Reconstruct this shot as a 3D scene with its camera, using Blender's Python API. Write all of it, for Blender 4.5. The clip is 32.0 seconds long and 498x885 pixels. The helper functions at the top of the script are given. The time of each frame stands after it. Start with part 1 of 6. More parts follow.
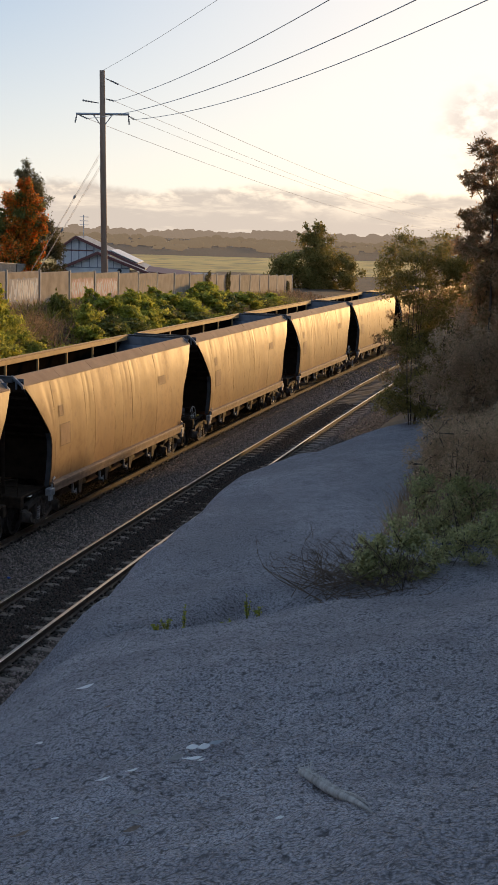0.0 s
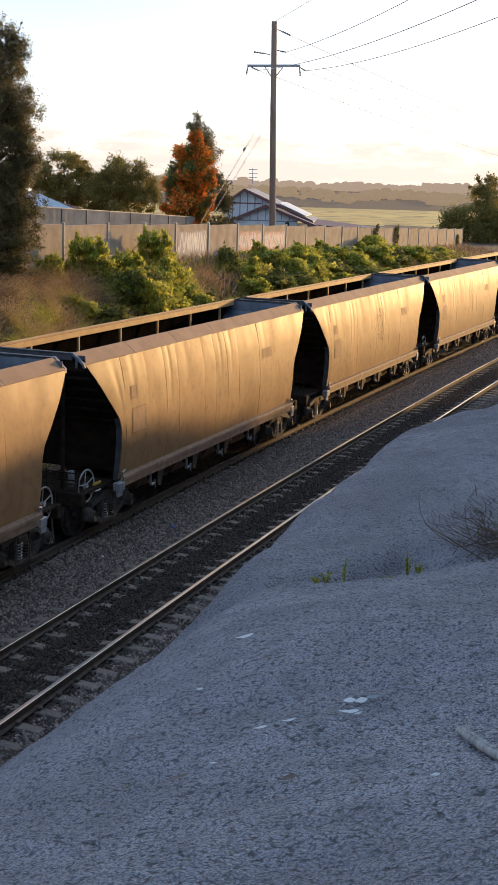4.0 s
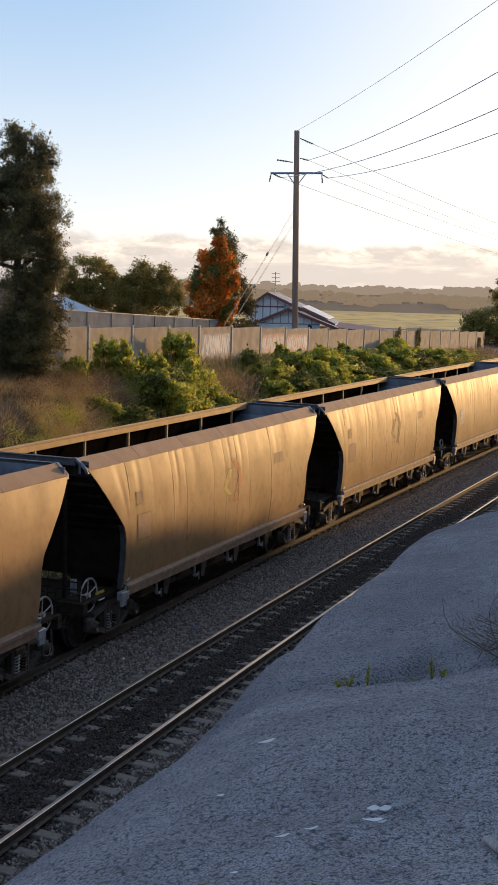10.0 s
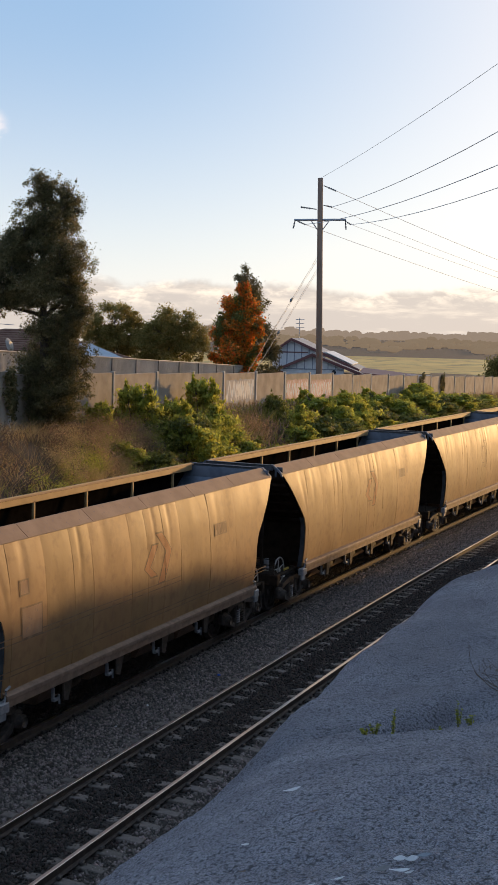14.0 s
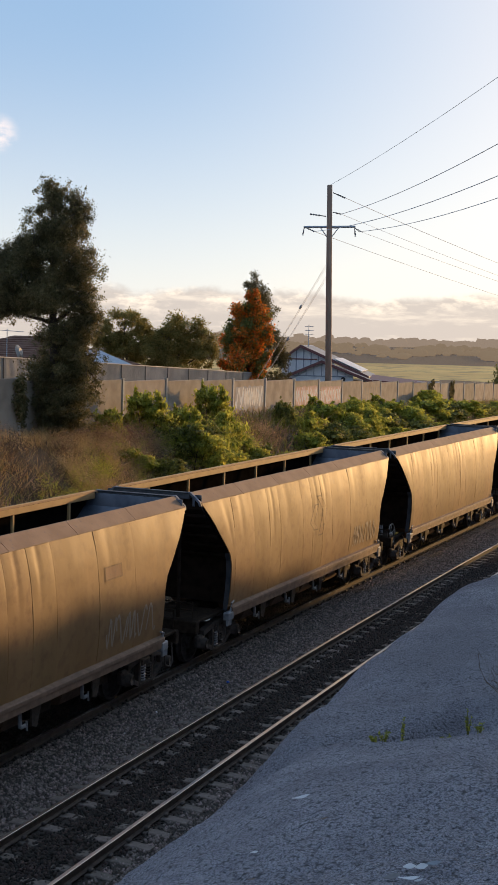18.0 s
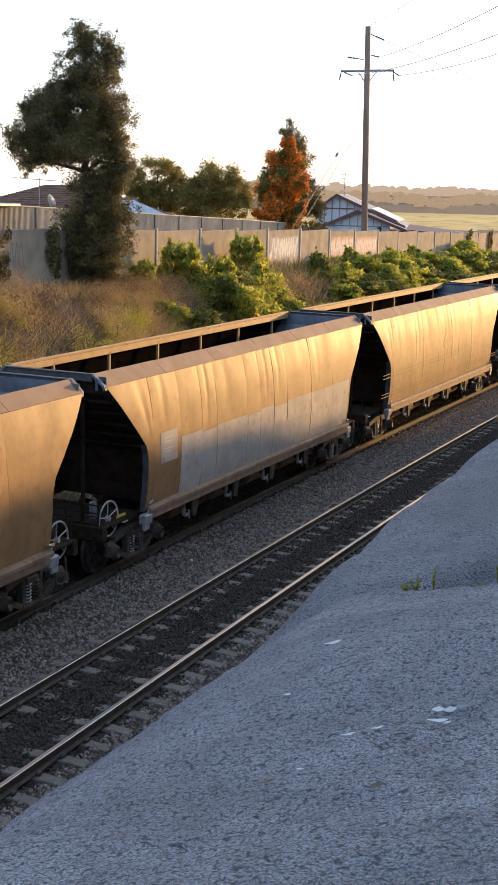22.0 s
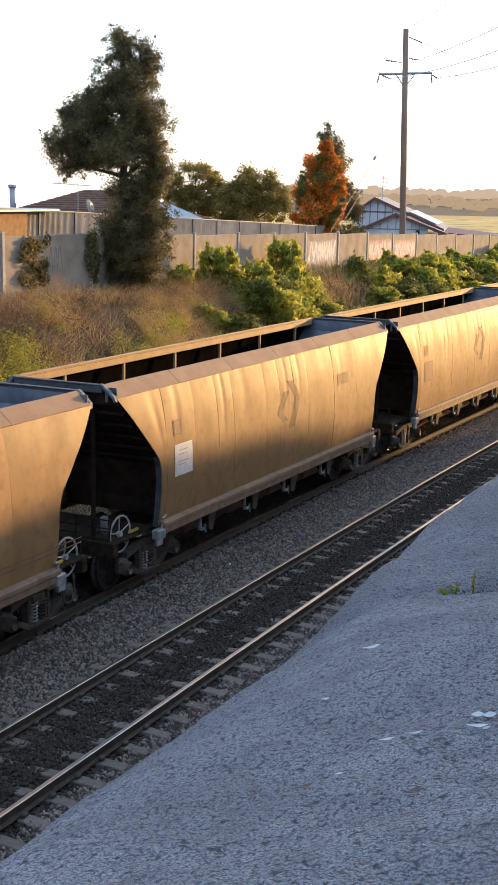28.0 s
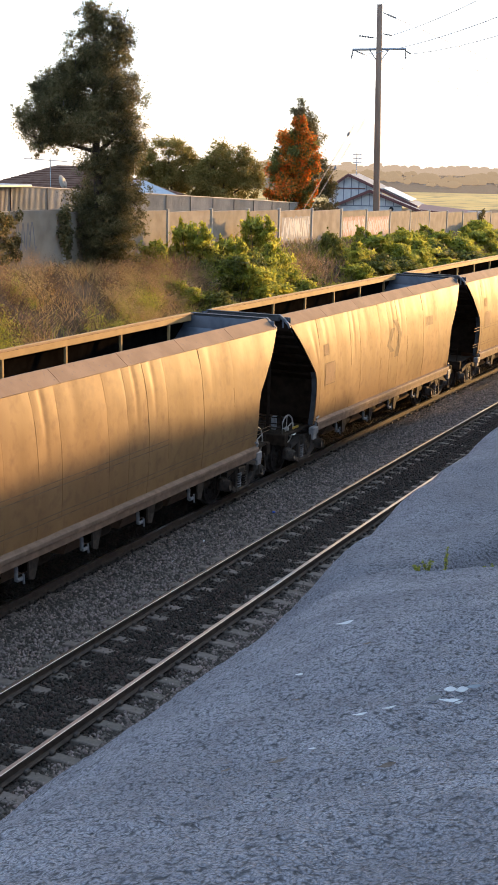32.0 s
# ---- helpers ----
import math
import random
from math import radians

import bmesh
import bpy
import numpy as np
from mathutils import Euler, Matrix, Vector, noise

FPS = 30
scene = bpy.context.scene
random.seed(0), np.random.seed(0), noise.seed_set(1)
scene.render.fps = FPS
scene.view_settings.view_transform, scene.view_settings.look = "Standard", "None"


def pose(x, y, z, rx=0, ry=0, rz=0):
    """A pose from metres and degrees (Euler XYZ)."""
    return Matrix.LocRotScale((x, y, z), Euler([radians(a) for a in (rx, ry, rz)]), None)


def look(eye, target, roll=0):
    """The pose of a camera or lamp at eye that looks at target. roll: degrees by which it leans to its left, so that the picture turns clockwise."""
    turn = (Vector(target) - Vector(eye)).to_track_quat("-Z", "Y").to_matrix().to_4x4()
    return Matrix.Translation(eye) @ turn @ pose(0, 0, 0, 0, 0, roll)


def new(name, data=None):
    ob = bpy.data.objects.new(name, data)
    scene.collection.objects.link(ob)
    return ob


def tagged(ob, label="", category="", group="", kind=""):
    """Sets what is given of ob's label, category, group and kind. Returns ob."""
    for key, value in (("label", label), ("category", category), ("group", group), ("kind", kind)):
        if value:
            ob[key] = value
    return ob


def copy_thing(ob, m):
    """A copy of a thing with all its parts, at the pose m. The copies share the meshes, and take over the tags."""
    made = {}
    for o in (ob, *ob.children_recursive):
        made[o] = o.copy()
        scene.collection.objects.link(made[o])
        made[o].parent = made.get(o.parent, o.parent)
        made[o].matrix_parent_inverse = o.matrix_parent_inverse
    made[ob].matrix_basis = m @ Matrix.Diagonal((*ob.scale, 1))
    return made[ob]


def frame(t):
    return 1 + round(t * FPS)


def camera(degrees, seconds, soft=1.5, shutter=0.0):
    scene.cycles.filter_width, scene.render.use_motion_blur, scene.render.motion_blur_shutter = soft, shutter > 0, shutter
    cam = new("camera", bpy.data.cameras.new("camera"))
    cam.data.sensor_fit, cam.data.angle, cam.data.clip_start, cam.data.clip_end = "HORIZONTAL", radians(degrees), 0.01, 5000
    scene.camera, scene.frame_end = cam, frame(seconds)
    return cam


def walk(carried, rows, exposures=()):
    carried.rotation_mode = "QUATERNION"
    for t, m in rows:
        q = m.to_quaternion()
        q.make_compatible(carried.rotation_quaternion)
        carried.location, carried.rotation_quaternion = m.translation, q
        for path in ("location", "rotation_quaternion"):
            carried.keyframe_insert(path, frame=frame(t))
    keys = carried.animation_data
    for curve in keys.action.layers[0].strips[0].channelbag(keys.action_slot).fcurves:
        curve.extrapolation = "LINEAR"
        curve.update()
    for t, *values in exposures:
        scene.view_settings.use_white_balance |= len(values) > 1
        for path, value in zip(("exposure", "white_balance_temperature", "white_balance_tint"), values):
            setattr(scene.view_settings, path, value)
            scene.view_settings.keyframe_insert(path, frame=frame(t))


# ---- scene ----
EYE = Vector((0.0, -9.640, 7.521))
# seconds, heading from the track's direction, pitch and lean in degrees
PATH = [
    (0, 11.904, -9.090, 1.725),
    (0.5, 11.895, -9.146, 1.687),
    (1, 11.839, -9.342, 1.773),
    (1.5, 11.856, -9.670, 1.726),
    (2, 11.992, -9.778, 1.702),
    (2.5, 12.436, -9.784, 1.676),
    (3, 16.012, -10.015, 1.369),
    (3.5, 18.416, -11.357, 1.843),
    (4, 19.195, -11.334, 1.694),
    (4.5, 19.594, -10.482, 1.570),
    (6.5, 19.911, -9.899, 1.625),
    (7, 20.120, -9.697, 1.669),
    (7.5, 20.195, -9.117, 1.689),
    (8, 20.259, -7.718, 1.812),
    (8.5, 20.264, -7.979, 1.662),
    (9, 20.188, -7.795, 1.670),
    (9.5, 20.177, -7.473, 1.651),
    (10, 20.335, -6.884, 1.670),
    (10.5, 20.490, -6.632, 1.695),
    (11, 20.599, -6.482, 1.607),
    (11.5, 20.779, -5.980, 1.634),
    (12, 20.937, -5.807, 1.622),
    (12.5, 21.007, -5.686, 1.577),
    (13, 21.187, -5.332, 1.492),
    (13.5, 21.381, -4.985, 1.503),
    (14, 21.473, -4.901, 1.486),
    (14.5, 21.524, -4.877, 1.558),
    (16.5, 21.778, -4.542, 1.483),
    (17, 21.834, -4.502, 1.449),
    (17.5, 21.886, -4.507, 1.499),
    (18, 21.891, -4.607, 1.479),
    (18.5, 21.983, -4.020, 1.529),
    (19, 21.924, -6.270, 1.688),
    (19.5, 20.927, -8.702, 1.676),
    (20, 20.252, -10.682, 1.813),
    (20.5, 19.148, -12.096, 1.899),
    (21, 20.809, -11.764, 1.657),
    (21.5, 22.872, -10.989, 1.275),
    (22, 23.256, -11.205, 1.425),
    (22.2, 21.500, -11.648, 1.942),
    (22.5, 23.690, -12.324, 1.508),
    (23, 24.751, -13.141, 1.109),
    (23.5, 23.037, -12.578, 1.546),
    (24, 22.331, -10.317, 1.694),
    (24.5, 24.695, -10.894, 1.318),
    (26.5, 23.959, -9.811, 1.310),
    (27, 24.261, -10.080, 1.221),
    (27.5, 24.746, -10.663, 1.101),
    (28, 24.979, -11.070, 1.031),
    (28.5, 24.818, -11.059, 1.016),
    (29, 24.822, -11.835, 1.050),
    (29.5, 24.908, -12.064, 0.974),
    (30, 24.176, -12.178, 1.157),
    (30.5, 24.016, -12.258, 1.164),
    (31, 23.965, -12.213, 1.230),
    (31.5, 23.862, -12.282, 1.264),
    (32, 23.770, -12.067, 1.229),
]


def eye_pose(yaw, pitch, lean):
    a, b = radians(yaw), radians(pitch)
    way = Vector((math.cos(a) * math.cos(b), math.sin(a) * math.cos(b), math.sin(b)))
    return look(EYE, EYE + way * 10, lean)


EXPOSURES = [(t, e, k + 80, 17.5) for t, e, k in ((0, 1.3, 6750), (2.2, 1.3, 6700), (3, 1.24, 6500), (4, 1.9, 6550), (7, 1.78, 6600), (9, 1.62, 6520), (13, 1.42, 6480), (18, 1.38, 6480), (19, 1.36, 6500),
                                            (20, 1.92, 6600), (21, 2.03, 6750), (23, 2.45, 6750), (27, 2.4, 6750), (32, 2.43, 6800))]
cam = camera(21.8015, 32.0)
walk(cam, [(t, eye_pose(a, b, c)) for t, a, b, c in PATH], EXPOSURES)

# ---- world and sun ----
SUN_AZ, SUN_EL = -20.0, 6.5   # degrees from the track's direction, above the horizon
world = bpy.data.worlds.new("sky")
scene.world = world
world.use_nodes = True
wn, wl = world.node_tree.nodes, world.node_tree.links
wn.clear()
w_out = wn.new("ShaderNodeOutputWorld")
w_bg = wn.new("ShaderNodeBackground")
w_bg.inputs["Strength"].default_value = 0.13
w_sky = wn.new("ShaderNodeTexSky")
w_sky.sky_type = "NISHITA"
w_sky.sun_disc = False
w_sky.sun_elevation = radians(SUN_EL)
w_sky.sun_rotation = radians(90 - SUN_AZ)
w_sky.dust_density = 0.35
w_sky.air_density = 0.9
w_sky.ozone_density = 1.2
# clouds: a bank low over the horizon and a few loose ones above
w_geo = wn.new("ShaderNodeTexCoord")
w_sep = wn.new("ShaderNodeSeparateXYZ")
wl.new(w_geo.outputs["Generated"], w_sep.inputs[0])


def w_noise(sx, sy, sz, scale, detail, offset):
    mp = wn.new("ShaderNodeMapping")
    mp.inputs["Scale"].default_value = (sx, sy, sz)
    mp.inputs["Location"].default_value = offset
    wl.new(w_geo.outputs["Generated"], mp.inputs["Vector"])
    n = wn.new("ShaderNodeTexNoise")
    n.inputs["Scale"].default_value = scale
    n.inputs["Detail"].default_value = detail
    n.inputs["Roughness"].default_value = 0.6
    wl.new(mp.outputs[0], n.inputs["Vector"])
    return n.outputs["Fac"]


def w_range(value, a, b, c, d):
    m = wn.new("ShaderNodeMapRange")
    m.interpolation_type = "SMOOTHSTEP"
    for i, x in zip((1, 2, 3, 4), (a, b, c, d)):
        m.inputs[i].default_value = x
    wl.new(value, m.inputs[0])
    return m.outputs[0]


def w_math(op, a, b):
    m = wn.new("ShaderNodeMath")
    m.operation = op
    for i, x in enumerate((a, b)):
        if isinstance(x, (int, float)):
            m.inputs[i].default_value = x
        else:
            wl.new(x, m.inputs[i])
    return m.outputs[0]


def w_mix(fac, a, b):
    m = wn.new("ShaderNodeMix")
    m.data_type = "RGBA"
    for key, c in (("Factor", fac), ("A", a), ("B", b)):
        if isinstance(c, tuple):
            m.inputs[key].default_value = (*c, 1)
        elif isinstance(c, float):
            m.inputs[key].default_value = c
        else:
            wl.new(c, m.inputs[key])
    return m.outputs["Result"]


def w_near(az, el, r0, r1):
    """Falls off with the angle from one direction of the sky."""
    v = wn.new("ShaderNodeVectorMath")
    v.operation = "DISTANCE"
    wl.new(w_geo.outputs["Generated"], v.inputs[0])
    a, e = radians(az), radians(el)
    v.inputs[1].default_value = (math.cos(a) * math.cos(e), math.sin(a) * math.cos(e), math.sin(e))
    return w_range(v.outputs["Value"], r0, r1, 1, 0)


up = w_sep.outputs[2]
# thin high veil over the blue: pale cream low down, blue overhead
veil = w_mix(w_range(up, -0.03, 0.25, 0, 1), (2.45, 2.58, 2.56), (0.90, 1.48, 2.16))
veil = w_mix(w_math("MULTIPLY", w_near(SUN_AZ, SUN_EL, 0.35, 0.82), 0.95), veil, (3.15, 3.02, 2.74))
# glow round the low sun
veil = w_mix(w_near(SUN_AZ, SUN_EL, 0.06, 0.34), veil, (7.0, 5.6, 3.9))
# the half of the sky that is turned away from the sun is dimmer and bluer
veil = w_mix(w_near(SUN_AZ, SUN_EL, 0.95, 1.75), (0.74, 1.10, 1.66), veil)
sky_c = w_mix(0.88, w_sky.outputs[0], veil)
edge = w_math("ADD", up, w_math("MULTIPLY", w_noise(1, 1, 1.2, 11, 7, (1.1, 4.2, 0.4)), -0.045))
low = w_math("MULTIPLY", w_range(up, -0.02, 0.002, 0, 1), w_range(edge, 0.008, 0.016, 1, 0))
tops = w_math("MULTIPLY", w_range(edge, -0.012, 0.010, 0, 1), w_range(w_noise(1, 1, 2.6, 30, 8, (5.1, 0.2, 3.4)), 0.46, 0.64, 0, 1))
streak = w_range(w_noise(1, 1, 7.0, 14, 6, (3.1, 1.2, 0.4)), 0.5, 0.68, 0, 0.55)
bank_c = w_mix(w_math("MAXIMUM", tops, streak), (1.92, 1.76, 1.52), (3.6, 3.2, 2.5))
sky_c = w_mix(w_math("MULTIPLY", low, 0.85), sky_c, bank_c)
shred = w_range(w_noise(1, 1, 1.8, 34, 8, (7.3, 2.8, 1.1)), 0.40, 0.60, 0, 1)
sky_c = w_mix(w_math("MULTIPLY", w_math("MULTIPLY", w_near(2.4, 4.9, 0.014, 0.04), shred), 0.6), sky_c, (2.1, 1.85, 1.65))
sky_c = w_mix(w_math("MULTIPLY", w_math("MULTIPLY", w_near(33.0, 8.4, 0.004, 0.017), shred), 0.95), sky_c, (3.1, 2.9, 2.75))
wl.new(sky_c, w_bg.inputs["Color"])
wl.new(w_bg.outputs[0], w_out.inputs["Surface"])

sun = new("sun", bpy.data.lights.new("sun", "SUN"))
sun.data.energy, sun.data.angle, sun.data.color = 1.28, radians(1.1), (1.0, 0.62, 0.235)
_a, _e = radians(SUN_AZ), radians(SUN_EL)
SUN_WAY = Vector((math.cos(_a) * math.cos(_e), math.sin(_a) * math.cos(_e), math.sin(_e)))
sun.matrix_world = look(SUN_WAY * 300, (0, 0, 0))


# ---- materials ----
def mat(name, a, b, scale=6.0, rough=0.8, metal=0.0, bump=0.0, bscale=60.0, bstretch=(1, 1, 1), detail=6.0, bdetail=5.0, spread=(0.35, 0.65), stretch=(1, 1, 1),
        speck=None, speck_scale=200.0, speck_at=(0.6, 0.7), vary=0.0, island=False, translucent=0.0, rough_vary=0.0, specular=0.5):
    """Two colours mixed by noise, a second finer speckle, relief, and a shift from piece to piece."""
    m = bpy.data.materials.new(name)
    m.use_nodes = True
    n, l = m.node_tree.nodes, m.node_tree.links
    p = n["Principled BSDF"]
    co = n.new("ShaderNodeTexCoord")
    mp = n.new("ShaderNodeMapping")
    mp.inputs["Scale"].default_value = stretch
    l.new(co.outputs["Object"], mp.inputs["Vector"])
    no = n.new("ShaderNodeTexNoise")
    no.inputs["Scale"].default_value, no.inputs["Detail"].default_value = scale, detail
    l.new(mp.outputs[0], no.inputs["Vector"])
    rg = n.new("ShaderNodeMapRange")
    rg.inputs[1].default_value, rg.inputs[2].default_value = spread
    l.new(no.outputs["Fac"], rg.inputs[0])
    mx = n.new("ShaderNodeMix")
    mx.data_type = "RGBA"
    mx.inputs["A"].default_value, mx.inputs["B"].default_value = (*a, 1), (*b, 1)
    l.new(rg.outputs[0], mx.inputs["Factor"])
    colour = mx.outputs["Result"]
    if speck:
        n2 = n.new("ShaderNodeTexNoise")
        n2.inputs["Scale"].default_value, n2.inputs["Detail"].default_value = speck_scale, 3
        l.new(co.outputs["Object"], n2.inputs["Vector"])
        r2 = n.new("ShaderNodeMapRange")
        r2.inputs[1].default_value, r2.inputs[2].default_value = speck_at
        l.new(n2.outputs["Fac"], r2.inputs[0])
        m2 = n.new("ShaderNodeMix")
        m2.data_type = "RGBA"
        m2.inputs["B"].default_value = (*speck, 1)
        l.new(colour, m2.inputs["A"])
        l.new(r2.outputs[0], m2.inputs["Factor"])
        colour = m2.outputs["Result"]
    if vary:
        hs = n.new("ShaderNodeHueSaturation")
        if island:
            src = n.new("ShaderNodeNewGeometry").outputs["Random Per Island"]
        else:
            src = n.new("ShaderNodeObjectInfo").outputs["Random"]
        vr = n.new("ShaderNodeMapRange")
        vr.inputs[3].default_value, vr.inputs[4].default_value = 1 - vary, 1 + vary
        l.new(src, vr.inputs[0])
        l.new(vr.outputs[0], hs.inputs["Value"])
        hr = n.new("ShaderNodeMapRange")
        hr.inputs[3].default_value, hr.inputs[4].default_value = 0.5 + vary * 0.05, 0.5 - vary * 0.05
        l.new(src, hr.inputs[0])
        l.new(hr.outputs[0], hs.inputs["Hue"])
        l.new(colour, hs.inputs["Color"])
        colour = hs.outputs["Color"]
    l.new(colour, p.inputs["Base Color"])
    p.inputs["Roughness"].default_value, p.inputs["Metallic"].default_value = rough, metal
    p.inputs["Specular IOR Level"].default_value = specular
    if rough_vary:
        rr = n.new("ShaderNodeMapRange")
        rr.inputs[3].default_value, rr.inputs[4].default_value = rough - rough_vary, min(1, rough + rough_vary)
        l.new(no.outputs["Fac"], rr.inputs[0])
        l.new(rr.outputs[0], p.inputs["Roughness"])
    if bump:
        nb = n.new("ShaderNodeTexNoise")
        nb.inputs["Scale"].default_value, nb.inputs["Detail"].default_value = bscale, bdetail
        mb = n.new("ShaderNodeMapping")
        mb.inputs["Scale"].default_value = bstretch
        l.new(co.outputs["Object"], mb.inputs["Vector"])
        l.new(mb.outputs[0], nb.inputs["Vector"])
        bp = n.new("ShaderNodeBump")
        bp.inputs["Strength"].default_value, bp.inputs["Distance"].default_value = 1.0, bump
        l.new(nb.outputs["Fac"], bp.inputs["Height"])
        l.new(bp.outputs[0], p.inputs["Normal"])
    if translucent:
        tr = n.new("ShaderNodeBsdfTranslucent")
        l.new(colour, tr.inputs["Color"])
        ms = n.new("ShaderNodeMixShader")
        ms.inputs[0].default_value = translucent
        l.new(p.outputs[0], ms.inputs[1])
        l.new(tr.outputs[0], ms.inputs[2])
        l.new(ms.outputs[0], n["Material Output"].inputs["Surface"])
    return m


M_PAINT = mat("dusty_tan_paint", (0.284, 0.149, 0.056), (0.350, 0.195, 0.079), 1.6, 0.6, 0.0, 0.006, 3.2, (1, 1, 0.5), 8, 2.0, stretch=(1, 1, 0.22),
              speck=(0.235, 0.118, 0.05), speck_scale=4.2, speck_at=(0.48, 0.74), rough_vary=0.14, vary=0.07)
M_TOP = mat("dusty_top_plate", (0.31, 0.18, 0.10), (0.39, 0.235, 0.135), 2.0, 0.75, 0, 0.003, 9, speck=(0.22, 0.16, 0.13), speck_scale=14, speck_at=(0.6, 0.8))
M_GOLD = mat("dusty_coaming_paint", (0.38, 0.225, 0.09), (0.46, 0.285, 0.12), 3.0, 0.6, 0, 0.002, 20)
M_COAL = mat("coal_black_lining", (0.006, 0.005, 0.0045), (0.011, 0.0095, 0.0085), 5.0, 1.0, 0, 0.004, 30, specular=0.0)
M_UNDER = mat("grimy_underframe", (0.026, 0.016, 0.010), (0.055, 0.036, 0.023), 8.0, 0.85, 0.0, 0.004, 40, specular=0.2)
M_SILL = mat("dusty_side_sill", (0.19, 0.115, 0.072), (0.28, 0.175, 0.115), 5.0, 0.72, 0, 0.002, 30)
M_GREY = mat("pale_grey_steel", (0.23, 0.235, 0.245), (0.36, 0.36, 0.365), 9.0, 0.5, 0.2, 0.002, 60)
M_ENDS = mat("blue_grey_slope_sheet", (0.085, 0.105, 0.135), (0.15, 0.175, 0.21), 3.0, 0.45, 0.35, 0.003, 12, rough_vary=0.12)
M_GUSSET = mat("blue_grey_gusset", (0.12, 0.14, 0.17), (0.19, 0.215, 0.25), 8.0, 0.6)
M_BAR = mat("dark_blue_grey_beam", (0.05, 0.053, 0.06), (0.09, 0.093, 0.10), 6.0, 0.7, 0.0, 0.002, 40)
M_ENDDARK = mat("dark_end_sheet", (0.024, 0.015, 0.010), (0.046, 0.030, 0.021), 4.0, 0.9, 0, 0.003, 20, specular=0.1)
M_IRON = mat("rusted_bogie_iron", (0.055, 0.040, 0.031), (0.10, 0.073, 0.055), 12.0, 0.85, 0.0, 0.004, 60)
M_WHEEL = mat("worn_wheel_steel", (0.05, 0.04, 0.035), (0.10, 0.08, 0.07), 12.0, 0.5, 0.6, 0.002, 60)
M_HANDW = mat("pale_handwheel_paint", (0.36, 0.33, 0.30), (0.5, 0.46, 0.42), 14.0, 0.6)
M_YELL = mat("yellow_lever_paint", (0.6, 0.36, 0.05), (0.65, 0.42, 0.08), 14.0, 0.6)
M_WHITE = mat("white_placard", (0.70, 0.68, 0.64), (0.8, 0.78, 0.75), 8.0, 0.6)
M_MARK = mat("dark_brown_marking", (0.165, 0.097, 0.054), (0.235, 0.142, 0.075), 10.0, 0.7)
M_MARK2 = mat("faded_brown_marking", (0.20, 0.115, 0.06), (0.27, 0.165, 0.09), 6.0, 0.7)
M_FADED = mat("faded_mark_fill", (0.15, 0.085, 0.045), (0.215, 0.125, 0.062), 6.0, 0.7)
M_ORANGE = mat("faded_orange_marking", (0.42, 0.14, 0.04), (0.5, 0.2, 0.07), 10.0, 0.7)
M_RUSTY = mat("faded_rust_red_marking", (0.34, 0.125, 0.045), (0.39, 0.17, 0.068), 5.0, 0.7)
M_MYELL = mat("faded_yellow_marking", (0.42, 0.28, 0.05), (0.5, 0.36, 0.1), 10.0, 0.7)
M_PATCH = mat("chalky_grey_repaint", (0.36, 0.335, 0.31), (0.47, 0.43, 0.39), 2.5, 0.7, speck=(0.36, 0.27, 0.2), speck_scale=5, speck_at=(0.5, 0.75))
M_FAINT = mat("faint_pink_lettering", (0.50, 0.42, 0.38), (0.58, 0.50, 0.46), 8.0, 0.6)
M_SPRAY = mat("pale_spray_paint", (0.36, 0.27, 0.19), (0.44, 0.34, 0.25), 8.0, 0.6)

M_RAIL = mat("rusty_rail_web", (0.055, 0.038, 0.03), (0.085, 0.06, 0.045), 10.0, 0.85, 0.1, 0.002, 60)
M_RAILTOP = mat("polished_rail_head", (0.50, 0.47, 0.44), (0.62, 0.58, 0.54), 3.0, 0.28, 1.0, stretch=(0.2, 4, 1))
M_SLEEP = mat("grey_concrete_sleeper", (0.125, 0.10, 0.083), (0.20, 0.162, 0.134), 9.0, 0.9, 0, 0.004, 70, vary=0.18)
M_CLIP = mat("rail_clip_steel", (0.05, 0.04, 0.035), (0.09, 0.07, 0.055), 20.0, 0.7, 0.3)
M_DARKSTONE = mat("oily_dark_ballast_stone", (0.021, 0.0145, 0.0095), (0.052, 0.036, 0.025), 12.0, 0.9, vary=0.7, island=True)
M_BALLAST = mat("ballast_bed", (0.022, 0.0165, 0.0125), (0.055, 0.042, 0.032), 26.0, 0.95, 0, 0.03, 24, speck=(0.06, 0.046, 0.036), speck_scale=30, speck_at=(0.55, 0.62))
M_STONE = mat("ballast_stone", (0.118, 0.091, 0.076), (0.255, 0.205, 0.172), 12.0, 0.9, vary=0.6, island=True)
M_BANK = bpy.data.materials.new("grey_gravel_crust")
M_BANK.use_nodes = True
bn, bl = M_BANK.node_tree.nodes, M_BANK.node_tree.links
b_co = bn.new("ShaderNodeTexCoord")


def b_tex(kind, scale, detail=4.0):
    t = bn.new(kind)
    t.inputs["Scale"].default_value = scale
    if kind == "ShaderNodeTexNoise":
        t.inputs["Detail"].default_value = detail
    bl.new(b_co.outputs["Object"], t.inputs["Vector"])
    return t


def b_mix(fac, a, b, lo, hi):
    r = bn.new("ShaderNodeMapRange")
    r.inputs[1].default_value, r.inputs[2].default_value = lo, hi
    bl.new(fac, r.inputs[0])
    m = bn.new("ShaderNodeMix")
    m.data_type = "RGBA"
    bl.new(r.outputs[0], m.inputs["Factor"])
    for key, c in (("A", a), ("B", b)):
        if isinstance(c, tuple):
            m.inputs[key].default_value = (*c, 1)
        else:
            bl.new(c, m.inputs[key])
    return m.outputs["Result"]


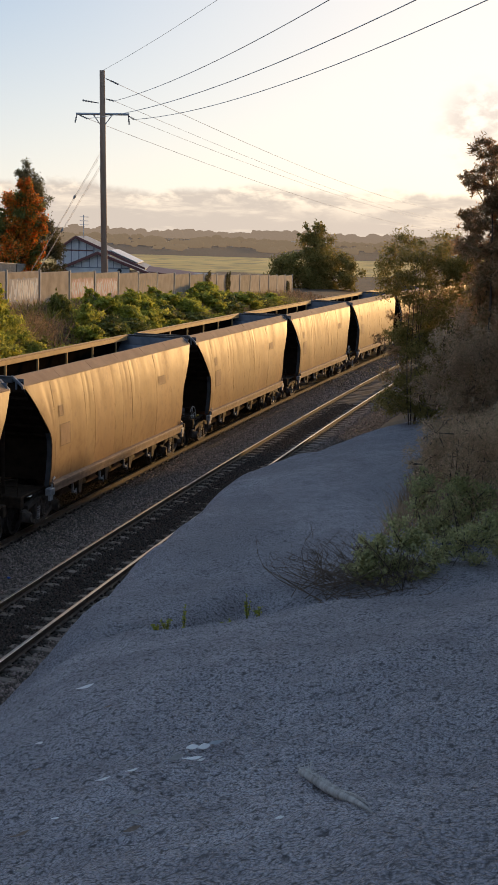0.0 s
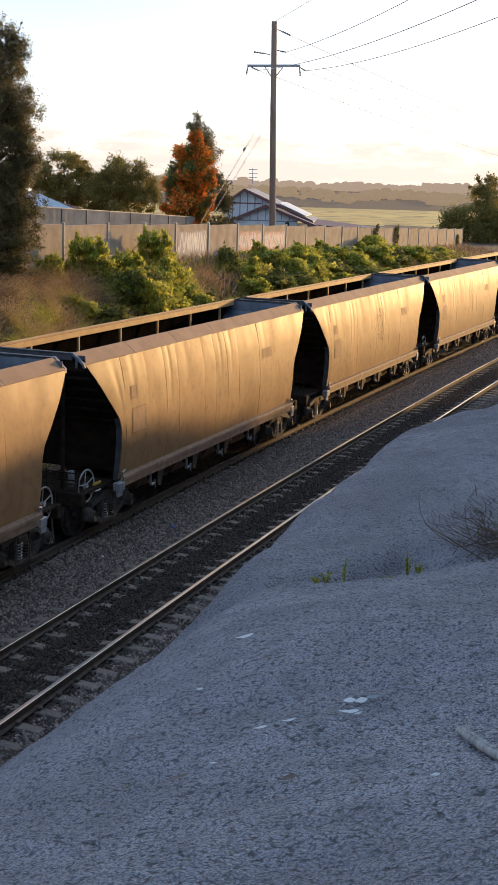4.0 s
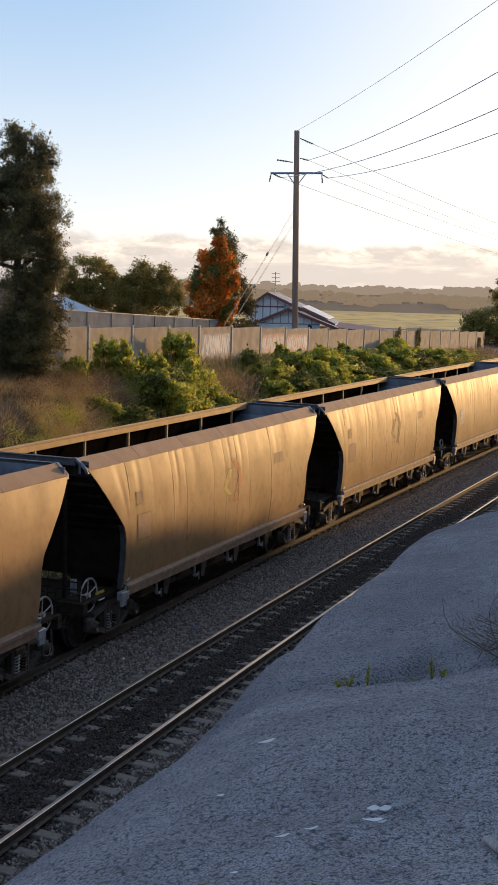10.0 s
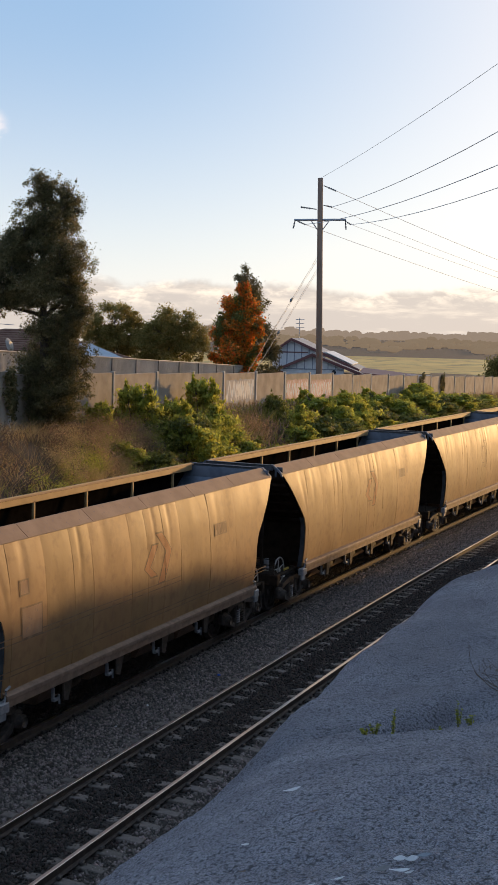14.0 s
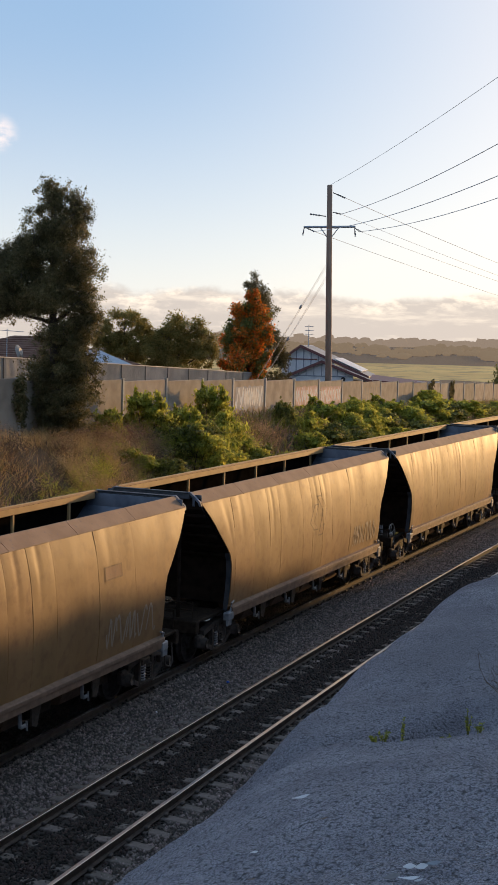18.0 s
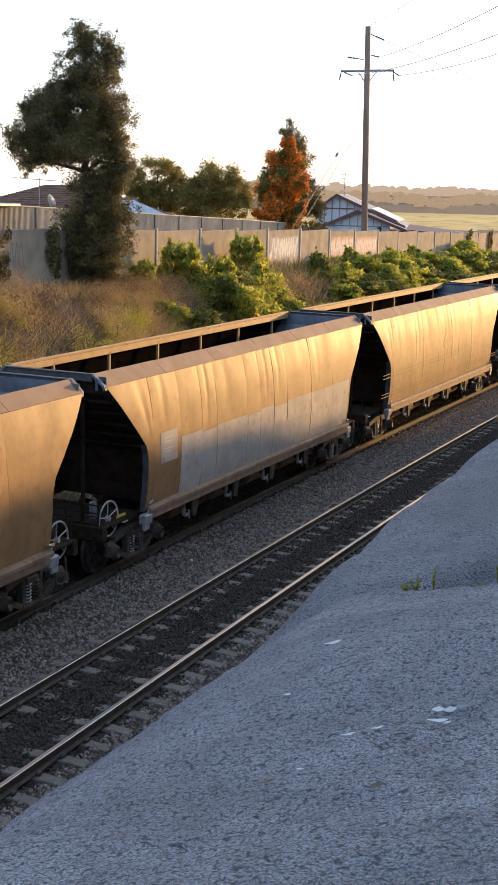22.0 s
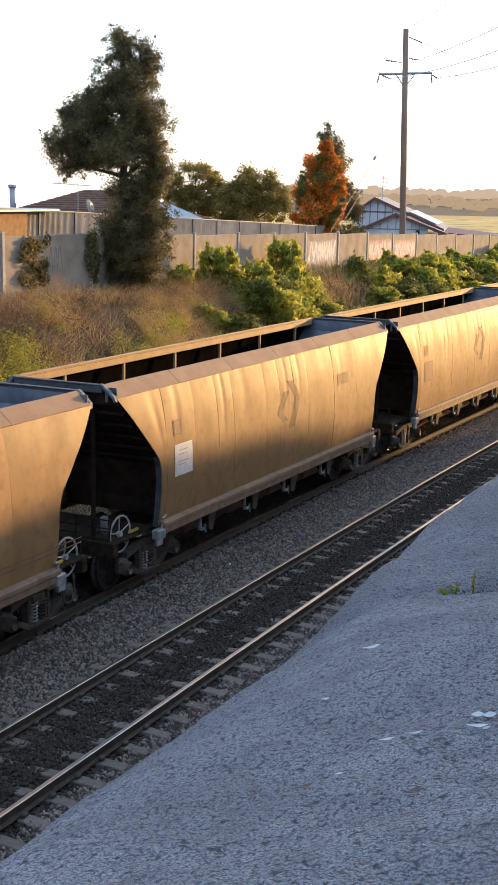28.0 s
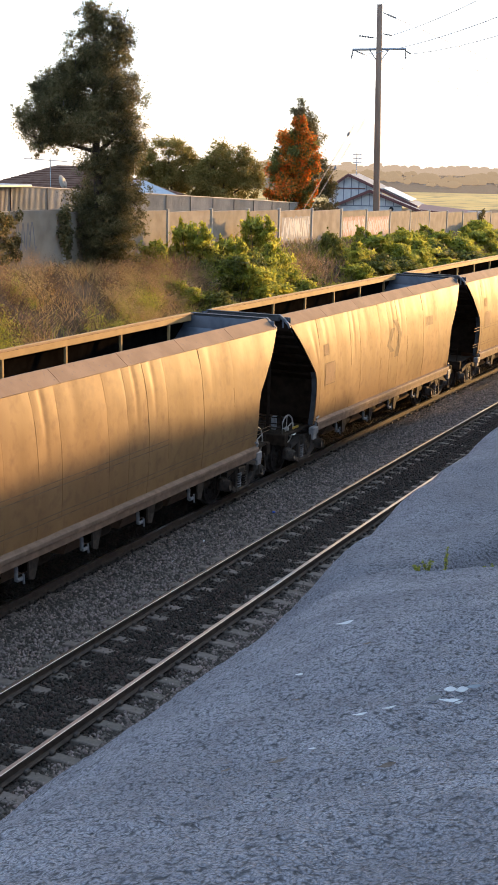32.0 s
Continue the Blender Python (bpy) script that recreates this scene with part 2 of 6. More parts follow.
b_warp = b_tex("ShaderNodeTexNoise", 14.0, 3)
b_off = bn.new("ShaderNodeVectorMath")
b_off.operation = "MULTIPLY_ADD"
b_off.inputs[1].default_value = (0.03, 0.03, 0.03)
bl.new(b_warp.outputs["Color"], b_off.inputs[0])
bl.new(b_co.outputs["Object"], b_off.inputs[2])


def b_cells(scale):
    t = bn.new("ShaderNodeTexVoronoi")
    t.inputs["Scale"].default_value = scale
    bl.new(b_off.outputs[0], t.inputs["Vector"])
    return t.outputs["Distance"]


def b_math(op, a, b):
    m = bn.new("ShaderNodeMath")
    m.operation = op
    for i, x in enumerate((a, b)):
        if isinstance(x, float):
            m.inputs[i].default_value = x
        else:
            bl.new(x, m.inputs[i])
    return m.outputs[0]


b_clod, b_crumb = b_cells(30.0), b_cells(68.0)
b_fine, b_lump, b_stain = b_tex("ShaderNodeTexNoise", 70.0, 1), b_tex("ShaderNodeTexNoise", 3.0, 5), b_tex("ShaderNodeTexNoise", 0.5, 5)
b_c = b_mix(b_stain.outputs["Fac"], (0.375, 0.360, 0.390), (0.55, 0.530, 0.570), 0.36, 0.64)
b_c = b_mix(b_lump.outputs["Fac"], b_c, (0.34, 0.322, 0.350), 0.46, 0.72)
# low spots, crumb gaps and clod gaps are coloured darker, as shade in them
b_c = b_mix(b_fine.outputs["Fac"], b_c, (0.31, 0.295, 0.32), 0.50, 0.75)
b_c = b_mix(b_crumb, b_c, (0.17, 0.162, 0.168), 0.42, 0.85)
b_c = b_mix(b_clod, b_c, (0.12, 0.115, 0.12), 0.55, 0.90)
bl.new(b_c, bn["Principled BSDF"].inputs["Base Color"])
bn["Principled BSDF"].inputs["Roughness"].default_value = 0.95
bn["Principled BSDF"].inputs["Specular IOR Level"].default_value = 0.2
b_h = b_math("ADD", b_math("MULTIPLY", b_clod, -1.0), b_math("MULTIPLY", b_crumb, -0.4))
b_h = b_math("ADD", b_h, b_math("MULTIPLY", b_fine.outputs["Fac"], -0.25))
b_bump = bn.new("ShaderNodeBump")
b_bump.inputs["Distance"].default_value = 0.05
bl.new(b_h, b_bump.inputs["Height"])
bl.new(b_bump.outputs[0], bn["Principled BSDF"].inputs["Normal"])
M_EARTH = mat("dry_earth", (0.07, 0.045, 0.028), (0.13, 0.085, 0.05), 0.6, 0.95, 0, 0.02, 9, speck=(0.06, 0.05, 0.03), speck_scale=6, speck_at=(0.5, 0.7))
M_PADDOCK = mat("dry_paddock_grass", (0.54, 0.355, 0.11), (0.68, 0.47, 0.15), 0.02, 0.95, 0, 0.02, 3, detail=10, speck=(0.28, 0.21, 0.08), speck_scale=0.12, speck_at=(0.5, 0.65))


# ---- mesh helpers ----
def track_y(x):
    """The near track's centre line; it bends gently towards the camera's side."""
    if x < 8:
        return -0.0314 - 0.00778 * (x - 8)
    return -0.00098083 * x * x / 2 + 3.4788e-7 * x ** 3


def track_turn(x):
    if x < 8:
        return -0.00778
    return -0.00098083 * x + 3 * 3.4788e-7 * x * x


def on_track(x, off, z):
    a = math.atan(track_turn(x))
    return (x - math.sin(a) * off, track_y(x) + math.cos(a) * off, z)


def track_pose(x, off, z):
    return Matrix.Translation(on_track(x, off, z)) @ Matrix.Rotation(math.atan(track_turn(x)), 4, "Z")


class Shape:
    """Collects rounded boxes, tubes, sheets and discs into one mesh."""

    def __init__(self):
        self.v, self.f = [], []

    def add(self, vs, fs, m=None):
        k = len(self.v)
        self.v += [tuple(m @ Vector(p)) for p in vs] if m is not None else [tuple(p) for p in vs]
        self.f += [tuple(i + k for i in f) for f in fs]
        return self

    def box(self, c, s, bevel=0.01, m=None):
        h = [x / 2 for x in s]
        b = min(bevel, min(h) * 0.6)
        vs, ix = [], {}
        for cx in (-1, 1):
            for cy in (-1, 1):
                for cz in (-1, 1):
                    sg = (cx, cy, cz)
                    for ax in range(3):
                        ix[sg, ax] = len(vs)
                        vs.append(Vector([c[i] + sg[i] * (h[i] - (0 if i == ax else b)) for i in range(3)]))
        fs = []
        for ax in range(3):
            o = [i for i in range(3) if i != ax]
            for sgn in (-1, 1):
                q = []
                for a, d in ((-1, -1), (1, -1), (1, 1), (-1, 1)):
                    sg = [0, 0, 0]
                    sg[ax], sg[o[0]], sg[o[1]] = sgn, a, d
                    q.append(ix[tuple(sg), ax])
                fs.append(q)
            for a in (-1, 1):
                for d in (-1, 1):
                    e = []
                    for t in (-1, 1):
                        sg = [0, 0, 0]
                        sg[ax], sg[o[0]], sg[o[1]] = t, a, d
                        e.append(tuple(sg))
                    fs.append([ix[e[0], o[0]], ix[e[1], o[0]], ix[e[1], o[1]], ix[e[0], o[1]]])
        for cx in (-1, 1):
            for cy in (-1, 1):
                for cz in (-1, 1):
                    fs.append([ix[(cx, cy, cz), ax] for ax in range(3)])
        cc = Vector(c)
        out = []
        for f in fs:
            p = [vs[i] for i in f]
            nrm = (p[1] - p[0]).cross(p[2] - p[0])
            mid = sum(p, Vector()) / len(p)
            out.append(f if nrm.dot(mid - cc) > 0 else f[::-1])
        return self.add(vs, out, m)

    def tube(self, pts, radii, n=8, m=None, caps=True):
        if not isinstance(radii, (list, tuple)):
            radii = [radii] * len(pts)
        pts = [Vector(p) for p in pts]
        vs, fs = [], []
        for i, p in enumerate(pts):
            d = (pts[min(i + 1, len(pts) - 1)] - pts[max(i - 1, 0)]).normalized()
            u = d.cross(Vector((0, 0, 1)) if abs(d.z) < 0.9 else Vector((1, 0, 0))).normalized()
            w = u.cross(d)
            for j in range(n):
                a = 2 * math.pi * j / n
                vs.append(p + (u * math.cos(a) + w * math.sin(a)) * radii[i])
        for i in range(len(pts) - 1):
            for j in range(n):
                k = (j + 1) % n
                fs.append((i * n + j, i * n + k, (i + 1) * n + k, (i + 1) * n + j))
        if caps:
            fs.append(tuple(range(n))[::-1])
            fs.append(tuple((len(pts) - 1) * n + j for j in range(n)))
        return self.add(vs, fs, m)

    def sheet(self, rows, thick=None, m=None):
        """A sheet through rows of points; thick: a vector by which its back lies behind."""
        a, b = len(rows), len(rows[0])
        vs = [Vector(p) for r in rows for p in r]
        fs = [(i * b + j, i * b + j + 1, (i + 1) * b + j + 1, (i + 1) * b + j) for i in range(a - 1) for j in range(b - 1)]
        if thick is not None:
            t, k = Vector(thick), len(vs)
            vs += [p + t for p in vs]
            fs += [tuple(i + k for i in f[::-1]) for f in fs]
            edge = [j for j in range(b)] + [i * b + b - 1 for i in range(1, a)] + [(a - 1) * b + j for j in range(b - 2, -1, -1)] + [i * b for i in range(a - 2, 0, -1)]
            for i, e in enumerate(edge):
                g = edge[(i + 1) % len(edge)]
                fs.append((g, e, e + k, g + k))
        return self.add(vs, fs, m)

    def lathe(self, prof, n=20, axis="Y", m=None):
        """prof: (radius, along) pairs turned round the axis."""
        vs, fs = [], []
        for r, y in prof:
            for j in range(n):
                a = 2 * math.pi * j / n
                p = (r * math.cos(a), y, r * math.sin(a))
                vs.append(p if axis == "Y" else (p[0], p[2], y) if axis == "Z" else (y, p[0], p[2]))
        for i in range(len(prof) - 1):
            for j in range(n):
                k = (j + 1) % n
                fs.append((i * n + j, i * n + k, (i + 1) * n + k, (i + 1) * n + j))
        fs.append(tuple(range(n)))
        fs.append(tuple((len(prof) - 1) * n + j for j in range(n))[::-1])
        return self.add(vs, fs, m)

    def mesh(self, name, material, smooth=False):
        me = bpy.data.meshes.new(name)
        me.from_pydata(self.v, [], self.f)
        me.materials.append(material)
        if smooth:
            me.polygons.foreach_set("use_smooth", [True] * len(me.polygons))
        me.update()
        return me


def part(name, shape, material, parent=None, label="", m=None, smooth=False):
    me = shape if isinstance(shape, bpy.types.Mesh) else shape.mesh(name, material, smooth)
    ob = new(name, me)
    if parent is not None:
        ob.parent = parent
    if m is not None:
        ob.matrix_basis = m
    return tagged(ob, label) if label else ob


def thing(name, m=None):
    ob = new(name)
    if m is not None:
        ob.matrix_basis = m
    return ob


def quads_mesh(name, verts, per, material):
    """Loose flat pieces of `per` corners each, from an array of corners."""
    me = bpy.data.meshes.new(name)
    n = len(verts)
    k = n // per
    me.vertices.add(n)
    me.vertices.foreach_set("co", np.asarray(verts, dtype=np.float32).ravel())
    me.loops.add(n)
    me.loops.foreach_set("vertex_index", np.arange(n, dtype=np.int32))
    me.polygons.add(k)
    me.polygons.foreach_set("loop_start", np.arange(0, n, per, dtype=np.int32))
    me.materials.append(material)
    me.update(calc_edges=True)
    return me


def leaf_cloud(rng, centres, radii, count, size, up=0.3, slim=0.5):
    """Leaves round centres (n,3) with radii (n,3): arrays of four corners each, thicker towards the outside."""
    n = len(centres)
    weight = radii[:, 0] * radii[:, 2] + 1e-6
    pick = rng.choice(n, count, p=weight / weight.sum())
    d = rng.normal(size=(count, 3))
    d /= np.linalg.norm(d, axis=1)[:, None]
    r = np.minimum(1.35, np.abs(rng.normal(0.62, 0.3, count)))
    p = centres[pick] + d * r[:, None] * radii[pick]
    nn = rng.normal(size=(count, 3)) + d * 0.6 + np.array([0, 0, up])
    nn /= np.linalg.norm(nn, axis=1)[:, None]
    a = rng.normal(size=(count, 3))
    a -= nn * (a * nn).sum(1)[:, None]
    a /= np.linalg.norm(a, axis=1)[:, None]
    b = np.cross(nn, a)
    s = size * (0.6 + 0.8 * rng.random(count))[:, None]
    bend = nn * s * 0.18
    out = np.stack([p - a * s * 0.5, p + b * s * slim * 0.5 - bend * 0.3, p + a * s * 0.5 - bend, p - b * s * slim * 0.5 - bend * 0.3], 1)
    return out.reshape(-1, 3)


# ---- ground ----
WALL_Y = 13.06


WALL_TOPS = [(-60, 6.9), (26, 6.25), (43.5, 5.84), (58.4, 5.57), (75, 5.14), (92, 4.66), (125, 3.83), (200, 2.9)]


def wall_top(x):
    for (a, p), (b, q) in zip(WALL_TOPS, WALL_TOPS[1:]):
        if x <= b:
            return p + (q - p) * (x - a) / (b - a)
    return WALL_TOPS[-1][1]


def wall_foot(x):
    return wall_top(x) - 1.9


def smooth(t):
    t = max(0.0, min(1.0, t))
    return t * t * (3 - 2 * t)


def cutting_z(x, y):
    """Railway cutting, far slope up to the wall, yards behind it, and open country beyond."""
    yt = y - track_y(x)
    toe = 6.4
    if yt < -2.6:
        z = -0.6 + min(5.6, (-2.6 - yt) * 0.42)
        far = smooth((abs(y) - 60) / 200)
        return z * (1 - far)
    if yt < toe:
        return -0.6
    wx = max(-40.0, min(140.0, x))
    foot = wall_foot(wx)
    edge = WALL_Y - 0.9 - track_y(x)
    if y < WALL_Y - 0.9 and edge > toe:
        u = (yt - toe) / (edge - toe)
        return -0.6 + (foot + 0.6) * smooth(u * 0.86 + 0.04) / smooth(0.9)
    d = math.hypot(max(0.0, y - WALL_Y), max(0.0, x - 140))
    away = smooth((d - 15) / 180)
    rise = smooth((math.hypot(x, y) - 420) / 1500)
    return foot * (1 - away) - 1.5 * away * (1 - rise) + rise * 4.0


def ground_z(x, y):
    """The land, which falls away into a valley past the houses."""
    side = smooth((math.degrees(math.atan2(y + 9.6, x)) - 27.5) / 3.5)
    return cutting_z(x, y) - 0.027 * max(0.0, math.hypot(x, y) - 220) * side


def grid_sheet(xs, ys, fz, nz=0.0, ns=0.5):
    vs = [(x, y, fz(x, y) + (noise.noise((x * ns, y * ns, 0.3)) * nz if nz else 0)) for x in xs for y in ys]
    n = len(ys)
    fs = [(i * n + j, (i + 1) * n + j, (i + 1) * n + j + 1, i * n + j + 1) for i in range(len(xs) - 1) for j in range(n - 1)]
    s = Shape()
    s.v, s.f = vs, fs
    return s


gx = [-4000, -1500, -600, -250, -120, -60, -30] + [i * 2.0 for i in range(-10, 75)] + [155, 165, 180, 200, 230, 270, 320, 400, 520, 700, 950, 1300, 1800, 2500, 4500]
gy = [-4000, -1500, -500, -200, -100, -60, -40, -30, -25] + [i * 0.8 for i in range(-26, 24)] + [20, 22, 25, 30, 36, 44, 54, 66, 80, 100, 130, 170, 220, 300, 400, 550, 800, 1200, 1800, 2600, 4500]
ground = part("ground", grid_sheet(gx, gy, ground_z, 0.12, 0.35), M_EARTH, smooth=True)
tagged(ground, "dry brown earth of the cutting and the country beyond", "ground", kind="structure")
pd = Shape()
pd.sheet([[(r * math.cos(radians(a)), r * math.sin(radians(a)) - 9.6, ground_z(r * math.cos(radians(a)), r * math.sin(radians(a)) - 9.6) + 0.12) for a in range(44, -9, -2)]
          for r in (296, 310, 330, 350, 370, 390, 410, 430, 450, 470, 490, 510, 530)])
paddock = part("paddock", pd, M_PADDOCK, smooth=True)
tagged(paddock, "sunlit dry yellow-green paddock beyond the houses", "field", kind="structure")


# ---- near bank: two mounds of grey gravel above the track ----
def soft_min(a, b, k):
    h = max(0.0, min(1.0, 0.5 + 0.5 * (b - a) / k))
    return b * (1 - h) + a * h - k * h * (1 - h)


def mound_one(x, y):
    top = 5.924 - 0.155 * x - 0.2025 * (y + 9.64)
    if y < -9.64:
        top = 5.924 - 0.155 * x - 0.10 * (y + 9.64)
    edge_y = -6.172 + 0.1677 * (x - 4.9)
    side = top - 1.03 * (y - edge_y) + 0.3165
    front = top - (0.85 + 0.25 * max(0.0, min(1.0, (y + 6.9) / 0.8))) * (x - 14.75 - 0.25 * max(0.0, -6.7 - y)) + 0.12
    return soft_min(soft_min(top, side, 1.5), front, 0.5)


def mound_two(x, y):
    top = 3.54 - 0.018 * x - 0.15 * (y + 9.64)
    edge_y = -4.30 + 0.062 * (x - 14.7) + 0.12 * smooth((x - 14.6) / 2.2) * smooth((27 - x) / 6)
    side = top - 1.25 * (y - edge_y) + 0.12
    far = top - 0.8 * ((x - 29.2) * 0.34 + (y + 3.45) * 0.94) + 0.1
    end = 9.0 - 0.5 * (x - 36)
    back = top - 0.7 * (14.4 + 0.3 * max(0.0, min(1.0, (y + 6.9) / 0.8)) + 2.4 * max(0.0, min(1.0, (-4.7 - y) / 1.4)) - x)
    return soft_min(soft_min(soft_min(top, side, 0.45), far, 0.5), soft_min(back, end, 0.3), 0.4)


def bank_z(x, y):
    a, b = mound_one(x, y), mound_two(x, y)
    z = -soft_min(-a, -b, 0.14)
    z += 0.10 * noise.noise((x * 0.42, y * 0.6, 2.0)) + 0.06 * noise.noise((x * 0.9 + y * 0.5, y * 1.1, 7.0)) + 0.022 * noise.noise((x * 2.4, y * 2.4, 5.0))
    return max(z, ground_z(x, y) - 0.25)


bank_x = [-8 + i * 0.4 for i in range(28)] + [3.2 + i * 0.024 for i in range(250)] + [9.2 + i * 0.04 for i in range(170)] + [16.0 + i * 0.1 for i in range(150)] + [31 + i * 0.2 for i in range(70)]
bank_y = [-15 + i * 0.25 for i in range(21)] + [-9.8 + i * 0.03 for i in range(184)] + [-4.3 + i * 0.12 for i in range(24)]


def gravel_z(x, y):
    z = bank_z(x, y)
    if 3 < x < 20 and y > -9.9:
        n1 = noise.noise((x * 3.1, y * 3.1, 1.0))
        n2 = noise.noise((x * 11.0, y * 11.0, 4.0))
        n3 = noise.noise((x * 19.0, y * 19.0, 9.0))
        z += 0.026 * n1 + 0.016 * n2 + 0.016 * n3 - 0.05 * max(0.0, n3 - 0.2)
        inner = smooth((-6.0 - y + 0.168 * (x - 4.9)) / 1.5)
        z += inner * (0.17 * math.exp(-((x - 10.2 + 0.4 * (y + 7.5)) / 1.9) ** 2) - 0.15 * math.exp(-((x - 6.7 + 0.4 * (y + 7.5)) / 1.6) ** 2))
        z += 0.06 * inner * noise.noise((x * 0.62 + 3.0, y * 0.9, 6.0)) * smooth((14 - x) / 2.5)
    return z


bank = part("gravel_bank", grid_sheet(bank_x, bank_y, gravel_z), M_BANK, smooth=True)
tagged(bank, "rounded grey gravel bank in shade above the track", "bank", kind="structure")

# ---- ballast ----
SPACING, FIRST = 0.5975, 14.707


def ballast_z(off):
    if off < 0:
        d = abs(off) - 1.5
    elif off > 3.72:
        d = off - 3.72 - 1.5
    else:
        return -0.200 - 0.05 * math.cos((off - 1.86) * 1.69) * (1 if 1.2 < off < 2.5 else 0.3)
    return -0.200 - max(0.0, d) * 0.55


bs = Shape()
offs = [-2.6, -2.2, -1.8, -1.5, -1.0, -0.4, 0.3, 0.9, 1.3, 1.6, 1.86, 2.1, 2.5, 3.0, 3.72, 4.4, 5.0, 5.3, 5.8, 6.3, 6.7]
bxs = [-60, -40, -20] + [i * 0.5 for i in range(0, 200)] + [100 + i * 5 for i in range(61)]
bs.v = [on_track(x, o, ballast_z(o) + 0.02 * noise.noise((x * 1.5, o * 1.5, 0))) for x in bxs for o in offs]
_n = len(offs)
bs.f = [(i * _n + j, (i + 1) * _n + j, (i + 1) * _n + j + 1, i * _n + j + 1) for i in range(len(bxs) - 1) for j in range(_n - 1)]
tagged(part("ballast", bs, M_BALLAST, smooth=True), "dark grey crushed stone ballast under both tracks", "ballast", kind="stuff")

rng = np.random.default_rng(5)


def stones(count, x0, x1, size, spans, material, lift=0.004):
    xs = x0 + (x1 - x0) * rng.random(count) ** 1.35
    pick = rng.integers(0, len(spans), count)
    os_ = np.array([s[0] for s in spans])[pick] + np.array([s[1] - s[0] for s in spans])[pick] * rng.random(count)
    base = np.array([(1, 0, 0), (-1, 0, 0), (0, 1, 0), (0, -1, 0), (0, 0, 1), (0, 0, -1)], float)
    tri = np.array([(0, 2, 4), (2, 1, 4), (1, 3, 4), (3, 0, 4), (2, 0, 5), (1, 2, 5), (3, 1, 5), (0, 3, 5)])
    sc = size * (0.6 + 0.8 * rng.random((count, 1, 1))) * (0.7 + 0.6 * rng.random((count, 6, 1)))
    pts = base[None] * sc
    a = rng.uniform(0, 6.28, count)
    ca, sa = np.cos(a), np.sin(a)
    r = np.stack([np.stack([ca, -sa, 0 * a], -1), np.stack([sa, ca, 0 * a], -1), np.stack([0 * a, 0 * a, 1 + 0 * a], -1)], 1)
    tilt = rng.uniform(-0.6, 0.6, count)
    ct, st = np.cos(tilt), np.sin(tilt)
    rt = np.stack([np.stack([1 + 0 * a, 0 * a, 0 * a], -1), np.stack([0 * a, ct, -st], -1), np.stack([0 * a, st, ct], -1)], 1)
    pts = np.einsum("nij,nkj->nki", r @ rt, pts)
    cen = np.array([on_track(x, o, ballast_z(o) + lift) for x, o in zip(xs, os_)])
    pts += cen[:, None]
    me = bpy.data.meshes.new("ballast_stones")
    fv = (tri[None] + 6 * np.arange(count)[:, None, None]).reshape(-1)
    me.vertices.add(count * 6)
    me.vertices.foreach_set("co", pts.astype(np.float32).ravel())
    me.loops.add(len(fv))
    me.loops.foreach_set("vertex_index", fv.astype(np.int32))
    me.polygons.add(len(fv) // 3)
    me.polygons.foreach_set("loop_start", np.arange(0, len(fv), 3, dtype=np.int32))
    me.materials.append(material)
    me.update(calc_edges=True)
    return me


tagged(part("ballast_stones", stones(62000, 9, 66, 0.030, [(0.95, 2.8), (0.95, 2.8), (-2.3, -0.95)], M_STONE), M_STONE), "loose broken grey ballast stones beside the rails", "stones", kind="stuff")
tagged(part("ballast_stones", stones(14000, 60, 130, 0.055, [(0.95, 2.8), (-2.3, -0.95), (5.0, 6.2)], M_STONE), M_STONE), "broken ballast stones far along the line", "stones", kind="stuff")
tagged(part("ballast_stones", stones(38000, 9, 60, 0.030, [(-1.0, 1.0), (2.8, 4.6)], M_DARKSTONE), M_DARKSTONE), "oily dark ballast stones between the rails", "stones", kind="stuff")
tagged(part("ballast_stones", stones(30000, 9, 60, 0.034, [(-0.34, 0.34), (3.38, 4.06)], M_DARKSTONE, 0.016), M_DARKSTONE), "oily dark ballast heaped over the sleepers' middles", "stones", kind="stuff")

# ---- rails ----
HEAD = [(-0.036, -0.004), (-0.030, 0.0), (0.030, 0.0), (0.036, -0.004)]
WEB = [(0.036, -0.004), (0.036, -0.034), (0.010, -0.046), (0.009, -0.125), (0.07, -0.142), (0.07, -0.155), (-0.07, -0.155), (-0.07, -0.142), (-0.009, -0.125),
       (-0.010, -0.046), (-0.036, -0.034), (-0.036, -0.004)]


def rail_run(off, prof, z, x0=-60, x1=260):
    s = Shape()
    xs = [x0 + i * 2.0 for i in range(int((x1 - x0) / 2) + 1)]
    s.sheet([[on_track(x, off + a, z + b) for a, b in prof] for x in xs])
    return s


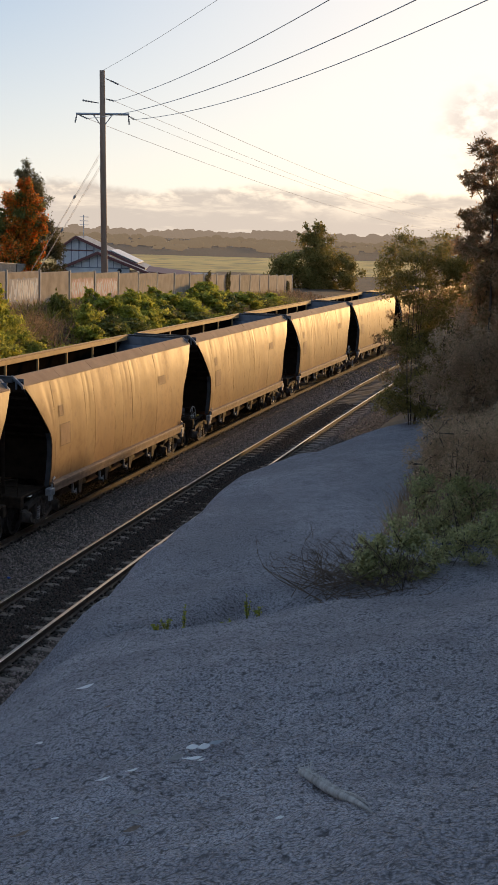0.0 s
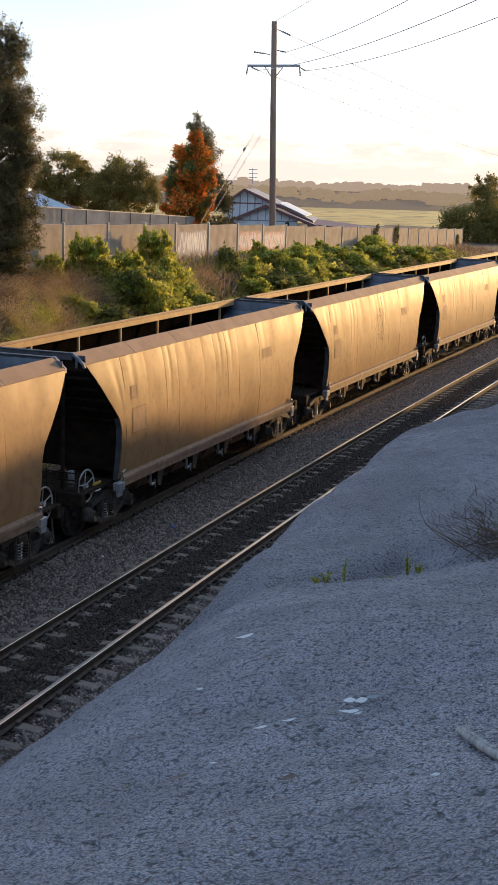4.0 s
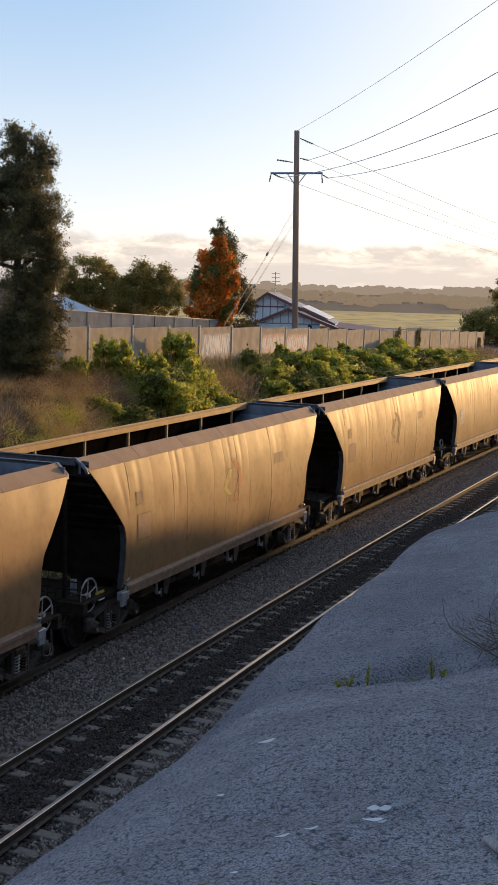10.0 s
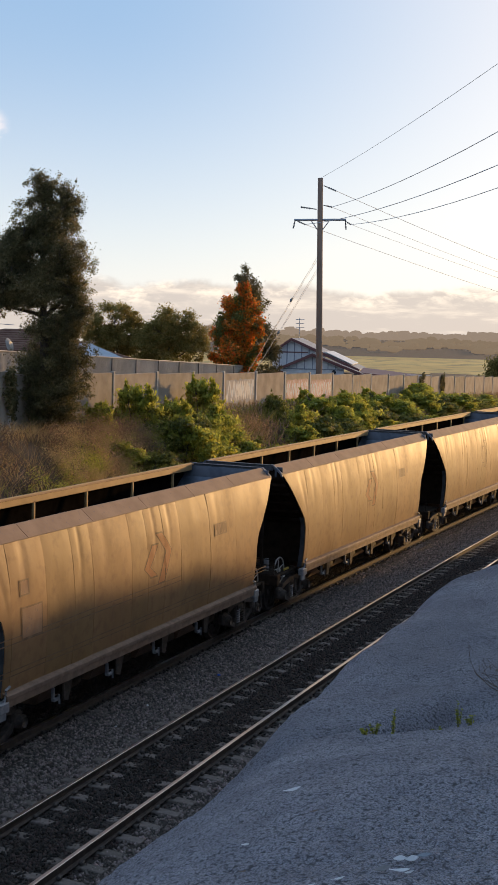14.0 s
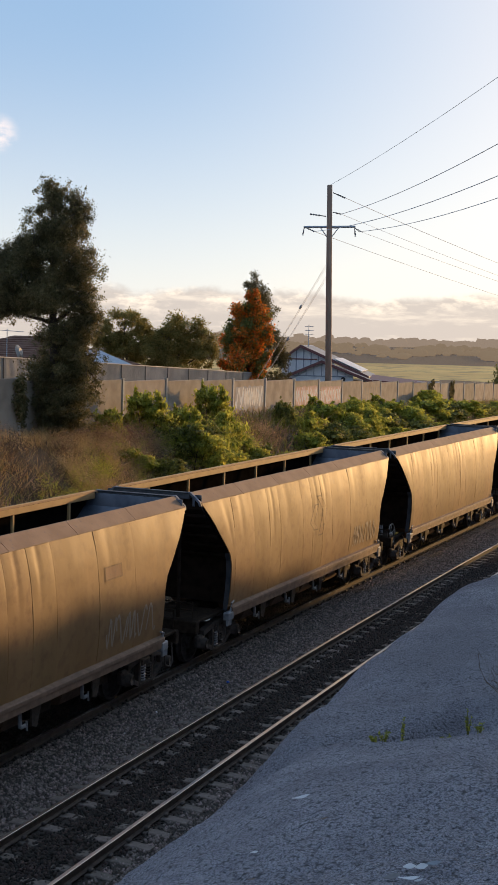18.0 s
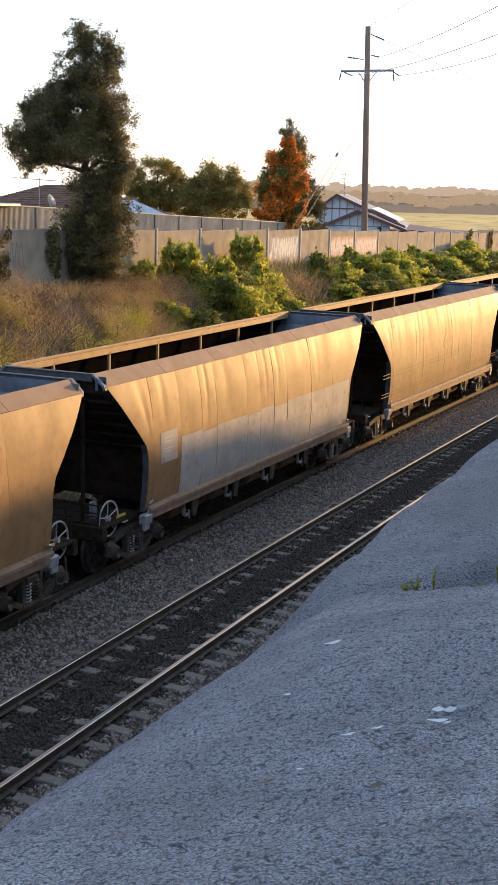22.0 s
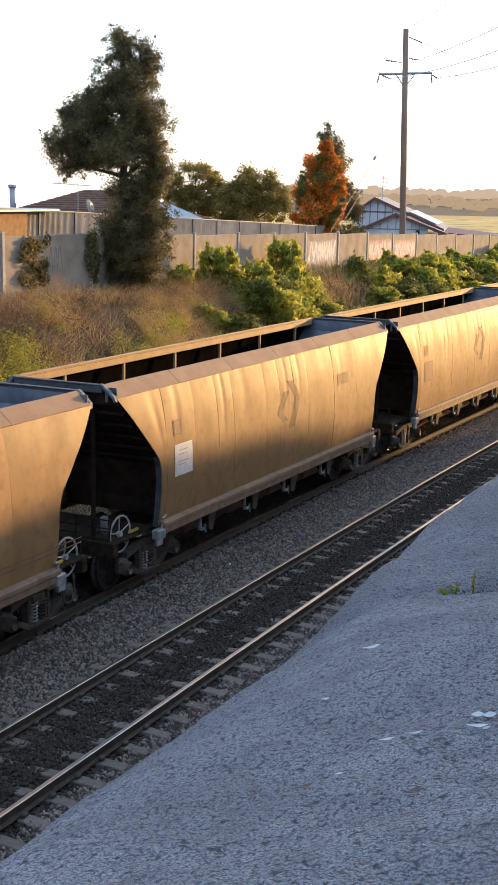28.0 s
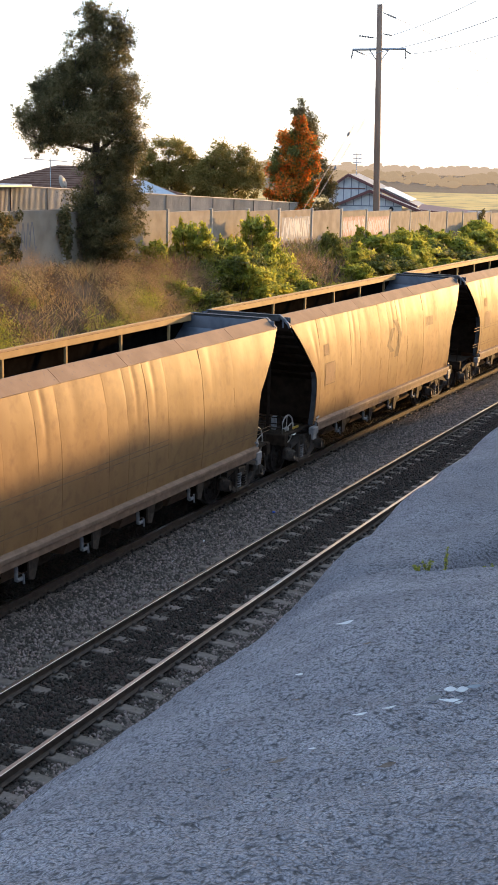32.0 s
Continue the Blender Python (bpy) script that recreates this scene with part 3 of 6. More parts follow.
def build_track(off, z, label, x0, count):
    t = thing("railway_track", Matrix())
    tagged(t, label, "railway track", group="railway tracks")
    for side in (-0.7525, 0.7525):
        r = part("rail", rail_run(off + side, WEB, z), M_RAIL, t, smooth=False)
        part("rail_head", rail_run(off + side, HEAD, z), M_RAILTOP, r, "polished running surface")
    sl = Shape()
    prof = [(-1.25, -0.02), (-0.95, 0.0), (-0.45, -0.012), (0, -0.03), (0.45, -0.012), (0.95, 0.0), (1.25, -0.02)]
    rows = [[(-0.115, y, h - 0.16), (-0.10, y, h - 0.012), (-0.085, y, h), (0.085, y, h), (0.10, y, h - 0.012), (0.115, y, h - 0.16)] for y, h in prof]
    sl.sheet(rows)
    for r in (rows[0], rows[-1]):
        sl.add(r, [tuple(range(6)) if r is rows[0] else tuple(range(6))[::-1]])
    sm = sl.mesh("sleeper", M_SLEEP)
    clips = Shape()
    r2 = random.Random(int(off * 10) + 3)
    for i in range(count):
        x = x0 + i * SPACING
        m = track_pose(x, off, z - 0.158) @ pose(0, r2.uniform(-0.02, 0.02), r2.uniform(-0.012, 0.006), 0, 0, r2.uniform(-0.8, 0.8))
        part("sleeper", sm, M_SLEEP, t, m=m)
        if x < 70:
            for side in (-0.7525, 0.7525):
                for d in (-0.11, 0.11):
                    clips.box((0, side + d, 0.035), (0.11, 0.07, 0.06), 0.02, m)
    tagged(part("rail_fastening", clips, M_CLIP, t, "dark spring clips holding the rails"), kind="stuff")
    return t


build_track(0.0, 0.0, "empty railway track with polished rails on concrete sleepers", FIRST - 18 * SPACING, 220)
build_track(3.72, -0.03, "railway track under the moving coal train", FIRST - 18 * SPACING + 0.2, 190)


# ---- coal wagons ----
PITCH, SPEED, START = 14.613, 9.5845, 30.488 + 5.57
PROFILE = [(1.37, 1.15), (1.42, 1.5), (1.45, 2.0), (1.45, 2.4), (1.43, 2.75), (1.385, 3.2), (1.32, 3.55), (1.25, 3.80)]
SEAMS = [-5.40, -4.24, -3.28, -2.55, -1.0, -0.28, 0.48, 1.29, 2.82, 4.3]


def half_length(z):
    pts = [(1.1, 5.58), (2.25, 5.60), (2.5, 5.70), (2.75, 5.93), (3.2, 6.36), (3.55, 6.68), (3.80, 6.90), (4.1, 6.92)]
    for (a, p), (b, q) in zip(pts, pts[1:]):
        if z <= b:
            return p + (q - p) * max(0, z - a) / (b - a)
    return 6.92


def side_width(z):
    for (w, a), (v, b) in zip(PROFILE, PROFILE[1:]):
        if z <= b:
            return w + (v - w) * max(0, z - a) / (b - a)
    return 1.25


def plate_out(i, u, z):
    """How far plate i bulges at u, z: dents, a crease here and there, and a lapped edge."""
    seed = i * 7 + 11
    r = random.Random(seed)
    dent, skew, at = r.uniform(-0.006, 0.006), r.uniform(-1, 1), r.uniform(0.25, 0.75)
    a = -half_length(z) if i == 0 else SEAMS[i - 1] + 0.003
    b = half_length(z) if i == len(SEAMS) else SEAMS[i] - 0.003
    t = max(0.0, min(1.0, (u - a) / (b - a)))
    out = dent * math.sin(math.pi * t) * math.sin((z - 1.1 + skew) * 2.1)
    high = smooth((z - 2.5) / 0.8)
    out += 0.007 * noise.noise((u * 1.6 + seed, z * 1.1, seed * 0.37)) + 0.004 * noise.noise((u * 3.7, z * 2.9, seed * 0.7)) + 0.007 * (t if seed % 2 else 1 - t)
    out += 0.008 * high * (1 - (2 * t - 1) ** 4)
    return out - 0.014 * math.exp(-((t - at) / 0.09) ** 2) * high * (seed % 3 != 1)


def skin(u, z):
    """The side's surface, measured out from the wagon's middle."""
    i = sum(1 for s in SEAMS if u > s)
    return side_width(z) + plate_out(i, u, z)


def plate(i, y=-1):
    """One curved side plate with its edges turned in, a little dented."""
    zs = [1.15, 1.3, 1.6, 1.9, 2.2, 2.35, 2.5, 2.65, 2.8, 3.0, 3.2, 3.35, 3.5, 3.66, 3.80]
    nu = 16
    rows, left, right = [], [], []
    for z in zs:
        a = -half_length(z) if i == 0 else SEAMS[i - 1] + 0.003
        b = half_length(z) if i == len(SEAMS) else SEAMS[i] - 0.003
        w = side_width(z)
        row = [(a + (b - a) * k / (nu - 1), y * (w + plate_out(i, a + (b - a) * k / (nu - 1), z)), z) for k in range(nu)]
        left.append([(row[0][0], y * (w - 0.02), z), row[0]])
        right.append([row[-1], (row[-1][0], y * (w - 0.02), z)])
        rows.append(row if y < 0 else row[::-1])
    s = Shape()
    s.sheet(rows)
    s.sheet(left)
    s.sheet(right)
    return s


def mark_band(pts, wide, lift, grow=0.0):
    """A bent band of the company mark, laid on the curved side."""
    s, rows = Shape(), []
    h = wide / 2 + grow
    for (a, p), (b, q) in zip(pts, pts[1:]):
        for i in range(9):
            t = i / 8
            u, z = a + (b - a) * t, p + (q - p) * t
            if grow and i == 0 and not rows:
                z += grow
            if grow and i == 8 and b == pts[-1][0]:
                z -= grow
            rows.append([(u + h * k / 3, -skin(u + h * k / 3, z) - lift, z) for k in range(-3, 4)])
    s.sheet(rows)
    return s


def ribbon(s, pts, wide, at):
    """A flat painted stroke along points (u, z); at(u, z) gives its place on the surface."""
    rows = []
    for i, (u, z) in enumerate(pts):
        (a, b), (c, d) = pts[max(0, i - 1)], pts[min(len(pts) - 1, i + 1)]
        ln = math.hypot(c - a, d - b) or 1
        n, m = -(d - b) / ln * wide / 2, (c - a) / ln * wide / 2
        rows.append([at(u - n, z - m), at(u + n, z + m)])
    s.sheet(rows)


def scrawl(rnd, u0, u1, z0, z1, n, wide, at):
    """Illegible looping letters, one shape each."""
    out = []
    for j in range(n):
        s = Shape()
        cu, w_, h_ = u0 + (u1 - u0) * (j + 0.5) / n, (u1 - u0) / n * 0.55, (z1 - z0) / 2
        ph, kx = rnd.uniform(0, 6), rnd.choice((0.5, 0.75, 1.0))
        ribbon(s, [(cu + w_ * (t / 7 - 1) * 0.9, (z0 + z1) / 2 + h_ * math.cos(kx * t * 0.9 + ph)) for t in range(15)], wide, at)
        out.append(s)
    return out


def build_wagon(wheel_end):
    w = thing("coal_hopper_wagon")
    tagged(w, "dusty tan steel coal hopper wagon with open top", "rail wagon", group="coal train")
    for i in range(len(SEAMS) + 1):
        part("side_plate", plate(i), M_PAINT, w, smooth=True)
    far = Shape()
    far.sheet([[(-half_length(z), side_width(z), z), (half_length(z), side_width(z), z)][::-1] for z in (1.15, 2.2, 2.5, 2.75, 3.2, 3.8)], (0, -0.03, 0))
    part("far_side_sheet", far, M_PAINT, w)
    # sloping top plates over each side
    joints = [-6.92, -4.6, -2.3, 0.0, 2.3, 4.6, 6.92]
    for y in (-1, 1):
        for a, b in zip(joints, joints[1:]):
            s = Shape()
            rows = []
            for yy, zz in ((1.23, 3.785), (1.255, 3.805), (0.985, 4.035), (0.955, 4.035), (0.95, 4.0)):
                row = [(a + 0.004, y * yy, zz - 0.02)] + [(a + 0.01 + (b - a - 0.02) * i / 4, y * yy, zz + 0.006 * noise.noise((a + i, yy * 3, 1))) for i in range(5)] + [(b - 0.004, y * yy, zz - 0.02)]
                rows.append(row if y < 0 else row[::-1])
            s.sheet(rows)
            part("top_plate", s, M_TOP, w)
    # inside
    ins = Shape()
    for y in (-1, 1):
        rows = [[(-6.85, y * 0.95, 4.0), (6.85, y * 0.95, 4.0)], [(-6.85, y * 1.2, 3.76), (6.85, y * 1.2, 3.76)], [(-6.0, y * 1.34, 2.9), (6.0, y * 1.34, 2.9)],
                [(-4.6, y * 1.35, 1.9), (4.6, y * 1.35, 1.9)], [(-3.6, y * 0.4, 1.15), (3.6, y * 0.4, 1.15)]]
        ins.sheet([r if y > 0 else r[::-1] for r in rows])
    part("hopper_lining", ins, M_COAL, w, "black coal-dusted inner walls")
    for e in (-1, 1):
        sl = Shape()
        sl.sheet([[(e * 6.84, -1.22, 3.98), (e * 6.84, 1.22, 3.98)], [(e * 6.80, -1.22, 3.7), (e * 6.80, 1.22, 3.7)], [(e * 3.5, -1.3, 1.2), (e * 3.5, 1.3, 1.2)]],
                 (e * 0.02, 0, 0))
        part("slope_sheet", sl, M_ENDS, w, "blue-grey inner slope sheet")
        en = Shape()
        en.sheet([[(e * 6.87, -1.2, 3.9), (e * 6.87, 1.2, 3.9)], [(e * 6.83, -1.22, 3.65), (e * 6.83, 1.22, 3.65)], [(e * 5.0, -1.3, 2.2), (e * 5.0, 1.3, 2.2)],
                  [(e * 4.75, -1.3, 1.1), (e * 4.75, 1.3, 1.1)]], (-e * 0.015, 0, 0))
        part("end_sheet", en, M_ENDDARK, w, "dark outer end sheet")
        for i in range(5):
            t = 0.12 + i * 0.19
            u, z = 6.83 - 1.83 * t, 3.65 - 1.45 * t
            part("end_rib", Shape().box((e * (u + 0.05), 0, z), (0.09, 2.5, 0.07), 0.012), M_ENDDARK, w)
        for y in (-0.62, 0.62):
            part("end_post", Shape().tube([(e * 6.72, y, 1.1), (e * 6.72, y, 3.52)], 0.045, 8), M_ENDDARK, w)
        bar = Shape()
        bar.box((e * 6.95, 0, 3.95), (0.07, 1.95, 0.14), 0.015)
        bar.box((e * 6.95, 0, 4.03), (0.12, 1.95, 0.022), 0.008)
        part("end_crossbar", bar, M_BAR, w, "dark blue-grey top end bar")
        for y in (-1, 1):
            fl = Shape()
            fl.sheet([[(e * (half_length(z) - 0.05), y * (side_width(z) - 0.05), z), (e * (half_length(z) - 0.05), y * (side_width(z) - 0.17), z)][::e * y] for z in (1.1, 1.6, 2.0, 2.3, 2.5)], (-e * 0.012, 0, 0))
            part("end_flange", fl, M_BAR, w, "dark grey return flange of the body end")
        for y in (-1, 1):
            g = Shape()
            g.sheet([[(e * 6.90, y * 0.93, 4.05), (e * 6.99, y * 0.93, 4.05)], [(e * 6.90, y * 1.0, 4.045), (e * 6.99, y * 1.0, 4.045)], [(e * 6.90, y * 1.24, 3.83), (e * 6.97, y * 1.24, 3.83)], [(e * 6.88, y * 1.26, 3.74), (e * 6.94, y * 1.26, 3.74)]],
                    (0, -y * 0.05, -0.02))
            g.box((e * 6.93, y * 1.06, 3.84), (0.04, 0.05, 0.24), 0.01)
            part("corner_gusset", g, M_GUSSET, w, "blue-grey bent corner gusset")
        # deck, headstock and rail
        part("end_deck", Shape().box((e * 6.1, 0, 1.04), (1.5, 2.3, 0.06), 0.01), M_UNDER, w)
        part("headstock", Shape().box((e * 6.8, 0, 0.92), (0.18, 2.35, 0.30), 0.02), M_UNDER, w)
        hr = Shape()
        for z in (1.32, 1.48):
            hr.tube([(e * 6.84, -1.05, z), (e * 6.84, 1.05, z)], 0.014, 6)
        for y in (-1.05, -0.3, 0.4, 1.05):
            hr.tube([(e * 6.84, y, 1.05), (e * 6.84, y, 1.52)], 0.016, 6)
        part("deck_rail", hr, M_UNDER, w)
        cp = Shape()
        cp.box((e * 7.02, 0, 0.86), (0.35, 0.24, 0.22), 0.04)
        cp.box((e * 7.2, 0.05, 0.86), (0.22, 0.34, 0.28), 0.06)
        part("coupler", cp, M_IRON, w)
        hose = Shape().tube([(e * 6.9, 0.35, 0.8), (e * 7.05, 0.36, 0.5), (e * 7.18, 0.33, 0.42), (e * 7.3, 0.3, 0.5)], 0.025, 6)
        part("brake_hose", hose, M_UNDER, w)
        for y in (-1, 1):
            br = Shape()
            br.box((e * 5.62, y * 1.40, 1.0), (0.30, 0.16, 0.20), 0.025)
            br.box((e * 5.66, y * 1.43, 0.86), (0.22, 0.06, 0.16), 0.015)
            br.tube([(e * 5.58, y * 1.42, 1.08), (e * 5.54, y * 1.44, 1.2), (e * 5.57, y * 1.45, 1.30), (e * 5.44, y * 1.45, 1.34)], 0.026, 6)
            part("corner_bracket", br, M_GREY, w, "pale bracket with a bent lever")
            st = Shape()
            st.tube([(e * 5.75, y * 1.38, 0.95), (e * 5.78, y * 1.40, 0.55), (e * 5.95, y * 1.40, 0.48), (e * 6.12, y * 1.40, 0.55), (e * 6.14, y * 1.36, 0.95)], 0.022, 6)
            part("step_iron", st, M_IRON, w)
    # coaming and struts along the far rim
    part("coaming", Shape().box((0, 0.985, 3.955), (13.6, 0.06, 0.20), 0.012), M_GOLD, w, "golden dusty rim board")
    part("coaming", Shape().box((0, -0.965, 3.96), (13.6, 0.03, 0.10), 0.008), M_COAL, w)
    for u in (-5.3, -3.1, -0.9, 1.3, 3.5, 5.7):
        part("inner_strut", Shape().box((u, 0.985, 3.62), (0.075, 0.06, 0.62), 0.012), M_GOLD, w)
    # sill and underframe
    for y in (-1, 1):
        s = Shape()
        s.sheet([[(-5.57, y * a, b), (5.57, y * a, b)] if y > 0 else [(5.57, y * a, b), (-5.57, y * a, b)] for a, b in
                 ((1.36, 1.245), (1.47, 1.215), (1.49, 1.19), (1.49, 1.12), (1.46, 1.10), (1.46, 0.98), (1.42, 0.96))], (0, -y * 0.03, -0.01))
        part("side_sill", s, M_SILL, w, "dusty flanged side sill")
    part("centre_sill", Shape().box((0, 0, 0.84), (13.4, 0.42, 0.34), 0.02), M_UNDER, w)
    for u in (-3.0, -1.0, 1.0, 3.0):
        h = Shape()
        for y in (-1, 1):
            a, b, c, d = (u - 0.95, u + 0.95, u - 0.5, u + 0.5)
            h.sheet([[(a, y * 1.30, 1.15), (b, y * 1.30, 1.15)], [(c, y * 0.75, 0.42), (d, y * 0.75, 0.42)], [(c, y * 0.28, 0.40), (d, y * 0.28, 0.40)], [(a, y * 0.25, 1.1), (b, y * 0.25, 1.1)]])
            h.sheet([[(a, y * 1.30, 1.15), (a, y * 0.25, 1.1)], [(c, y * 0.75, 0.42), (c, y * 0.28, 0.40)]])
            h.sheet([[(b, y * 0.25, 1.1), (b, y * 1.30, 1.15)], [(d, y * 0.28, 0.40), (d, y * 0.75, 0.42)]])
        part("discharge_chute", h, M_SILL, w)
    for u in (-3.65, -1.6, 0.45, 2.6):
        g = Shape()
        g.box((u, -1.22, 0.72), (0.07, 0.06, 0.26), 0.015)
        g.box((u + 0.06, -1.26, 0.62), (0.20, 0.05, 0.07), 0.015)
        g.tube([(u + 0.12, -1.28, 0.70), (u + 0.14, -1.28, 0.52)], 0.022, 6)
        part("door_gear", g, M_GREY, w, "pale door-gear bracket")
        cyl = Shape().lathe([(0.10, -0.4), (0.13, -0.36), (0.13, 0.36), (0.10, 0.4)], 12, "X", Matrix.Translation((u + 0.75, -1.05, 0.74)))
        part("air_cylinder", cyl, M_UNDER, w, smooth=True)
        hang = Shape()
        hang.sheet([[(u + 0.25, -1.30, 0.95), (u + 0.6, -1.30, 0.95)], [(u + 0.32, -1.27, 0.55), (u + 0.48, -1.27, 0.5)]], (0, 0.04, 0))
        part("chute_hanger", hang, M_IRON, w)
    ring = Shape()
    ring.tube([(0.35 * math.cos(a * math.pi / 10), 0, 0.35 * math.sin(a * math.pi / 10)) for a in range(21)], 0.020, 6, caps=False)
    for i in range(5):
        a = i * 2 * math.pi / 5 + 0.4
        ring.tube([(0, 0.03, 0), (0.34 * math.cos(a), 0, 0.34 * math.sin(a))], 0.014, 5)
    ring.lathe([(0.05, -0.03), (0.05, 0.06)], 10, "Y")
    wheel = part("handwheel", ring, M_HANDW, w, "pale spoked brake handwheel", m=Matrix.Translation((wheel_end * 6.42, -1.02, 1.13)))
    part("spindle", Shape().tube([(0, 0.04, 0), (0, 0.55, 0)], 0.022, 6), M_IRON, wheel)
    part("brake_lever", Shape().box((wheel_end * 6.05, -1.08, 1.12), (0.34, 0.04, 0.06), 0.01), M_YELL, w, "yellow brake lever")
    part("wheel_stand", Shape().box((wheel_end * 6.35, -0.62, 1.2), (0.12, 0.12, 0.42), 0.02), M_GREY, w)
    # bogies
    for e in (-1, 1):
        bg = thing("bogie", Matrix.Translation((e * 5.5, 0, 0)))
        bg.parent = w
        bol = Shape().box((0, 0, 0.62), (0.42, 2.2, 0.24), 0.04)
        part("bolster", bol, M_IRON, bg)
        for y in (-1, 1):
            fr = Shape()
            for a in (-1, 1):
                fr.box((a * 0.88, y * 1.02, 0.50), (0.34, 0.16, 0.30), 0.05)
                fr.sheet([[(a * 0.80, y * 0.95, 0.74), (a * 0.80, y * 1.09, 0.74)], [(a * 0.22, y * 0.95, 0.86), (a * 0.22, y * 1.09, 0.86)]], (0, 0, -0.13))
                fr.sheet([[(a * 0.78, y * 0.95, 0.50), (a * 0.78, y * 1.09, 0.50)], [(a * 0.26, y * 0.95, 0.26), (a * 0.26, y * 1.09, 0.26)]], (0, 0, -0.11))
                fr.box((a * 0.27, y * 1.02, 0.52), (0.10, 0.15, 0.62), 0.02)
            fr.box((0, y * 1.02, 0.80), (0.6, 0.15, 0.12), 0.02)
            fr.box((0, y * 1.02, 0.20), (0.6, 0.16, 0.09), 0.02)
            part("side_frame", fr, M_IRON, bg, "cast iron bogie side frame")
            for a in (-1, 1):
                part("axle_box", Shape().lathe([(0.10, -0.06), (0.14, 0.0), (0.14, 0.10)], 14, "Y", Matrix.Translation((a * 0.88, y * 1.13 - 0.05, 0.46))), M_IRON, bg, smooth=True)
            for a in (-0.13, 0.13):
                coil = [(0.075 * math.cos(i * 0.9) + a, y * 1.05 + 0.075 * math.sin(i * 0.9), 0.25 + i * 0.0085) for i in range(42)]
                part("coil_spring", Shape().tube(coil, 0.016, 5), M_GREY if a < 0 else M_IRON, bg)
        for a in (-1, 1):
            sh = Shape()
            for y in (-1, 1):
                sh.lathe([(0.06, y * 0.78), (0.11, y * 0.78), (0.13, y * 0.72), (0.36, y * 0.70), (0.39, y * 0.775), (0.455, y * 0.775), (0.460, y * 0.70), (0.485, y * 0.665), (0.485, y * 0.64), (0.40, y * 0.64), (0.36, y * 0.67), (0.12, y * 0.67), (0.06, y * 0.64)], 24)
                for i in range(4):
                    t = i * math.pi / 2
                    sh.box((0.24 * math.cos(t), y * 0.735, 0.24 * math.sin(t)), (0.09, 0.03, 0.09), 0.02)
            sh.lathe([(0.075, -0.8), (0.085, 0), (0.075, 0.8)], 10)
            part("wheelset", sh, M_WHEEL, bg, "steel wheelset", m=Matrix.Translation((a * 0.88, 0, 0.458)), smooth=False)
    return w


# what sets single wagons apart: m company mark, o its coloured version, p white placard, f framed panels, g grey repaint, s spray paint
MARKS = {-2: "f", -1: "f", 0: "f", 1: "f", 2: "fn", 3: "f", 4: "f", 5: "wn", 6: "mfq", 7: "omfq", 8: "n", 9: "nrq", 10: "nrfqh", 11: "n", 12: "sn", 13: "wfs",
         14: "yh", 15: "gwn", 16: "f", 17: "mf", 18: "mfq", 19: "mpq", 20: "mqh", 21: "mfq", 22: "h", 23: "m"}


def side_patch(s, u0, u1, z0, z1, lift):
    n = max(2, int((u1 - u0) / 0.12) + 1)
    k = max(2, int((z1 - z0) / 0.12) + 1)
    s.sheet([[(u0 + (u1 - u0) * i / (n - 1), -skin(u0 + (u1 - u0) * i / (n - 1), z0 + (z1 - z0) * j / (k - 1)) - lift, z0 + (z1 - z0) * j / (k - 1)) for i in range(n)] for j in range(k)])


def decal(w, name, u0, u1, z0, z1, material, label="", lift=0.006):
    s = Shape()
    side_patch(s, u0, u1, z0, z1, lift)
    return part(name, s, material, w, label)


def frame_panel(w, u0, u1, z0, z1):
    s = Shape()
    for a, b, c, d in ((u0, u1, z0, z0 + 0.03), (u0, u1, z1 - 0.03, z1), (u0, u0 + 0.03, z0, z1), (u1 - 0.03, u1, z0, z1)):
        side_patch(s, a, b, c, d, 0.010)
    part("panel_frame", s, M_MARK2, w, "faded framed data panel")
    decal(w, "data_panel", u0 + 0.03, u1 - 0.03, z0 + 0.03, z1 - 0.03, M_TOP)


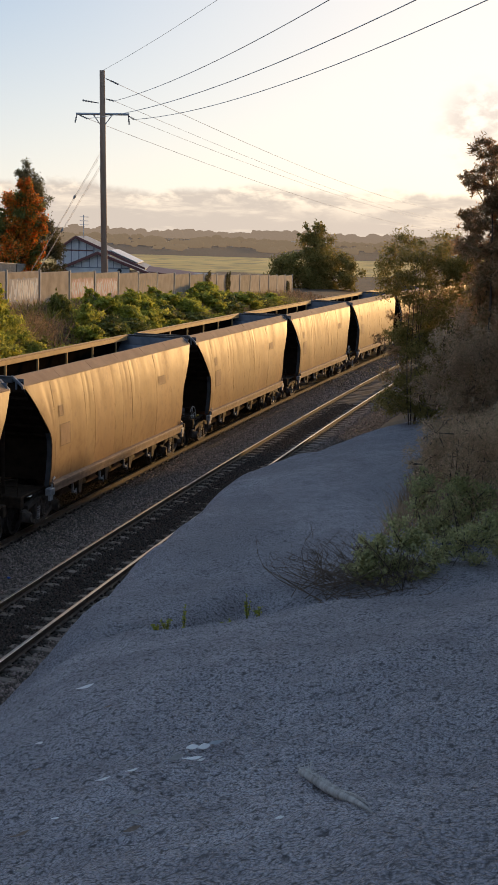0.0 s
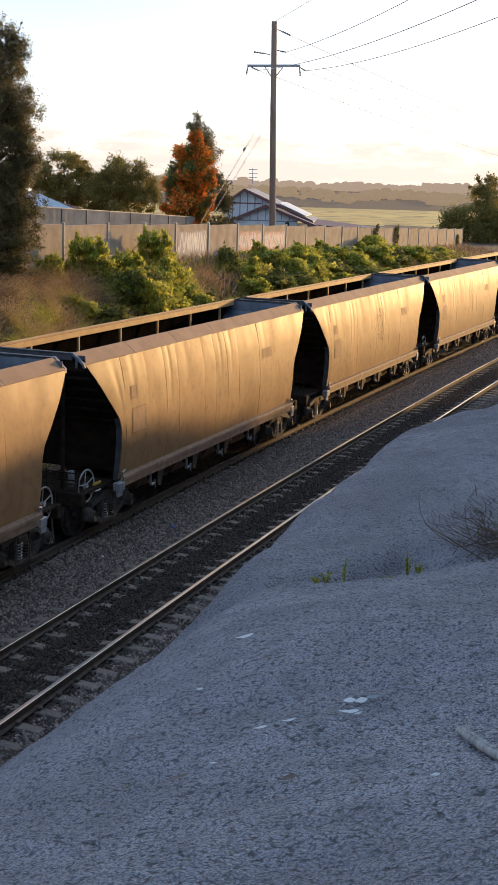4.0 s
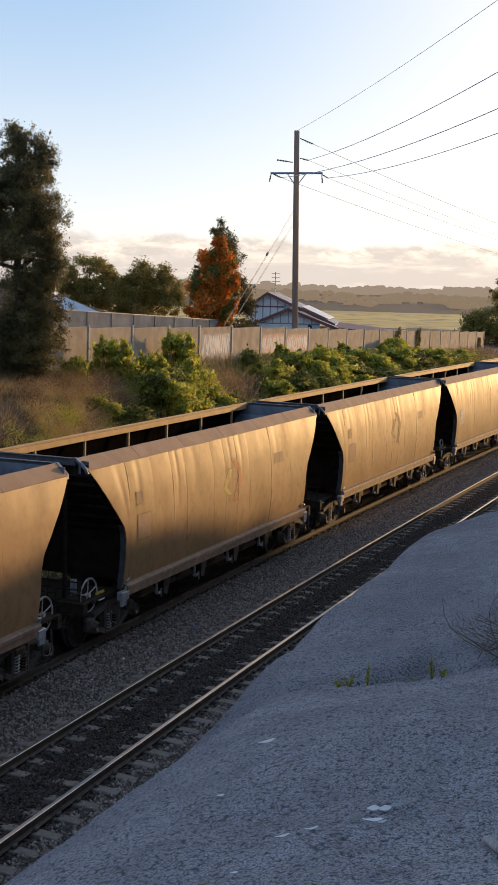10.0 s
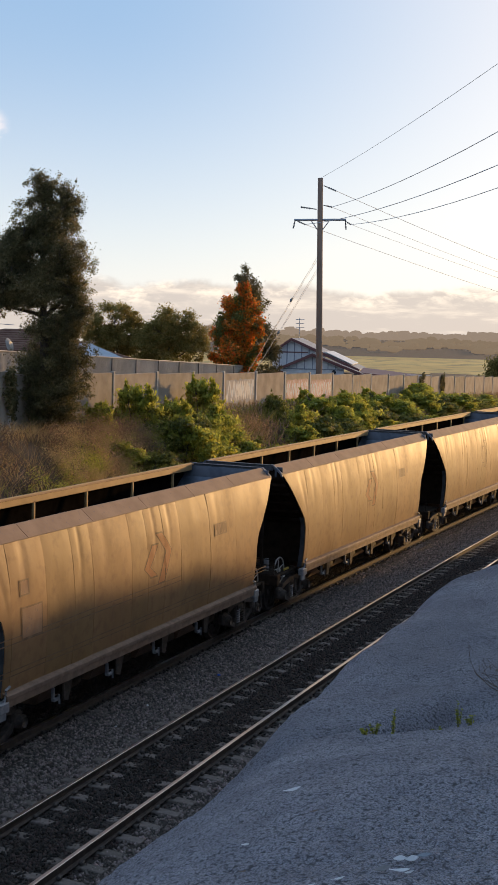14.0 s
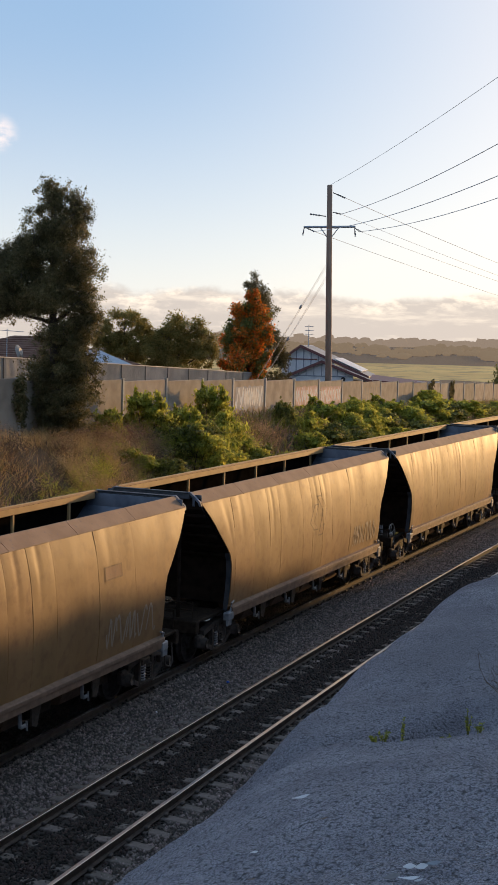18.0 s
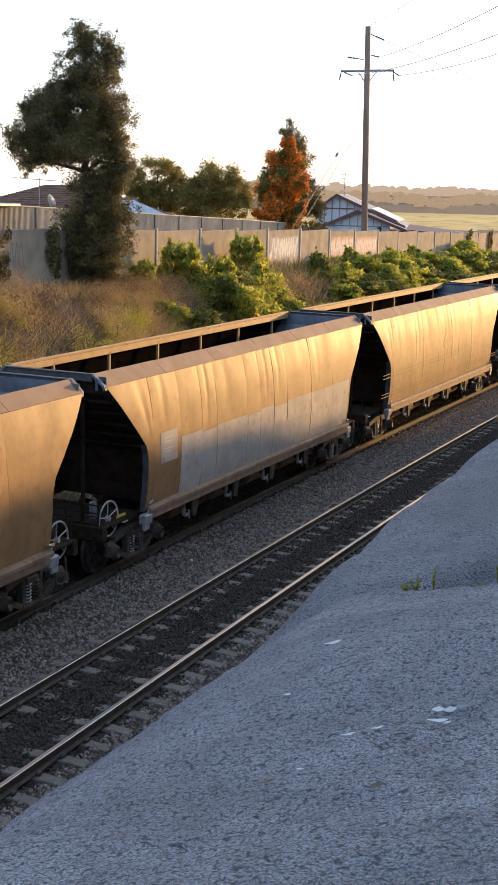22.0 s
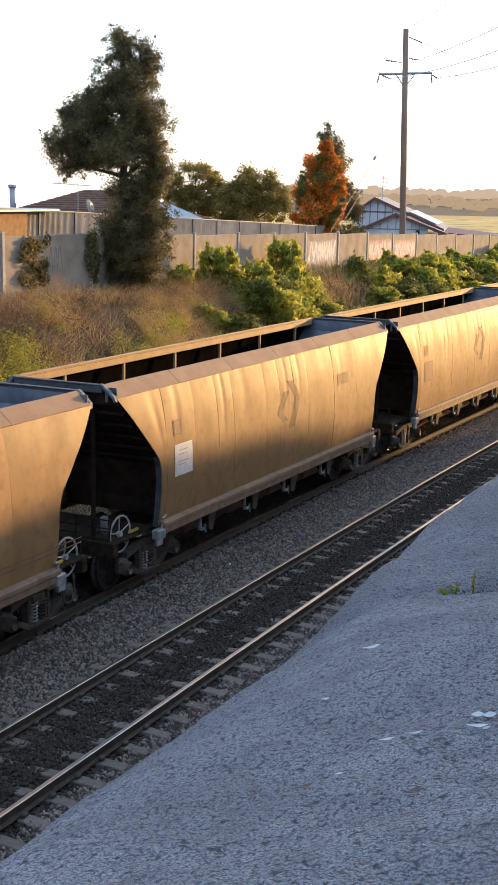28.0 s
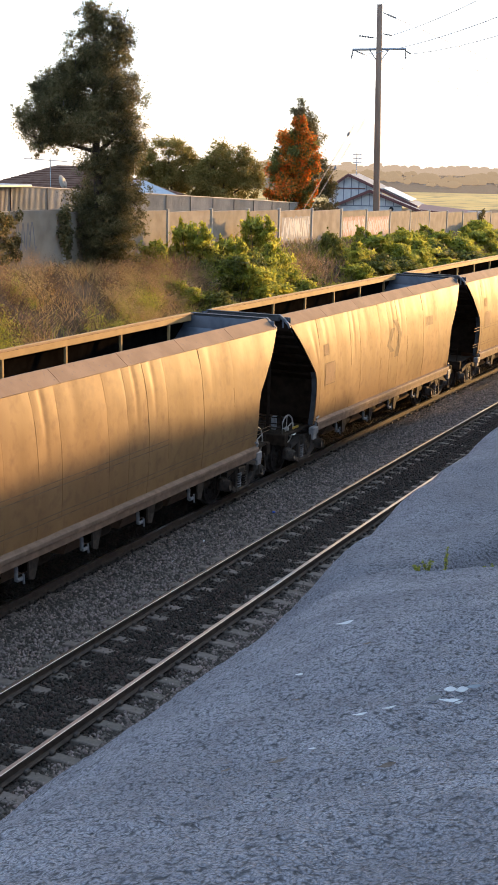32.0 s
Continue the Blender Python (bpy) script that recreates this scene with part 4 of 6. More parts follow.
def dress(w, kinds, seed):
    r = random.Random(seed)
    if "f" in kinds or "m" in kinds:
        frame_panel(w, -5.12, -4.82, 2.85, 3.14)
        if "p" not in kinds:
            frame_panel(w, -5.10, -4.42, 2.08, 2.66)
    if "f" in kinds and "m" not in kinds:
        frame_panel(w, 3.05, 3.75, 2.80, 3.08)
    if "p" in kinds or "w" in kinds:
        pl = decal(w, "placard", -5.12, -4.42, 2.03, 2.66, M_WHITE if "p" in kinds else M_PATCH, "white notice board with faint writing" if "p" in kinds else "pale faded notice board with faint writing")
        bars = Shape()
        for z, a, b in ((2.52, -4.97, -4.62), (2.44, -5.0, -4.67), (2.30, -5.02, -4.58), (2.24, -4.98, -4.72)):
            side_patch(bars, a, b, z, z + 0.025, 0.011)
        part("writing_bar", bars, M_FAINT, pl)
    if "q" in kinds:
        decal(w, "dark_square", 3.05, 3.75, 2.80, 3.08, M_MARK2, "dark faded square")
    for key, ma, mb in (("m", M_FADED, M_FADED), ("n", M_PAINT, M_PAINT)):
        if key in kinds:
            if "o" in kinds:
                ma, mb = M_ORANGE, M_MYELL
            if "r" in kinds:
                ma, mb = M_RUSTY, M_RUSTY
            elif key == "n" and seed % 2:
                continue
            for pts, mm in (([(0.27, 3.24), (0.66, 2.84), (0.30, 2.20)], ma), ([(0.05, 3.02), (-0.34, 2.58), (-0.04, 2.38)], mb)):
                outer = part("company_mark", mark_band(pts, 0.26, 0.003, 0.02 if key == "m" else 0.035), M_MARK if key == "m" else M_FADED, w)
                part("mark_fill", mark_band(pts, 0.26, 0.005), mm, outer)
    if "y" in kinds:
        part("company_mark", mark_band([(-0.1, 2.85), (-0.4, 2.58), (-0.15, 2.40)], 0.2, 0.008), M_MYELL, w, "last flakes of a yellow mark")
    if "g" in kinds:
        edges = [-4.24, -3.28, -2.55, -1.0, -0.28, 0.48, 1.29, 2.82, 4.3, 5.5]
        for a, b in zip(edges, edges[1:]):
            decal(w, "repainted_patch", a + 0.01, b - 0.01, 1.2, 2.42 + r.uniform(-0.03, 0.03), M_PATCH, "chalky grey repainted lower plate")
    if "h" in kinds:
        for z in (2.16, 2.06, 1.58, 1.49):
            for a, b in zip([-6.3] + SEAMS, SEAMS + [6.3]):
                if b < 2.0 or z < 1.8:
                    decal(w, "welded_seam", a + 0.006, b - 0.006, z, z + 0.022, M_MARK2, "faint welded seam", 0.003)
    if "s" in kinds:
        for s in scrawl(r, 3.1, 5.2, 1.45, 2.05, 5, 0.05, lambda u, z: (u, -skin(u, z) - 0.008, z)):
            part("spray_mark", s, M_SPRAY, w, "illegible pale spray-painted letter")


proto = {0: build_wagon(1), 1: build_wagon(-1)}
WAGONS = {}
for k in range(-6, 24):
    src = proto[k % 2]
    if k in (0, 1):
        WAGONS[k] = src
    else:
        WAGONS[k] = copy_thing(src, Matrix())
for k, w in WAGONS.items():
    dress(w, MARKS.get(k, "f"), k)


def train_x(k, t):
    knots = [(0, -0.12), (5, -0.02), (10, 0.08), (16.5, 0.18), (20, 0.08), (24, -0.08), (28, -0.04), (32, -0.12)]
    c = knots[-1][1]
    for (a, p), (b, q) in zip(knots, knots[1:]):
        if a <= t <= b:
            c = p + (q - p) * smooth((t - a) / (b - a))
            break
    return START + SPEED * t - PITCH * k + c


def wagon_pose(k, t):
    x = train_x(k, t)
    a, b = Vector(on_track(x - 5.5, 3.72, 0)), Vector(on_track(x + 5.5, 3.72, 0))
    d = b - a
    return Matrix.Translation((a + b) / 2 + Vector((0, 0, -0.03))) @ Matrix.Rotation(math.atan2(d.y, d.x), 4, "Z")


def motions():
    for k, w in WAGONS.items():
        walk(w, [(t, wagon_pose(k, t)) for t in range(33)])
        for bogie in [c for c in w.children if c.name.startswith("bogie")]:
            bx = bogie.matrix_basis.translation.x
            for ws in [c for c in bogie.children if c.name.startswith("wheelset")]:
                at = ws.matrix_basis.translation.copy()
                t0 = max(0.0, (8 - bx - train_x(k, 0)) / SPEED)
                t1 = min(32.0, (62 - bx - train_x(k, 0)) / SPEED)
                times = [0.0]
                t = t0
                while t < t1:
                    if t > times[-1] + 0.03:
                        times.append(t)
                    t += 1 / 15
                if times[-1] < 31.9:
                    times.append(32.0)
                turn, rows, last = 0.0, [], 0.0
                for t in times:
                    step = min((t - last) * SPEED / 0.46, 1.5)
                    turn += step if len(rows) else 0
                    last = t
                    rows.append((t, Matrix.Translation(at) @ Matrix.Rotation(turn, 4, "Y")))
                walk(ws, rows)


# ---- plants ----
M_BARK = mat("grey_brown_bark", (0.05, 0.038, 0.03), (0.11, 0.085, 0.065), 9.0, 0.9, 0, 0.01, 30, stretch=(1, 1, 0.3))
M_LEAF_DARK = mat("dark_evergreen_leaf", (0.105, 0.10, 0.050), (0.27, 0.228, 0.10), 1.5, 0.7, vary=0.5, island=True, translucent=0.45, specular=0.2)
M_LEAF_GUM = mat("olive_gum_leaf", (0.22, 0.185, 0.05), (0.37, 0.30, 0.095), 1.0, 0.7, specular=0.2, vary=0.4, island=True, translucent=0.45)
M_LEAF_CON = mat("brownish_conifer_leaf", (0.10, 0.09, 0.036), (0.20, 0.165, 0.062), 1.0, 0.7, vary=0.4, island=True, translucent=0.35)
M_LEAF_BRIGHT = mat("bright_green_leaf", (0.31, 0.34, 0.05), (0.55, 0.52, 0.10), 1.4, 0.6, vary=0.4, island=True, translucent=0.6)
M_LEAF_OLIVE = mat("dull_green_leaf", (0.15, 0.165, 0.033), (0.27, 0.26, 0.06), 1.4, 0.55, vary=0.45, island=True, translucent=0.5)
M_LEAF_BUSH = mat("dusty_bush_leaf", (0.34, 0.22, 0.11), (0.50, 0.34, 0.18), 1.6, 0.8, vary=0.45, island=True, translucent=0.5)
M_LEAF_WEED = mat("dusty_weed_leaf", (0.34, 0.35, 0.145), (0.54, 0.51, 0.25), 1.4, 0.7, vary=0.4, island=True, translucent=0.45)
M_LEAF_DRY = mat("dry_brown_leaf", (0.36, 0.23, 0.125), (0.56, 0.38, 0.205), 2.0, 0.85, vary=0.4, island=True, translucent=0.4)
M_FLOWER = mat("orange_creeper_flower", (0.85, 0.19, 0.015), (0.92, 0.32, 0.03), 2.0, 0.6, vary=0.35, island=True, translucent=0.35)
M_GRASS_DRY = mat("dry_grass_blade", (0.24, 0.16, 0.09), (0.42, 0.30, 0.18), 0.5, 0.85, vary=0.4, island=True, translucent=0.3)
M_GRASS_GREEN = mat("green_grass_blade", (0.17, 0.18, 0.04), (0.34, 0.30, 0.07), 0.6, 0.8, vary=0.4, island=True, translucent=0.35)
M_SCRUB_RED = mat("rusty_dead_weed", (0.22, 0.12, 0.07), (0.36, 0.21, 0.12), 1.0, 0.9, vary=0.4, island=True, translucent=0.35)
M_SCRUB_STRAW = mat("straw_weed", (0.52, 0.35, 0.14), (0.68, 0.50, 0.23), 1.0, 0.9, vary=0.35, island=True, translucent=0.3)
M_LEAF_PALE = mat("pale_withered_leaf", (0.42, 0.29, 0.17), (0.60, 0.44, 0.28), 2.0, 0.85, vary=0.35, island=True, translucent=0.45)
M_GRASS_BROWN = mat("dead_brown_grass_blade", (0.23, 0.15, 0.085), (0.42, 0.285, 0.155), 0.5, 0.9, vary=0.4, island=True, translucent=0.3)
M_TWIG = mat("dead_twig", (0.10, 0.068, 0.045), (0.19, 0.135, 0.095), 9.0, 0.9)


def clumps(rg, blobs, turn, per, spread=0.75, size=(0.28, 0.45), deep=0.9):
    a = radians(turn)
    right, into = np.array([math.sin(a), -math.cos(a), 0]), np.array([math.cos(a), math.sin(a), 0])
    cs, rs = [], []
    for x, h, rw, rh in blobs:
        for _ in range(per):
            d = rg.normal(size=3)
            d /= np.linalg.norm(d)
            d *= rg.random() ** 0.4 * spread
            cs.append(right * (x + d[0] * rw) + into * d[1] * rw * deep + np.array([0, 0, h + d[2] * rh]))
            k = rg.uniform(*size)
            rs.append([rw * k, rw * k, min(rw, rh) * k])
    return np.array(cs), np.array(rs)


def limb(s, a, b, r0, r1, bend=0.15, n=6, rg=random):
    a, b = Vector(a), Vector(b)
    pts, rad = [], []
    off = Vector((rg.uniform(-1, 1), rg.uniform(-1, 1), rg.uniform(-0.3, 0.6))) * (b - a).length * bend
    for i in range(5):
        t = i / 4
        pts.append(a.lerp(b, t) + off * math.sin(math.pi * t))
        rad.append(r0 + (r1 - r0) * t)
    s.tube(pts, rad, n)


def tree(name, label, category, base, turn, blobs, leaf, count, material, trunk=0.15, per=9, slim=0.45, seed=1, group="", size=(0.28, 0.45), second=None, bark=None, spread=0.75, stems=1, feather=0):
    """A tapered trunk with limbs to each bough, and a crown of single leaves in clumps."""
    rg, rr = np.random.default_rng(seed), random.Random(seed)
    t = thing(name, Matrix.Translation(base))
    tagged(t, label, category, group)
    cs, rs = clumps(rg, blobs, turn, per, spread, size)
    if feather:
        fc_, fr_ = clumps(rg, blobs, turn, feather, 1.2, (0.12, 0.26))
        cs, rs = np.concatenate([cs, fc_]), np.concatenate([rs, fr_])
    w = Shape()
    a = radians(turn)
    right = Vector((math.sin(a), -math.cos(a), 0))
    high = max(b[1] for b in blobs)
    top = right * [b[0] for b in blobs if b[1] == high][0] + Vector((0, 0, high))
    lows = []
    for i in range(stems):
        f = Vector((rr.uniform(-0.2, 0.2), rr.uniform(-0.2, 0.2), 0)) * (stems > 1) * 1.5
        limb(w, f + Vector((0, 0, -0.3)), top + f, trunk, trunk * 0.25, 0.04, 8, rr)
        lows.append(f)
    for x, h, rw, rh in blobs:
        p = right * x + Vector((0, 0, h))
        q = top * max(0.05, min(0.8, (h - rh * 0.8) / high)) + lows[0]
        limb(w, q, p, trunk * 0.45, trunk * 0.12, 0.1, 6, rr)
    for i in range(0, len(cs), 2):
        c = Vector(cs[i])
        near = min((right * b[0] + Vector((0, 0, b[1])) for b in blobs), key=lambda p: (p - c).length)
        limb(w, near, c, trunk * 0.12, 0.008, 0.12, 4, rr)
    part("trunk", w, bark or M_BARK, t, smooth=True)
    crown = leaf_cloud(rg, cs, rs, count, leaf, slim=slim)
    part("crown", quads_mesh("crown", crown, 4, material), material, t)
    if second:
        m2, n2, pick = second
        sel = [i for i in range(len(cs)) if pick(cs[i] @ np.array([right.x, right.y, 0]), cs[i][2])]
        fl = leaf_cloud(rg, cs[sel], rs[sel] * 1.12, n2, leaf * 0.9, slim=0.8)
        part("blossom", quads_mesh("blossom", fl, 4, m2), m2, t, "glowing orange creeper blossom")
    return t


tree("tall_tree", "tall dark evergreen tree with a dense uneven crown before the wall", "tree", (37.78, 12.45, 4.3), 30.4,
     [(-0.27, 7.65, 0.61, 0.8), (0.5, 7.23, 0.57, 0.92), (-0.11, 6.5, 1.15, 0.96), (0.31, 5.35, 0.99, 1.15), (-1.34, 5.3, 1.05, 0.96), (-2.13, 4.67, 0.69, 0.8),
      (-0.61, 4.43, 1.34, 0.73), (0.74, 4.37, 0.61, 0.96), (0.13, 3.08, 0.99, 0.67), (-0.06, 2.06, 1.11, 0.69), (0.41, 1.2, 0.99, 0.65), (-0.52, 1.6, 0.57, 0.57), (0.3, 0.6, 0.9, 0.4), (-1.9, 3.95, 0.6, 0.5), (-1.2, 4.2, 0.7, 0.5), (-0.95, 6.0, 0.6, 0.6), (-1.8, 5.5, 0.5, 0.5), (0.75, 3.6, 0.7, 0.8), (0.7, 2.4, 0.75, 0.8), (-0.3, 0.9, 0.9, 0.6), (0.0, 0.2, 1.0, 0.4)],
     0.075, 225000, M_LEAF_DARK, 0.20, 30, seed=3, size=(0.28, 0.55), spread=0.82, slim=0.4, feather=34)
tree("creeper_tree", "small tree smothered in bright orange flowering creeper", "tree", (67.68, 17.71, 3.6), 22.0,
     [(0.15, 5.9, 0.5, 0.8), (-0.1, 5.0, 0.85, 1.0), (-0.6, 4.0, 0.85, 1.2), (0.65, 4.0, 0.65, 1.5), (-0.35, 2.9, 1.1, 1.3), (0.5, 2.7, 0.7, 1.2), (-0.1, 1.4, 1.0, 1.0)],
     0.13, 26000, M_LEAF_OLIVE, 0.14, 16, seed=8, feather=12, size=(0.32, 0.55), second=(M_FLOWER, 27000, lambda x, z: math.sin(x * 6.5 + 0.8 * math.sin(z * 1.1)) > -0.35), spread=0.95, slim=0.6)
tree("conifer_tree", "dark olive conifer behind the flowering creeper", "tree", (72.2, 18.9, 3.6), 21.6,
     [(-0.35, 7.1, 0.5, 0.9), (-0.3, 6.1, 0.95, 1.1), (-0.1, 5.0, 1.2, 1.2), (0.2, 3.8, 1.2, 1.2), (1.25, 2.5, 0.75, 0.9), (1.0, 1.3, 1.1, 0.9)], 0.11, 40000, M_LEAF_CON, 0.16, 16, feather=10, seed=9, size=(0.36, 0.6), spread=0.95)
tree("garden_tree", "round-crowned olive-green tree in a back yard", "tree", (74.6, 29.0, 3.0), 27.4,
     [(-0.2, 4.95, 1.6, 1.05), (-1.2, 4.0, 1.1, 1.0), (1.0, 4.3, 1.1, 1.3), (-0.2, 3.5, 1.2, 0.9)], 0.14, 30000, M_LEAF_GUM, 0.14, 16, feather=16, size=(0.26, 0.46), seed=12, spread=1.0, group="garden trees")
tree("garden_tree", "broad dark green tree in a back yard", "tree", (75.2, 25.7, 3.0), 25.2,
     [(0.3, 4.7, 1.5, 1.2), (-0.9, 3.55, 1.7, 1.2), (1.5, 3.5, 1.4, 1.2), (-0.4, 4.25, 1.3, 1.0), (0.3, 2.4, 2.2, 0.9)], 0.14, 38000, M_LEAF_GUM, 0.16, 16, feather=14, size=(0.26, 0.46), seed=14, spread=1.0, group="garden trees")
tree("wayside_tree", "broad dark tree standing beyond the end of the wall", "tree", (148.1, 14.18, 0.0), 9.1,
     [(-0.25, 7.27, 1.97, 2.0), (-0.39, 4.06, 4.06, 2.75), (2.49, 3.31, 2.49, 2.23), (-2.36, 3.03, 2.29, 1.97)], 0.26, 34000, M_LEAF_GUM, 0.3, 22, feather=14, seed=21, size=(0.26, 0.45), spread=0.95)
tree("wayside_tree", "low rounded tree beside the larger one", "tree", (143.49, 17.29, 0.3), 10.6,
     [(-0.12, 4.05, 1.59, 1.6), (-0.39, 2.6, 1.53, 1.6)], 0.28, 5000, M_LEAF_GUM, 0.2, 14, size=(0.34, 0.6), seed=22, spread=0.95)


# bushes at the top of the near bank
def bank_top(x, y):
    return max(bank_z(x, y), ground_z(x, y))


for i, (x, y, turn, blobs, n, leaf, slim, material, trunk, lab) in enumerate([
    (29.99, -8.76, 1.7, [(-0.1, 6.6, 0.45, 0.38), (-0.5, 6.0, 0.36, 0.22), (0.0, 5.9, 0.5, 0.5), (-0.4, 5.2, 0.45, 0.32), (0.1, 5.0, 0.6, 0.6), (-0.35, 4.5, 0.55, 0.4), (0.1, 4.0, 0.7, 0.7), (0.5, 5.5, 0.6, 0.9)],
     19000, 0.13, 0.2, M_LEAF_BUSH, 0.04, "slender wattle tree with feathery dark sprays"),
    (36.3, -6.8, 4.6, [(-0.05, 4.75, 0.95, 0.65), (-0.75, 4.2, 0.65, 0.55), (0.75, 4.5, 0.75, 0.8), (-0.1, 3.6, 1.0, 0.75), (1.5, 3.9, 0.95, 0.95), (0.7, 2.9, 1.15, 0.8), (-0.15, 2.4, 0.8, 0.75), (0.35, 1.4, 1.0, 0.8), (-0.85, 0.5, 0.5, 0.4), (-0.35, 0.95, 0.6, 0.55), (0.2, 0.4, 0.8, 0.5)], 42000, 0.09, 0.3, M_LEAF_GUM, 0.03, "rounded feathery olive bush at the bank's edge"),
    (28.94, -8.6, 3.8, [(-0.62, 2.01, 0.63, 0.7), (0.11, 2.42, 0.76, 0.85), (0.9, 2.71, 0.63, 0.95), (-0.96, 1.36, 0.42, 0.38), (0.78, 1.57, 0.63, 0.57), (-0.15, 1.3, 0.8, 0.51), (0.2, 0.7, 1.1, 0.5)], 34000, 0.07, 0.25, M_LEAF_PALE, 0.014, "twiggy reddish-brown half-dry bush"),
    (30.3, -8.6, 2.0, [(0.3, 2.6, 0.8, 0.8), (0.9, 1.6, 0.9, 0.8), (0.2, 3.5, 0.7, 0.6), (0.1, 1.2, 0.9, 0.6)], 30000, 0.09, 0.3, M_LEAF_BUSH, 0.02, "dense brown-green bush on the bank"),
    (19.19, -8.7, 2.8, [(-0.22, 0.8, 0.42, 0.35), (0.33, 0.66, 0.40, 0.38), (0.58, 0.1, 0.38, 0.34), (-0.02, 0.3, 0.46, 0.3), (-0.5, 0.5, 0.2, 0.25)],
     8000, 0.055, 0.42, M_LEAF_WEED, 0.010, "straggling olive bush on the gravel bank"),
    (17.11, -8.07, 5.3, [(-0.25, 0.30, 0.32, 0.3), (0.13, 0.50, 0.32, 0.34), (-0.45, 0.11, 0.21, 0.14), (0.41, 0.24, 0.3, 0.22), (-0.01, 0.12, 0.38, 0.15)], 5200, 0.062, 0.45, M_LEAF_WEED, 0.008, "leafy green weed bush behind dead twigs"),
    (19.7, -8.75, 2.8, [(0.0, 1.25, 0.5, 0.4), (-0.5, 1.1, 0.35, 0.36), (0.5, 1.2, 0.45, 0.45), (-0.35, 1.6, 0.28, 0.25), (0.2, 1.65, 0.4, 0.3), (0.8, 1.6, 0.4, 0.4), (0.1, 0.7, 0.6, 0.4)], 9500, 0.05, 0.3, M_LEAF_PALE, 0.010, "withered twiggy bush behind the green one"),
    (17.8, -9.0, 2.0, [(0.0, 0.3, 0.35, 0.26), (0.35, 0.4, 0.35, 0.34), (-0.3, 0.2, 0.3, 0.18)], 3600, 0.05, 0.4, M_LEAF_WEED, 0.008, "low green weed bush behind dead twigs"),
    (22.8, -8.75, 2.2, [(0.0, 0.6, 0.6, 0.5), (0.5, 1.0, 0.6, 0.6), (-0.4, 0.35, 0.5, 0.35), (0.9, 0.6, 0.6, 0.5)], 12000, 0.055, 0.25, M_LEAF_PALE, 0.010, "brown withered bush with a few green shoots"),
    (37.6, -7.05, 4.0, [(-0.2, 1.2, 1.2, 0.8), (-0.7, 2.3, 0.9, 0.7), (0.8, 2.0, 1.1, 0.8), (0.7, 0.6, 1.3, 0.6), (0.2, 3.2, 0.9, 0.7), (1.8, 2.8, 1.2, 0.9), (2.4, 1.6, 1.2, 0.9)], 46000, 0.10, 0.3, M_LEAF_BUSH, 0.02, "brown scrubby bush below the olive one"),
    (25.6, -8.3, 3.0, [(0.0, 0.6, 0.6, 0.5), (0.6, 1.0, 0.7, 0.7), (-0.4, 0.35, 0.45, 0.35), (1.0, 0.6, 0.7, 0.5)], 12000, 0.06, 0.25, M_LEAF_PALE, 0.012, "withered reddish bush among dry grass"),
]):
    tree("bank_bush" if i else "wattle_tree", lab, "bush" if i else "tree", (x, y, bank_top(x, y)), turn, blobs, leaf, n, material, trunk * (0.6 if i == 1 else 1), 18, slim, 40 + i,
         "bushes on the bank", (0.26, 0.48), stems=5 if i else 1, spread=1.0, feather=8)

# taller bank-top growth added beside and behind the view to shade the bank
rs_ = random.Random(77)
# heights along the row, set for where its shadow ends on the wagons
HEDGE_TOPS = [(35.0, 3.3), (44.0, 3.7), (50.0, 4.2), (54.0, 4.15), (58.0, 3.75), (63.5, 3.3), (66.0, 2.6), (68.5, 1.9)]


def hedge_top(x):
    for (a, p), (b, q) in zip(HEDGE_TOPS, HEDGE_TOPS[1:]):
        if x <= b:
            return p + (q - p) * (x - a) / (b - a)
    return HEDGE_TOPS[-1][1]


hedge_at = [(35.2 + i * 1.3, -9.7 - 0.35 * (i % 2), hedge_top(35.2 + i * 1.3) + rs_.uniform(-0.1, 0.1)) for i in range(26)]
hedge_at += [(7 + i * 2.5, -15.2 - 0.22 * i + rs_.uniform(-0.5, 0.5), 7.2 + rs_.uniform(-0.5, 0.7)) for i in range(18)]
hedge_at += [(12 + i * 3.1, -17.6 - 0.2 * i + rs_.uniform(-0.5, 0.5), 7.8 + rs_.uniform(-0.5, 0.7)) for i in range(14)]
protos = []
for i in range(3):
    protos.append(tree("bank_bush", "tall dusty evergreen bush added along the bank top to shade it", "bush", (hedge_at[i][0], hedge_at[i][1], ground_z(*hedge_at[i][:2])), 0,
                       [(0, 3.2, 1.1, 0.8), (-0.8, 2.6, 1.0, 1.1), (0.8, 2.5, 1.0, 1.1), (0.1, 1.0, 1.6, 1.0)], 0.2, 36000, M_LEAF_DARK, 0.05, 26, 0.85, 60 + i, "bushes on the bank", (0.3, 0.55), stems=3, spread=0.95))
for i, (x, y, h) in enumerate(hedge_at):
    if i >= 3:
        c = copy_thing(protos[i % 3], Matrix())
        c.matrix_basis = Matrix.Translation((x, y, ground_z(x, y) - 0.1)) @ Matrix.Rotation(i * 1.3, 4, "Z") @ Matrix.Diagonal((h / 4.0, h / 4.0, h / 4.0, 1))

